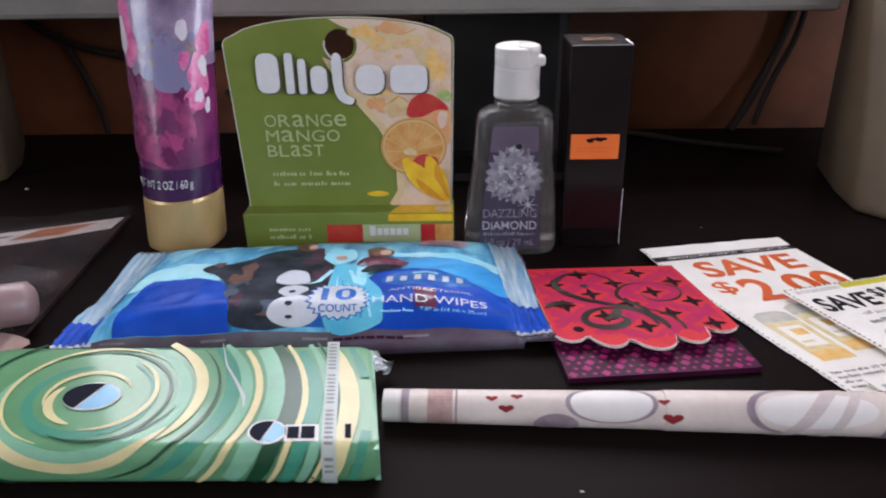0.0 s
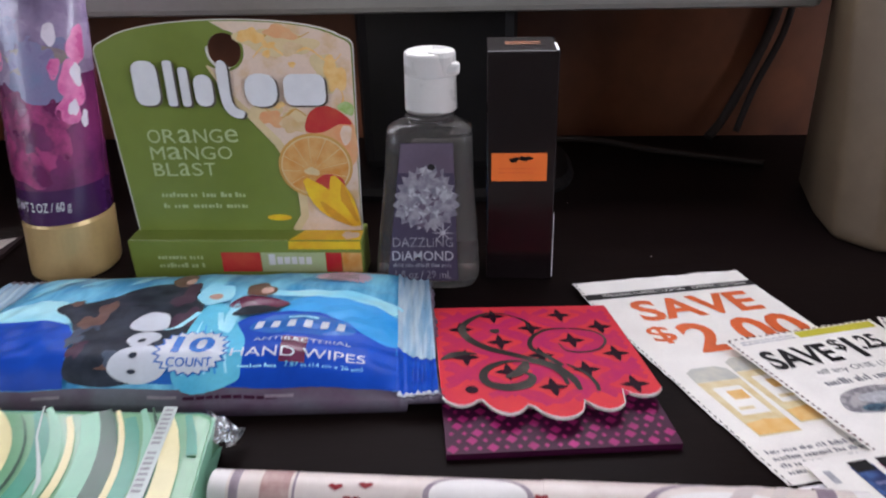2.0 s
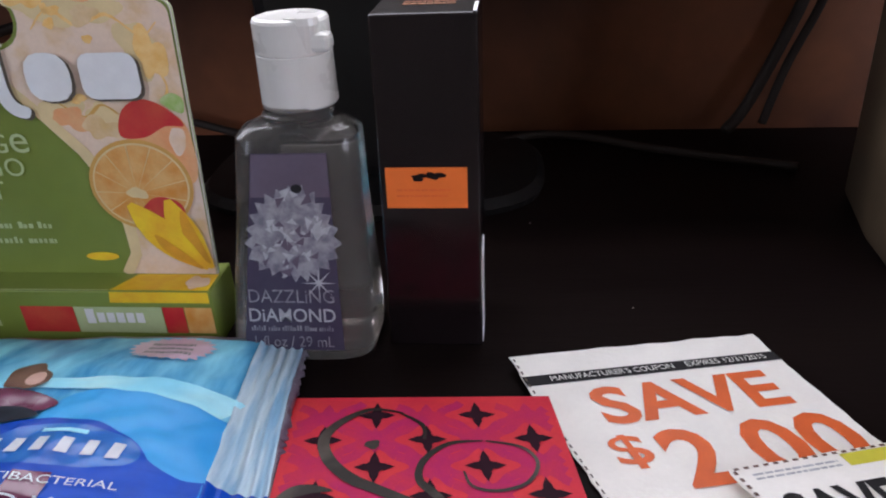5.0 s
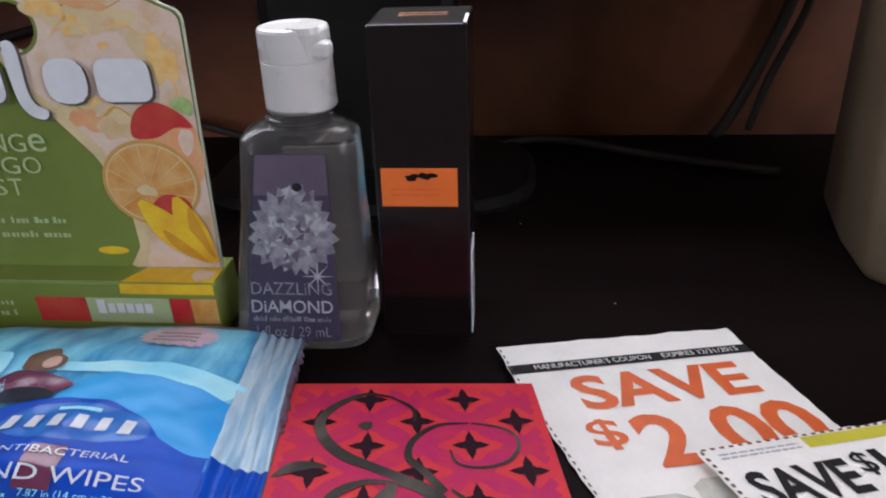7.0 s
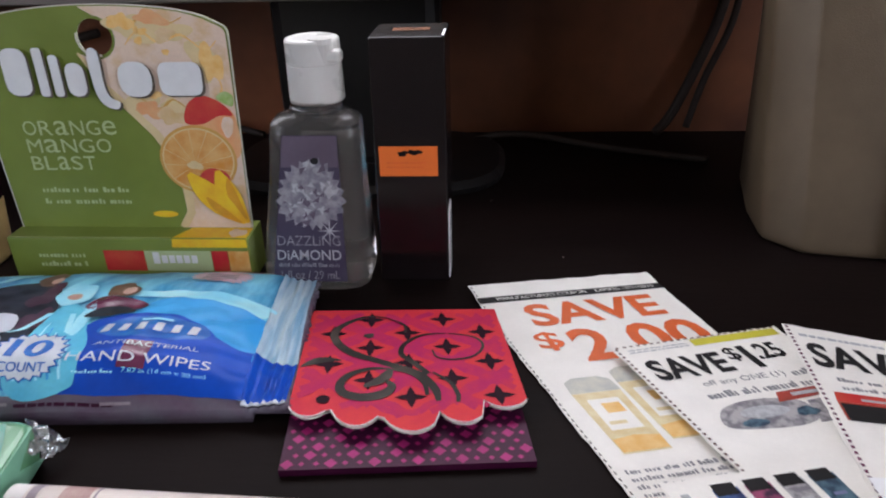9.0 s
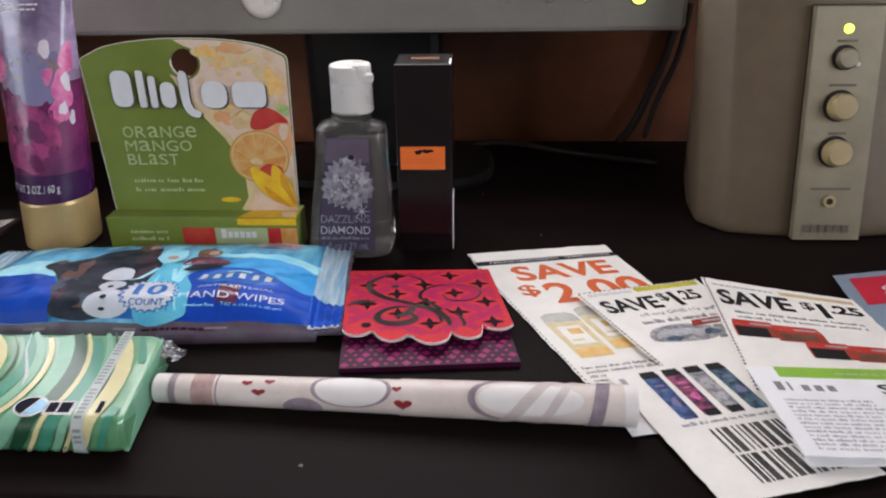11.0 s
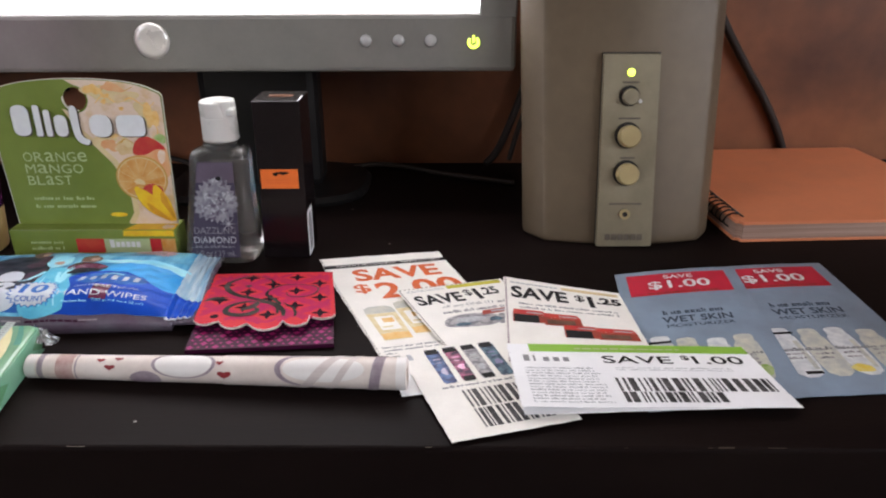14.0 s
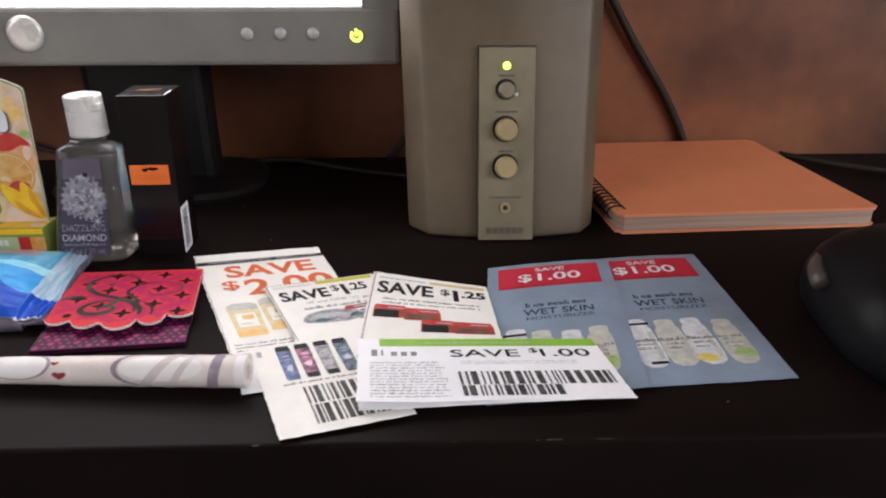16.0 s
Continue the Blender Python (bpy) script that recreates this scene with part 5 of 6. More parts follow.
for k in range(16):
    u, v = rng.uniform(0.325, 0.53), rng.uniform(0.12, 0.80)
    if u < 0.36 and v > 0.68:
        continue
    wprint("dusk_patch", [blob(u, v, rng.uniform(0.010, 0.026), rng.uniform(0.03, 0.08), 0.5, 26, 80 + k)], (CHAR_BROWN, DUSK_PLUM, DUSK_BLUE, CHAR_DARK)[k % 4], 0.00095 + 0.00001 * k, "plain dusky patch")
wprint("blush_patch", [oval(0.662, 0.800, 0.013, 0.024, 18), oval(0.560, 0.775, 0.014, 0.022, 18), oval(0.484, 0.885, 0.011, 0.020, 18)], PHOTO_BLUSH, 0.0016, "plain warm blush patch")
wprint("white_patch", [oval(0.481, 0.215, 0.051, 0.15, 30)], CHAR_WHITE, 0.0013, "plain white rounded patch")
wprint("white_patch", [oval(0.475, 0.425, 0.031, 0.07, 26)], CHAR_WHITE, 0.0014, "plain white rounded patch")
wprint("white_patch", [blob(0.468, 0.575, 0.036, 0.075, 0.12, seed=12)], CHAR_WHITE, 0.0015, "plain white rounded patch")
for u, v in ((0.474, 0.40), (0.472, 0.285), (0.474, 0.165)):
    wprint("dark_dot", [oval(u, v, 0.0075, 0.022, 16)], CHAR_DARK, 0.0018)
wprint("count_rim", [blob(0.571, 0.325, 0.063, 0.182, 0.05, 44, 6, spikes=1)], OVAL_BLUE, 0.0016)
wprint("count_badge", [blob(0.571, 0.325, 0.058, 0.168, 0.05, 44, 6, spikes=1)], CHAR_WHITE, 0.0018, "white scalloped badge")
wprint("pink_badge", [blob(0.805, 0.935, 0.060, 0.040, 0.06, 44, 8, spikes=1)], PINK_PRINT, 0.0010, "pale pink starburst badge")
lay("badge_text", flat(fine_print(0.770, 0.913, 0.842, 0.957, 3, 3, 0.5, 0.1)), on_wipes, GREY_INK, pouch, 0.0010, 0.009)


def wtext(text, u0, v0, u1, v1, material, weight=0.0, lift=0.0022, slant=0.0):
    lay("print_text", lettering(text, u0, v0, u1, v1, weight, slant), on_wipes, material, pouch, 0.0003 + lift * 0.5, 0.009)


wtext("10", 0.536, 0.305, 0.606, 0.435, OVAL_BLUE, 0.03)
wtext("COUNT", 0.532, 0.215, 0.610, 0.27, OVAL_BLUE, 0.01)
for k in range(6):
    u = 0.664 + 0.0300 * k
    tall = 0.012 if k in (0, 5) else 0.0
    wprint("mark_block", [[(u, 0.530 - tall), (u + 0.0150, 0.530 - tall * 0.4), (u + 0.0165, 0.584), (u + 0.003, 0.584)]], CHAR_WHITE, 0.0017)
wprint("mark_small", [rect(0.722, 0.605, 0.778, 0.620)], SNOW_PRINT, 0.0015)
wprint("red_cross", [rect(0.724, 0.24, 0.768, 0.43)], CHAR_WINE, 0.0014, "wine red cross bar")
wtext("ANTIBACTERIAL", 0.672, 0.378, 0.845, 0.415, CHAR_WHITE, 0.0)
wtext("HAND WIPES", 0.640, 0.272, 0.872, 0.340, CHAR_WHITE, 0.0)
wtext("7.87 in (14 cm x 20 cm)", 0.735, 0.198, 0.868, 0.240, SNOW_PRINT, 0.0)
lay("small_text", flat(tiny_words(0.655, 0.200, 0.728, 0.232, 1, 14, 25, 0.9, 0.02)), on_wipes, SNOW_PRINT, pouch, 0.0012, 0.009)
for k in range(4):
    wprint("foot_print", [rect(0.10 + 0.2 * k, 0.018, 0.10 + 0.2 * k + 0.05, 0.028)], ROLL_MAUVE, 0.0003)
lay("foot_text", flat(fine_print(0.56, 0.014, 0.72, 0.026, 1, 6, 0.9, 0.0)), on_wipes, PURSE_PLUM, pouch, 0.0003, 0.012)

# ---- gum pack ----
gum = thing("gum_pack", (0.045, 0.334, 0), "green swirl chewing gum pack in clear wrap with torn end", "gum pack")
GX0, GX1, GY0, GY1, GH, GR = -0.0190, 0.1005, 0.3132, 0.3632, 0.0128, 0.0042


def on_gum(x, s, lift):
    """s runs along the top from the back to the front and on over the front edge."""
    flat_end = GY0 + GR
    if s >= flat_end:
        y, z = s, GH + lift
    else:
        d = flat_end - s
        if d < GR * math.pi / 2:
            a = d / GR
            y, z = flat_end - (GR + lift) * math.sin(a), GH - GR + (GR + lift) * math.cos(a)
        else:
            y, z = GY0 - lift, GH - GR - (d - GR * math.pi / 2)
            under = GR + 0.0004 - z
            if under > 0:
                a = under / GR
                y, z = flat_end - (GR + lift) * math.cos(a), GR + 0.0004 - (GR + lift) * math.sin(a)
    return Vector((x - (y - 0.334) * 0.13, y, z))


def gum_ring(x, shrink):
    pts = []
    corners = ((GY0, 0.0004, 180), (GY1, 0.0004, 270), (GY1, GH, 0), (GY0, GH, 90))
    cy0, cz0 = (GY0 + GY1) / 2, GH / 2
    for y, z, a in corners:
        r = GR
        oy, oz = (y + r if y == GY0 else y - r), (z + r if z < 0.005 else z - r)
        for k in range(9):
            b = radians(a + 90 * k / 8)
            pts.append((oy + r * math.cos(b), oz + r * math.sin(b)))
    return [Vector((x - (y - 0.334) * 0.13, cy0 + (y - cy0) * shrink, cz0 + (z - cz0) * shrink)) for y, z in pts]


pack = part("wrap", loft([gum_ring(x, s) for x, s in ((GX0, 0.86), (GX0 + 0.0015, 0.96), (GX0 + 0.005, 1.0), (0.02, 1.0), (0.06, 1.0), (GX1 - 0.004, 1.0), (GX1 - 0.0012, 0.965), (GX1, 0.9))]), GUM_GREEN, gum, "glossy green wrap")
GC = (0.0190, 0.3358)


def swirl(r0, r1, a0, a1, w, material, lift, squash=0.92):
    pts, ws, runs = [], [], []
    n = max(8, int(abs(a1 - a0) / 6))
    for i in range(n + 1):
        t = i / n
        a, r = radians(a0 + (a1 - a0) * t), r0 + (r1 - r0) * t
        x, s = GC[0] + r * math.cos(a), GC[1] + r * squash * math.sin(a)
        if GX0 + 0.0015 < x < GX1 - 0.0015 and GY0 - 0.0108 < s < GY1 - 0.0012:
            pts.append((x, s))
            ws.append(w * (0.12 + 0.88 * math.sin(math.pi * t) ** 0.6))
        elif len(pts) > 1:
            runs.append((pts, ws))
            pts, ws = [], []
        else:
            pts, ws = [], []
    if len(pts) > 1:
        runs.append((pts, ws))
    for p, q in runs:
        lay("swirl", flat(ribbon(p, q)), on_gum, material, pack, lift, 0.0016)


for order, (r0, r1, a0, a1, w, material, lift) in enumerate((
        (0.016, 0.019, 100, 420, 0.0035, GUM_TEAL, 0.00016), (0.0245, 0.028, 150, 430, 0.005, GUM_MINT, 0.00018),
        (0.012, 0.0125, 20, 200, 0.0016, GUM_CREAM, 0.0003), (0.0095, 0.013, 150, 262, 0.0026, GUM_CREAM, 0.0003),
        (0.0155, 0.021, -85, 60, 0.0016, GUM_CREAM, 0.0003), (0.0185, 0.0265, -110, -10, 0.0012, GUM_DARK, 0.0003),
        (0.0265, 0.0225, 45, 250, 0.0013, GUM_CREAM, 0.0003), (0.0275, 0.029, 195, 330, 0.0034, GUM_CREAM, 0.0003),
        (0.0305, 0.0345, -40, 75, 0.0036, GUM_CREAM, 0.00032), (0.0225, 0.0245, -60, 130, 0.0011, GUM_DARK, 0.0003),
        (0.0345, 0.036, 60, 200, 0.0012, GUM_DARK, 0.0003), (0.036, 0.039, 180, 300, 0.0014, GUM_DARK, 0.0003),
        (0.038, 0.043, -60, 50, 0.0045, GUM_TEAL, 0.0002), (0.0335, 0.0385, -75, 40, 0.001, GUM_DARK, 0.0003),
        (0.0475, 0.0495, -58, 48, 0.0022, GUM_CREAM, 0.0003), (0.0445, 0.0455, -48, 44, 0.0035, GUM_MINT, 0.0002),
        (0.053, 0.0545, -50, 46, 0.0062, GUM_MINT, 0.0002), (0.0585, 0.0585, -48, 40, 0.0050, GUM_DARK, 0.00025),
        (0.0625, 0.0615, -46, 38, 0.0018, GUM_CREAM, 0.0003), (0.066, 0.064, -44, 34, 0.0042, GUM_TEAL, 0.0002),
        (0.0695, 0.068, -42, 30, 0.0030, GUM_MINT, 0.0002), (0.072, 0.0705, -40, 30, 0.0012, GUM_DARK, 0.0003),
        (0.076, 0.0735, -34, 27, 0.0055, GUM_CREAM, 0.00028), (0.0715, 0.072, -40, -12, 0.0012, GUM_CREAM, 0.0003), (0.0815, 0.079, -30, 25, 0.003, GUM_TEAL, 0.0002))):
    swirl(r0, r1, a0, a1, w, material, lift + 0.000006 * order)
lay("dot_white", flat([oval(0.0200, 0.3358, 0.0082, 0.0064, 30)]), on_gum, WHITE_INK, pack, 0.0004)
lay("dot_blue", flat([oval(0.0200, 0.3358, 0.0076, 0.0058, 24, -112, 68)]), on_gum, GUM_BLUE, pack, 0.0005, label="half blue half black dot")
lay("dot_black", flat([oval(0.0194, 0.3358, 0.0076, 0.0058, 24, 68, 248)]), on_gum, GUM_NAVY, pack, 0.0005)
# maker's mark as plain blocks
lay_each("mark_outline", [oval(0.0715, 0.3205, 0.0052, 0.0046, 24), rect(0.0762, 0.3168, 0.0852, 0.3232)], on_gum, WHITE_INK, pack, 0.00042, 0.0016)
lay("mark_dot", flat([oval(0.0715, 0.3205, 0.0046, 0.0040, 18, 70, 250)]), on_gum, GUM_NAVY, pack, 0.00052, 0.0016)
lay("mark_dot", flat([oval(0.0719, 0.3205, 0.0043, 0.0038, 18, -110, 70)]), on_gum, GUM_BLUE, pack, 0.00052, 0.0016)
for x, w, h in ((0.0770, 0.0030, 0.0046), (0.0806, 0.0036, 0.0048), (0.0922, 0.0016, 0.0056)):
    lay("mark_block", flat([rect(x, 0.3177, x + w, 0.3177 + h)]), on_gum, GUM_NAVY, pack, 0.00052, 0.0016)
tape = lay("tear_tape", flat(ribbon([(0.0886, GY1 - 0.001), (0.0884, 0.335), (0.0878, GY0), (0.0876, GY0 - 0.0104)], [0.0038] * 4)), on_gum, TAPE, pack, 0.00062, 0.0016, "frosted tape with unreadable small print")
lay("tape_text", flat([rect(0.0874 - 0.0009 * t, 0.361 - 0.0535 * t - 0.0008, 0.0897 - 0.0009 * t, 0.361 - 0.0535 * t) for t in [k / 30 for k in range(30) if k % 9 != 8]]), on_gum, GREY_INK, tape, 0.00075, 0.0016)
lay("wrap_crease", flat(ribbon([(0.0535, 0.3618), (0.0565, 0.350), (0.0605, 0.342), (0.0635, 0.335), (0.0640, 0.3305)], [0.0003, 0.0006, 0.0009, 0.0012, 0.0003])), on_gum, TAPE, pack, 0.0005, 0.004, "pale crease in the clear wrap")
bm = bmesh.new()
rng = random.Random(8)
rows = []
for j in range(7):
    rows.append([bm.verts.new((0.0945 + 0.0085 * i / 6 + rng.uniform(-0.0007, 0.0007), 0.3645 - 0.0085 * j / 6 + rng.uniform(-0.0008, 0.0008), 0.0105 - 0.006 * i / 6 + rng.uniform(-0.0016, 0.0016))) for i in range(7)])
for j in range(6):
    for i in range(6):
        bm.faces.new((rows[j][i], rows[j][i + 1], rows[j + 1][i + 1], rows[j + 1][i]))
ext = bmesh.ops.solidify(bm, geom=bm.faces[:], thickness=0.0003)
part("torn_foil", bm, FOIL, gum, "crumpled torn silver foil")
bm = loft([[Vector((GX1 - 0.0012 - (y - 0.334) * 0.13 + dx, y, z)) for y, z in ((GY0 + 0.002, 0.0012), (GY1 - 0.003, 0.0012), (0.350, 0.0065), (GY1 - 0.003, GH - 0.0012), (GY0 + 0.002, GH - 0.0012), (0.327, 0.0065))] for dx in (0.0, 0.0016)])
part("end_fold", bm, GUM_MINT, gum, "folded end flap")

# ---- rolled paper ----
roll = thing("paper_roll", (0.18, 0.338, 0), "thin roll of cream patterned paper with hearts, lying down", "paper roll")
RA, RB = Vector((0.1022, 0.3416, 0.0049)), Vector((0.2562, 0.3338, 0.0066))
RD = (RB - RA).normalized()
RS = Vector((RD.y, -RD.x, 0))


def roll_radius(t):
    return 0.0047 + 0.0015 * t + (0.00025 if t > 0.524 else 0.0)


def on_roll(t, a, lift):
    """a: degrees up from the side that faces the desk's front, scaled by 1/500."""
    q = radians(a * 500)
    return RA + (RB - RA) * t + (RS * math.cos(q) + Vector((0, 0, 1)) * math.sin(q)) * (roll_radius(t) + lift)


length = (RB - RA).length
R0, R1 = roll_radius(0.0), roll_radius(1.0)
steps = [(length * t, roll_radius(t)) for t in (0.1, 0.3, 0.5, 0.5239, 0.5241, 0.7, 0.9)]
paper = part("paper", lathe(RA, RD, [(0.003, R0 * 0.5), (0.0, R0 * 0.55), (0.0, R0 * 0.93), (0.0006, R0)] + steps + [(length - 0.0006, R1), (length, R1 * 0.95), (length, R1 * 0.5), (length - 0.004, R1 * 0.45)], 40), ROLL_PAPER, roll, smooth=False)
lay_each("white_rim", [rect(0.0, -0.16, 0.03, 0.36), rect(0.975, -0.16, 1.0, 0.36)], on_roll, ROLL_PALE, paper, 0.00005, 0.02)


def band(t0, t1, material, lift=0.0001, lean=0.0):
    n = 22
    polys = []
    for i in range(n):
        a0, a1 = -0.16 + 0.52 * i / n, -0.16 + 0.52 * (i + 1) / n
        polys.append([(t0 + lean * a0, a0), (t1 + lean * a0, a0), (t1 + lean * a1, a1), (t0 + lean * a1, a1)])
    lay("printed_band", flat(polys), on_roll, material, paper, lift)


band(0.035, 0.05, ROLL_MAUVE)
band(0.055, 0.08, ROLL_PAPER, 0.00012)
band(0.085, 0.132, ROLL_ROSE)
band(0.137, 0.141, ROLL_MAUVE)
lay_each("heart", [[(t + s * 0.012 * (16 * math.sin(radians(q)) ** 3) / 16, a + s * 0.022 * (13 * math.cos(radians(q)) - 5 * math.cos(radians(2 * q)) - 2 * math.cos(radians(3 * q)) - math.cos(radians(4 * q))) / 16) for q in range(0, 360, 20)] for t, a, s in ((0.205, 0.135, 1), (0.232, 0.07, 1.25), (0.252, 0.15, 1), (0.535, 0.03, 1.6), (0.52, 0.125, 0.9))], on_roll, ROLL_RED, paper, 0.0002, 0.01, "dark red printed heart")
lay_each("pale_disc", [oval(0.425, 0.115, 0.075, 0.115, 30), oval(0.79, 0.09, 0.105, 0.10, 32)], on_roll, ROLL_PALE, paper, 0.00012, 0.012)
lay("mauve_ring", flat(ribbon(oval(0.425, 0.115, 0.08, 0.125, 30) + [oval(0.425, 0.115, 0.08, 0.125, 30)[0]], [0.009] * 31)), on_roll, ROLL_MAUVE, paper, 0.00016, 0.012)
lay("mauve_ring", flat(ribbon(oval(0.79, 0.09, 0.118, 0.16, 32)[9:24], [0.015] * 15)), on_roll, ROLL_MAUVE, paper, 0.00016, 0.012)
lay("mauve_blot", flat([oval(0.325, -0.035, 0.042, 0.080, 24)]), on_roll, ROLL_MAUVE, paper, 0.0002, 0.01)
for t, w, l in ((0.745, 0.030, 0.30), (0.815, 0.020, 0.22)):
    band(t, t + w, ROLL_SOFT, 0.00022, l)
band(0.908, 0.935, ROLL_MAUVE, 0.00024, 0.06)

# ---- folded red card ----
purse = thing("folded_card_wallet", (0.187, 0.395, 0), "small folded coral red patterned wallet with a scalloped flap", "card wallet")
on_purse = quad_surf((0.1592, 0.3575, 0.0022), (0.2225, 0.3632, 0.0022), (0.2118, 0.4315, 0.0022), (0.1515, 0.4288, 0.0022))
part("back_leaf", sheet(on_purse, 10, 10, 0.002), PURSE_PLUM, purse, "plum leaf with fuchsia pattern")
rng = random.Random(6)
dots = []
for j in range(7):
    for i in range(17):
        u, v = (i + 0.5 + 0.5 * (j % 2)) / 17.5, 0.025 + j * 0.042
        s = 0.027 if (i + 2 * j) % 3 == 0 else 0.013
        dots.append([(u - s, v), (u, v - s * 0.85), (u + s, v), (u, v + s * 0.85)])
lay("fuchsia_pattern", flat(dots), on_purse, PURSE_PINK, purse, 0.0001)


def flap_bend(u, v):
    return 0.0006 + 0.0032 * (1 - v) ** 0.8


on_flap = quad_surf((0.1592, 0.3575, 0.0022), (0.2242, 0.3632, 0.0022), (0.2118, 0.4315, 0.0022), (0.1515, 0.4288, 0.0022), flap_bend)
edge = []
lobes = ((0.0, 0.18, 0.272, 0.210), (0.18, 0.40, 0.245, 0.148), (0.40, 0.63, 0.188, 0.108), (0.63, 0.82, 0.220, 0.150), (0.82, 1.0, 0.280, 0.232))
for u0, u1, vb, vd in lobes:
    for k in range(9):
        t = k / 9
        edge.append((u0 + (u1 - u0) * t, vb - (vb - vd) * math.sin(math.pi * t) ** 0.7))
edge.append((1.0, 0.28))
bm = flat([edge + [(1.0, 1.0), (0.0, 1.0)]])
bmesh.ops.subdivide_edges(bm, edges=[e for e in bm.edges if (e.verts[0].co - e.verts[1].co).length > 0.3], cuts=3)
bmesh.ops.triangulate(bm, faces=bm.faces)
bmesh.ops.recalc_face_normals(bm, faces=bm.faces)
for v in bm.verts:
    v.co = on_flap(v.co.x, v.co.y, 0)
bmesh.ops.solidify(bm, geom=bm.faces[:], thickness=0.0003)
flap = part("flap", bm, PAPER, purse, "coral red flap with dark motifs and scalloped edge")
b = flat([edge + [(1.0, 1.0), (0.0, 1.0)]])
lay("flap_print", b, on_flap, PURSE_RED, flap, 0.0006, 0.06)
lay("flap_edge", flat(ribbon(edge, [0.0045] * len(edge))), on_flap, WHITE_INK, flap, 0.0008, 0.03, "white cut edge")
def burst(u, v, r, waist, turn=0.0):
    """A four-pointed star with hollow sides."""
    out = []
    for k in range(16):
        a = 2 * math.pi * k / 16 + turn
        f = waist + (1 - waist) * abs(math.cos(2 * a - 2 * turn)) ** 3
        out.append((u + r * f * math.cos(a), v + r * 0.95 * f * math.sin(a)))
    return out


def clipped(poly):
    return all(0.01 < p[0] < 0.99 and 0.175 + 0.5 * abs(p[0] - 0.52) ** 2 < p[1] < 0.985 for p in poly)


for j in range(7):
    for i in range(-1, 4):
        u, v = 0.33 + 0.375 * i - (0.19 if j % 2 else 0.0), 0.90 - 0.118 * j
        ring = [(u + 0.118 * math.cos(radians(a)) * (1 + 0.16 * math.cos(radians(4 * a))), v + 0.082 * math.sin(radians(a)) * (1 + 0.16 * math.cos(radians(4 * a)))) for a in range(0, 361, 10)]
        for k in range(0, 36, 4):
            piece = ring[k:k + 5]
            if clipped(piece):
                lay("magenta_ring", flat(ribbon(piece, [0.036] * 5)), on_flap, PURSE_MAGENTA, flap, 0.00068, 0.05)
        for poly, name, material, lift in ((burst(u + 0.188, v, 0.062, 0.5), "magenta_motif", PURSE_MAGENTA, 0.00070), (burst(u, v, 0.070, 0.34), "dark_star", PURSE_DARK, 0.00076), (oval(u, v, 0.030, 0.027, 14), "dark_heart", PURSE_DARK, 0.00078)):
            if clipped(poly):
                lay(name, flat([poly]), on_flap, material, flap, lift, 0.05)
for line, widths in ((((0.43, 0.91), (0.31, 0.93), (0.20, 0.87), (0.145, 0.79), (0.17, 0.70), (0.25, 0.62), (0.35, 0.57), (0.46, 0.515), (0.56, 0.455), (0.62, 0.36), (0.63, 0.28)), (0.006, 0.016, 0.03, 0.042, 0.044, 0.042, 0.036, 0.036, 0.045, 0.04, 0.02)),
                     (((0.42, 0.91), (0.50, 0.85), (0.505, 0.78)), (0.006, 0.018, 0.012)),
                     (((0.71, 0.77), (0.59, 0.76), (0.50, 0.69), (0.48, 0.61), (0.53, 0.55), (0.60, 0.46)), (0.006, 0.016, 0.024, 0.028, 0.03, 0.026)),
                     (((0.43, 0.50), (0.34, 0.505), (0.25, 0.47), (0.205, 0.405), (0.225, 0.345), (0.31, 0.315), (0.40, 0.335), (0.435, 0.385), (0.40, 0.425)), (0.010, 0.022, 0.035, 0.042, 0.044, 0.050, 0.052, 0.036, 0.012)),
                     (((0.43, 0.50), (0.41, 0.455), (0.37, 0.415), (0.31, 0.385)), (0.020, 0.055, 0.050, 0.015)),
                     (((0.43, 0.50), (0.52, 0.465), (0.575, 0.40), (0.585, 0.32)), (0.010, 0.020, 0.024, 0.018)),
                     (((0.62, 0.47), (0.69, 0.40), (0.715, 0.32), (0.71, 0.27)), (0.010, 0.020, 0.022, 0.016)),
                     (((0.72, 0.77), (0.84, 0.74), (0.88, 0.67), (0.83, 0.59), (0.73, 0.56), (0.65, 0.58), (0.63, 0.64)), (0.008, 0.012, 0.014, 0.013, 0.012, 0.011, 0.008))):
    pts = smooth(list(line), 4, False)
    ws = [widths[min(k // 4, len(widths) - 1)] * (1 - (k % 4) / 4) + widths[min(k // 4 + 1, len(widths) - 1)] * (k % 4) / 4 for k in range(len(pts))]
    lay("foil_scroll", flat(ribbon(pts, ws)), on_flap, PURSE_GOLD, flap, 0.00086, 0.05, "dull metallic scroll print")
for leaf in (smooth([(0.01, 0.53), (0.06, 0.585), (0.13, 0.595), (0.20, 0.57), (0.13, 0.56), (0.06, 0.54)]), blob(0.32, 0.76, 0.03, 0.018, 0.3, seed=6)):
    lay("foil_leaf", flat([leaf]), on_flap, PURSE_GOLD, flap, 0.00088, 0.05, "dull metallic leaf print")

# ---- coupons ----
COUPONS = "coupons spread on the desk"


def coupon(label, p00, p10, p11, p01, paper_mat, bend=None, torn=0.004, seed=1):
    surf = quad_surf(p00, p10, p11, p01, bend)
    mid = (Vector(p00) + Vector(p11)) / 2
    ob = thing("coupon", (mid.x, mid.y, 0.0), label, "coupon", COUPONS)
    page = part("paper", sheet(surf, 16, 40, 0.00018, torn, seed), paper_mat, ob)
    return surf, page


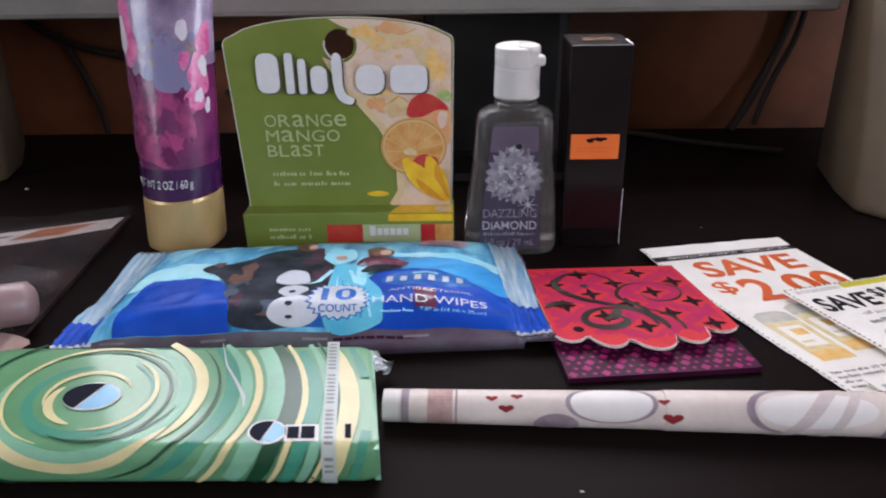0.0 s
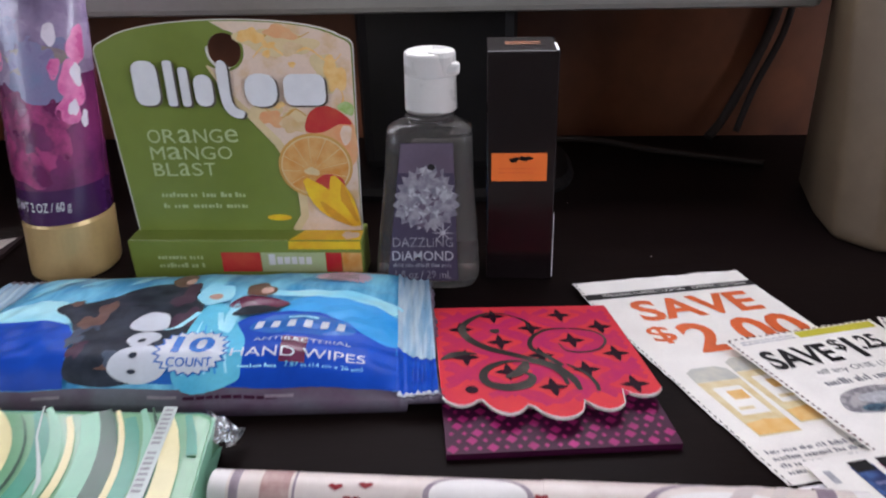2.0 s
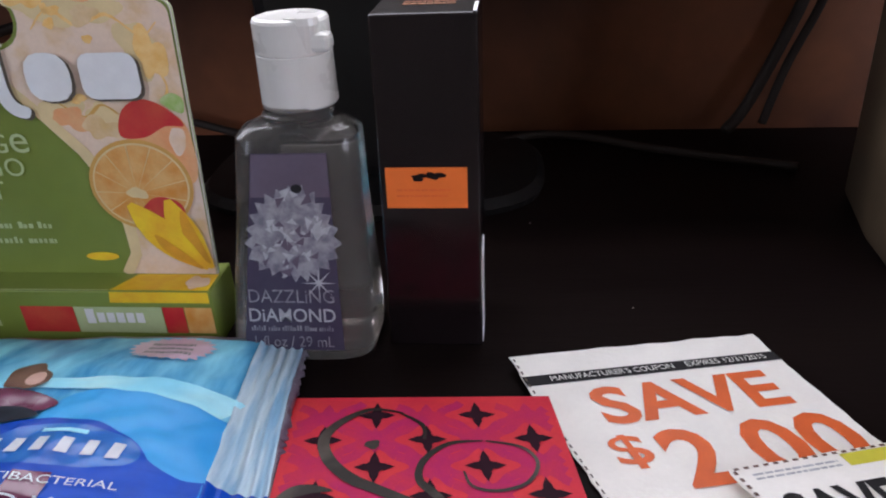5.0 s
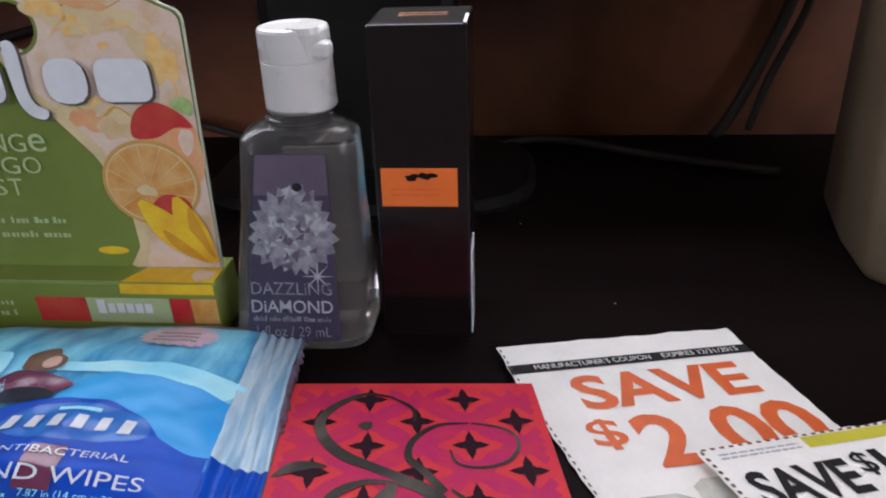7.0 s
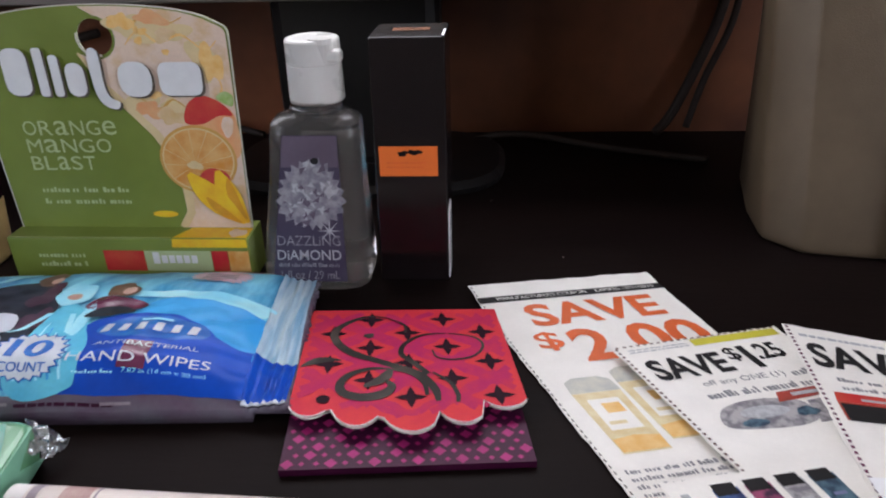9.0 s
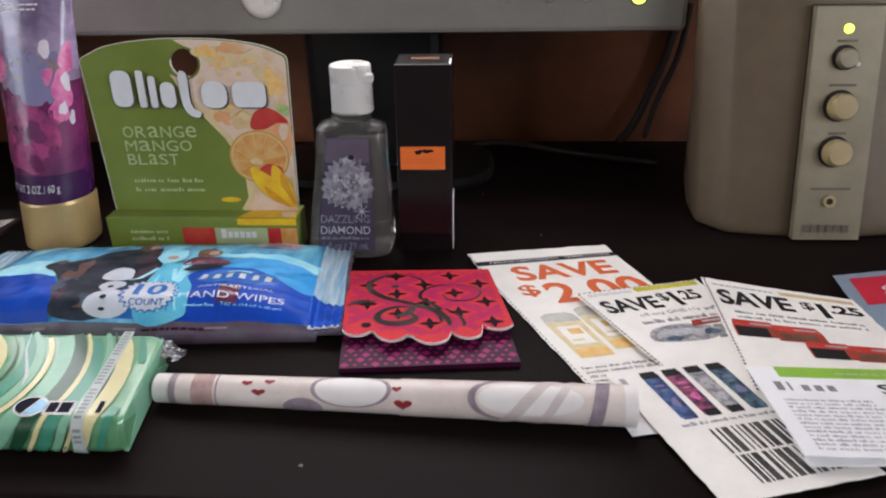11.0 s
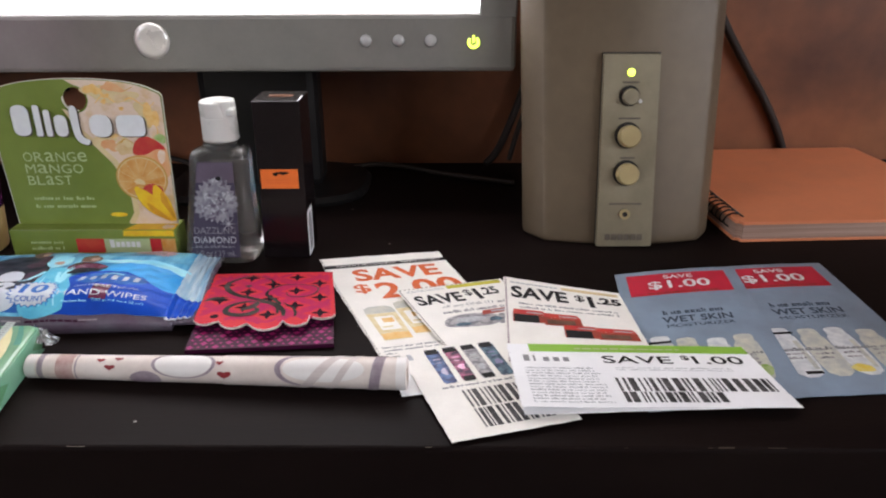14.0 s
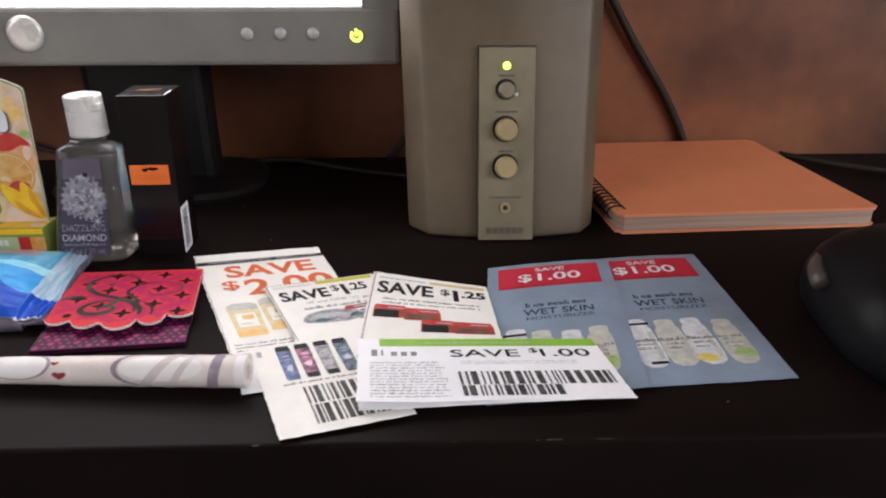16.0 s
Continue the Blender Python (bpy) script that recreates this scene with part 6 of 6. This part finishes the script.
def cprint(name, polys, surf, material, page, lift=0.00012, label=""):
    return lay(name, flat(polys), surf, material, page, lift, 0.12, label)


def cprint_each(name, polys, surf, material, page, lift=0.00012, label=""):
    for poly in polys:
        cprint(name, [poly], surf, material, page, lift, label)


def ctext(text, box4, surf, material, page, weight=0.0, lift=0.0002):
    lay("print_text", lettering(text, *box4, weight), surf, material, page, lift)


def dashes(u0, v0, u1, v1, n, w, h=0.5):
    out = []
    for k in range(n):
        t0, t1 = k / n, (k + h) / n
        a, b = (u0 + (u1 - u0) * t0, v0 + (v1 - v0) * t0), (u0 + (u1 - u0) * t1, v0 + (v1 - v0) * t1)
        out += ribbon([a, b], [w, w])
    return out


# two dollars off, orange lettering
surf, page = coupon("white newsprint coupon with orange lettering, one corner curled up", (0.2455, 0.350, 0.0008), (0.3075, 0.364, 0.0008), (0.2665, 0.4595, 0.0008), (0.2025, 0.4462, 0.0008), PAPER,
                    lambda u, v: 0.0027 * max(0.0, (v - 0.55) / 0.45) ** 2.5 * (1 - 0.4 * u), seed=3)
cprint("heading_band", [rect(0.0, 0.895, 1.0, 0.928)], surf, DARK_INK, page)
ctext("MANUFACTURER'S COUPON", (0.10, 0.9035, 0.58, 0.921), surf, PAPER, page, 0.0, 0.0003)
ctext("EXPIRES 12/31/2015", (0.63, 0.9035, 0.95, 0.921), surf, PAPER, page, 0.0, 0.0003)
ctext("SAVE", (0.19, 0.745, 0.88, 0.868), surf, ORANGE_INK, page, 0.028)
ctext("$", (0.13, 0.615, 0.255, 0.715), surf, ORANGE_INK, page, 0.015)
ctext("2.00", (0.29, 0.545, 0.96, 0.715), surf, ORANGE_INK, page, 0.026)
for u, v in ((0.10, 0.17), (0.335, 0.20)):
    cprint("jar_picture", [[(u, v), (u + 0.20, v), (u + 0.21, v + 0.24), (u - 0.01, v + 0.24)]], surf, PHOTO_CREAM, page, 0.00012, "cream and amber jar picture")
    cprint("jar_lid", [[(u - 0.012, v + 0.24), (u + 0.212, v + 0.24), (u + 0.205, v + 0.290), (u + 0.16, v + 0.308), (u + 0.04, v + 0.308), (u - 0.005, v + 0.290)]], surf, PHOTO_PALE, page, 0.00018)
    cprint("jar_glow", [[(u + 0.004, v + 0.005), (u + 0.197, v + 0.005), (u + 0.20, v + 0.052), (u + 0.10, v + 0.062), (u + 0.002, v + 0.052)]], surf, PHOTO_AMBER, page, 0.0002, "amber band")
    cprint("jar_label", [rect(u + 0.03, v + 0.085, u + 0.17, v + 0.21)], surf, PAPER, page, 0.0002, "pale jar label")
    cprint("jar_mark", [rect(u + 0.075, v + 0.150, u + 0.155, v + 0.190)], surf, PHOTO_AMBER, page, 0.00026)
    cprint("jar_mark", [rect(u + 0.045, v + 0.105, u + 0.120, v + 0.118)], surf, PHOTO_CREAM, page, 0.00026)
cprint("small_text", tiny_words(0.05, 0.03, 0.75, 0.13, 4, 44, 8, 0.6, 0.1), surf, GREY_INK, page)
cprint("dashed_border", dashes(0.010, 0.0, 0.010, 1.0, 46, 0.0065), surf, CAPTION, page, 0.0002)

# dollar and a quarter, partly covered
surf, page = coupon("white newsprint coupon with black lettering lying over another", (0.2755, 0.350, 0.0026), (0.327, 0.3625, 0.0026), (0.2985, 0.4225, 0.0040), (0.2468, 0.4095, 0.0036), PAPER, seed=5)
cprint("yellow_strip", [rect(0.45, 0.935, 0.97, 0.985)], surf, YELLOW_INK, page)
cprint_each("heading_bar", fine_print(0.07, 0.94, 0.42, 0.975, 2, 3, 0.45, 0.0), surf, PALE_INK, page)
ctext("SAVE", (0.08, 0.725, 0.515, 0.875), surf, DARK_INK, page, 0.032)
ctext("$", (0.545, 0.785, 0.620, 0.890), surf, DARK_INK, page, 0.01)
ctext("1", (0.640, 0.725, 0.682, 0.890), surf, DARK_INK, page, 0.05)
ctext(".25", (0.700, 0.775, 0.865, 0.890), surf, DARK_INK, page, 0.03)
ctext("off any ONE (1)", (0.26, 0.645, 0.72, 0.690), surf, GREY_INK, page)
cprint("small_text", tiny_words(0.22, 0.575, 0.95, 0.62, 1, 30, 5, 0.9, 0.05), surf, GREY_INK, page)
cprint("small_text", tiny_words(0.76, 0.645, 0.95, 0.69, 1, 8, 6, 0.9, 0.0), surf, GREY_INK, page)
cprint("box_picture", [smooth([(0.15, 0.42), (0.24, 0.38), (0.50, 0.36), (0.64, 0.40), (0.62, 0.50), (0.42, 0.54), (0.22, 0.51)], 4)], surf, PHOTO_GREY, page, 0.00012, "grey foil tray picture")
cprint("box_picture", [[(0.52, 0.50), (0.97, 0.52), (0.97, 0.57), (0.56, 0.56)]], surf, PHOTO_RED, page, 0.0002, "red box picture")
cprint("box_picture", [[(0.60, 0.36), (0.97, 0.36), (0.97, 0.50), (0.66, 0.49)]], surf, PHOTO_GREY, page, 0.00016)
cprint("box_picture", [[(0.68, 0.37), (0.97, 0.38), (0.97, 0.45), (0.74, 0.46)]], surf, PHOTO_RED, page, 0.0002, "red box picture")
cprint("box_label", [oval(0.40, 0.46, 0.13, 0.035, 20), rect(0.62, 0.525, 0.85, 0.545)], surf, PALE_INK, page, 0.0003)
cprint("box_label", [oval(0.30, 0.405, 0.07, 0.022, 16), blob(0.60, 0.43, 0.05, 0.03, 0.3, seed=3)], surf, PHOTO_TEAL, page, 0.0003)
cprint("box_shade", [[(0.70, 0.355), (0.97, 0.355), (0.97, 0.375), (0.70, 0.372)]], surf, PHOTO_AMBER, page, 0.00032)
cprint("dashed_border", dashes(0.016, 0.0, 0.016, 1.0, 34, 0.014), surf, CHAR_BROWN, page, 0.0002)
cprint("dashed_border", dashes(0.02, 0.992, 1.0, 0.992, 24, 0.009), surf, CHAR_BROWN, page, 0.0002)

# tube coupon below
surf, page = coupon("white newsprint coupon with dark tube pictures and barcode", (0.2738, 0.2993, 0.0012), (0.3215, 0.3113, 0.0022), (0.2985, 0.3665, 0.0042), (0.2505, 0.3565, 0.0026), PAPER, seed=7)
for k, m in enumerate((PHOTO_NAVY, PHOTO_PLUM, PHOTO_GREY, PHOTO_TEAL)):
    u = 0.21 + 0.160 * k
    cprint("tube_picture", [[(u, 0.56), (u + 0.110, 0.56), (u + 0.122, 0.93), (u - 0.004, 0.93)]], surf, m, page, 0.00012, "dark tube picture")
    cprint("tube_cap", [rect(u + 0.003, 0.895, u + 0.112, 0.955)], surf, DARK_INK, page, 0.00018)
    cprint("tube_foot", [rect(u + 0.01, 0.545, u + 0.105, 0.60)], surf, (PHOTO_NAVY, DARK_INK, DARK_INK, PHOTO_TEAL)[k], page, 0.00018)
    cprint("tube_mark", [blob(u + 0.06, 0.68 + 0.03 * (k % 2), 0.028, 0.035, 0.35, seed=k), rect(u + 0.03, 0.82, u + 0.09, 0.835), rect(u + 0.035, 0.78, u + 0.085, 0.79)], surf, (LEAF_BLUE, PETAL, PALE_INK, LEAF_BLUE)[k], page, 0.0002)
cprint("small_text", tiny_words(0.17, 0.495, 0.86, 0.525, 1, 46, 5, 0.9, 0.05), surf, GREY_INK, page)
cprint_each("barcode_bar", bars(0.30, 0.275, 0.90, 0.455, 17, 3), surf, BARCODE, page, 0.00012)
cprint_each("barcode_bar", bars(0.30, 0.075, 0.93, 0.260, 17, 6), surf, BARCODE, page)
cprint("corner_mark", [rect(0.05, 0.86, 0.09, 0.93)], surf, PALE_INK, page)

# blue-grey coupons
BLUE_LABEL = "blue-grey glossy coupon with a crimson banner and bottle pictures"


def lotion_coupon(p00, p10, p11, p01, seed):
    surf, page = coupon(BLUE_LABEL, p00, p10, p11, p01, BLUEGREY, lambda u, v: 0.0008 * math.sin(math.pi * u) * v, 0.002, seed)
    banner = cprint("banner", [rect(0.085, 0.775, 0.90, 0.965)], surf, RED_INK, page, 0.00012, "crimson banner")
    ctext("SAVE", (0.38, 0.912, 0.62, 0.945), surf, WHITE_INK, page, 0.02, 0.0003)
    ctext("$1.00", (0.24, 0.815, 0.74, 0.895), surf, WHITE_INK, page, 0.02, 0.0003)
    cprint("small_text", fine_print(0.22, 0.782, 0.78, 0.797, 1, 3, 0.6, 0.0), surf, PHOTO_RED, page, 0.0003)
    cprint("brand_bar", tiny_words(0.28, 0.605, 0.74, 0.645, 1, 22, 4, 0.9, 0.0), surf, BRAND_SLATE, page)
    ctext("WET SKIN", (0.26, 0.540, 0.78, 0.588), surf, BRAND_SLATE, page, 0.02)
    ctext("MOISTURIZER", (0.28, 0.503, 0.78, 0.528), surf, BRAND_SLATE, page)
    rng = random.Random(seed)
    for k, m in enumerate((BOTTLE_WHITE, PHOTO_PALE, BOTTLE_WHITE, PHOTO_PALE)):
        u, v, h = 0.10 + 0.195 * k + rng.uniform(-0.012, 0.012), 0.13 + rng.uniform(-0.01, 0.01), rng.uniform(0.27, 0.31)
        shape = smooth([(u, v), (u + 0.165, v), (u + 0.172, v + h * 0.70), (u + 0.155, v + h * 0.84), (u + 0.145, v + h), (u + 0.03, v + h), (u + 0.02, v + h * 0.84), (u - 0.005, v + h * 0.70)], 3)
        cprint("bottle_picture", [shape], surf, m, page, 0.00012 + 0.00002 * k, "pale bottle picture")
        cprint("bottle_label", tiny_words(u + 0.02, v + h * 0.30, u + 0.15, v + h * 0.58, 3, 9, seed + k, 0.6, 0.2), surf, PHOTO_GREY, page, 0.00024)
        cprint("bottle_shade", [rect(u + 0.128, v + h * 0.08, u + 0.160, v + h * 0.70)], surf, PHOTO_PALE, page, 0.00022)
    cprint("bottle_text", tiny_words(0.12, 0.275, 0.94, 0.30, 1, 34, 6, 0.9, 0.1), surf, GREY_INK, page, 0.00026)
    cprint("fruit_picture", [blob(0.53, 0.15, 0.070, 0.026, 0.2, seed=seed)], surf, PHOTO_YELLOW, page, 0.0003, "yellow fruit picture")
    cprint("fruit_picture", [blob(0.80, 0.17, 0.070, 0.032, 0.2, seed=seed + 1)], surf, PHOTO_GREEN, page, 0.0003, "green fruit picture")
    cprint("bottle_mark", [rect(0.11, 0.395, 0.27, 0.410)], surf, DARK_INK, page, 0.00035)
    cprint("bottle_mark", [rect(0.15, 0.125, 0.26, 0.143)], surf, DARK_INK, page, 0.00035)


lotion_coupon((0.4085, 0.3268, 0.0008), (0.4738, 0.3315, 0.0008), (0.4722, 0.4472, 0.0008), (0.4068, 0.4402, 0.0010), 11)
lotion_coupon((0.3475, 0.3165, 0.0012), (0.4125, 0.3260, 0.0018), (0.4225, 0.4395, 0.0026), (0.3582, 0.4300, 0.0022), 23)

# second dollar and a quarter
surf, page = coupon("white newsprint coupon with black lettering and red boxes", (0.2965, 0.3455, 0.0046), (0.3588, 0.3455, 0.0040), (0.3552, 0.4065, 0.0040), (0.3, 0.4215, 0.0046), PAPER,
                    lambda u, v: 0.0012 * v * (1 - u) ** 2, seed=9)
cprint("yellow_strip", [rect(0.50, 0.915, 0.97, 0.955)], surf, PEACH_BAND, page)
cprint_each("heading_bar", fine_print(0.06, 0.925, 0.46, 0.955, 1, 3, 0.6, 0.0), surf, PALE_INK, page)
ctext("SAVE", (0.06, 0.725, 0.53, 0.885), surf, DARK_INK, page, 0.032)
ctext("$", (0.59, 0.765, 0.67, 0.865), surf, DARK_INK, page, 0.01)
ctext("1", (0.695, 0.70, 0.738, 0.865), surf, DARK_INK, page, 0.05)
ctext(".25", (0.76, 0.765, 0.965, 0.87), surf, DARK_INK, page, 0.035)
cprint("small_text", tiny_words(0.12, 0.600, 0.95, 0.695, 2, 44, 6, 0.5, 0.06), surf, GREY_INK, page)
for u, v, w in ((0.06, 0.430, 0.26), (0.30, 0.410, 0.28), (0.43, 0.275, 0.26), (0.67, 0.265, 0.29)):
    cprint("box_picture", [[(u, v), (u + w, v), (u + w, v + 0.095), (u, v + 0.098)]], surf, PHOTO_RED, page, 0.00014, "red and black box picture")
    cprint("box_top", [[(u, v + 0.098), (u + w, v + 0.095), (u + w - 0.02, v + 0.148), (u + 0.01, v + 0.150)]], surf, FRUIT_RED, page, 0.00016)
    cprint("box_label", [rect(u + w * 0.42, v + 0.110, u + w * 0.9, v + 0.124)], surf, PALE_INK, page, 0.0002)
for u, v in ((0.06, 0.430), (0.43, 0.275)):
    cprint("box_shade", [rect(u + 0.01, v - 0.004, u + 0.20, v + 0.088)], surf, DARK_INK, page, 0.0002)
for u, v in ((0.31, 0.410), (0.68, 0.265)):
    cprint("box_front", [rect(u + 0.01, v + 0.015, u + 0.22, v + 0.070)], surf, CHAR_BROWN, page, 0.0002)
cprint("dashed_border", dashes(0.018, 0.0, 0.018, 1.0, 38, 0.014), surf, CHAR_WINE, page, 0.0002)

# one dollar, on top
surf2, page2 = coupon("white coated coupon lying under a matching one", (0.3005, 0.3115, 0.0040), (0.3985, 0.3165, 0.0040), (0.392, 0.3545, 0.0050), (0.2985, 0.3555, 0.0054), PAPER_COOL, seed=12)
surf, page = coupon("white coated coupon with a lime green heading and barcode", (0.2995, 0.3135, 0.0058), (0.4045, 0.3165, 0.0036), (0.3955, 0.3552, 0.0056), (0.297, 0.3568, 0.0062), PAPER_COOL,
                    lambda u, v: 0.0012 * max(0.0, 0.25 - u) ** 2 * 8 * (1 - v), 0.002, 15)
cprint("lime_heading", [rect(0.09, 0.865, 0.998, 0.998)], surf, LIME_INK, page, 0.00012, "lime green heading strip")
cprint_each("heading_bar", fine_print(0.28, 0.91, 0.72, 0.94, 1, 4, 0.8, 0.0), surf, CARD_LIGHT, page, 0.0002)
cprint_each("brand_bar", [rect(0.055 + 0.040 * k, 0.70, 0.055 + 0.040 * k + (0.008 if k == 1 else 0.024), 0.70 + (0.105 if k in (0, 1) else 0.070)) for k in range(5)], surf, GREY_INK, page)
ctext("SAVE", (0.375, 0.675, 0.655, 0.80), surf, DARK_INK, page, 0.008)
ctext("$", (0.70, 0.735, 0.735, 0.82), surf, DARK_INK, page, 0.01)
ctext("1.00", (0.745, 0.68, 0.945, 0.81), surf, DARK_INK, page, 0.008)
cprint("small_text", tiny_words(0.41, 0.56, 0.90, 0.63, 2, 50, 9, 0.5, 0.1), surf, PALE_INK, page)
cprint("terms_text", tiny_words(0.05, 0.06, 0.355, 0.62, 13, 42, 4, 0.6, 0.12), surf, PALE_INK, page)
cprint_each("barcode_bar", bars(0.385, 0.235, 0.985, 0.44, 28, 3), surf, BARCODE, page, 0.00012)
cprint_each("barcode_bar", bars(0.385, 0.07, 0.755, 0.225, 17, 7), surf, BARCODE, page)

# small white slip under the roll's end
surf, page = coupon("white paper slip half under the coupons by the roll", (0.2545, 0.3265, 0.0010), (0.2685, 0.3295, 0.0010), (0.2615, 0.352, 0.0012), (0.2475, 0.349, 0.0012), PAPER_COOL, seed=18)

# ---- wrapped pack ----
pk = thing("wrapped_cosmetic_pack", (-0.085, 0.42, 0), "clear film pack holding a rose tube on dark card", "cosmetic pack")
on_pack = quad_surf((-0.15, 0.352, 0.0022), (-0.0285, 0.3625, 0.0022), (-0.0335, 0.4895, 0.0022), (-0.15, 0.456, 0.0022))
part("backing_card", sheet(on_pack, 6, 6, 0.0018), BLISTER_CARD, pk)
lay("white_header", flat([[(0.02, 0.76), (0.35, 0.80), (0.70, 0.835), (0.97, 0.885), (0.985, 0.985), (0.6, 0.955), (0.02, 0.95)]]), on_pack, PACK_HEADER, pk, 0.0003, 0.2, "white header strip")
lay("orange_patch", flat([[(0.62, 0.865), (0.80, 0.875), (0.90, 0.955), (0.70, 0.945)]]), on_pack, PACK_ORANGE, pk, 0.0005, 0.2)
lay("dark_streak", flat([[(0.30, 0.885), (0.60, 0.90), (0.62, 0.912), (0.42, 0.905)]]), on_pack, DARK_INK, pk, 0.0005, 0.2)
lay("rose_print", flat([blob(0.35, 0.62, 0.22, 0.10, 0.3, seed=3), blob(0.8, 0.12, 0.2, 0.09, 0.3, seed=4)]), on_pack, ROLL_ROSE, pk, 0.0003, 0.2)
part("rose_tube", lathe((-0.027, 0.394, 0.0105), (-1, -0.32, 0), ((0, 0.002), (0.0008, 0.0055), (0.003, 0.0078), (0.02, 0.008), (0.1, 0.008)), 24), ROSE_TUBE, pk, "dusty rose rounded tube", smooth=True)


def film_bend(u, v):
    return 0.006 + 0.010 * math.sin(math.pi * min(max(u, 0), 1)) * max(0, math.sin(math.pi * v)) ** 0.7 * 0.9 + 0.003 * noise.noise(Vector((u * 5, v * 7, 3)))


on_film = quad_surf((-0.15, 0.352, 0.001), (-0.0275, 0.3615, 0.001), (-0.0325, 0.4905, 0.001), (-0.15, 0.458, 0.001), film_bend)
part("film", sheet(on_film, 30, 30, 0.00015), BLISTER, pk, "creased clear film", smooth=True)
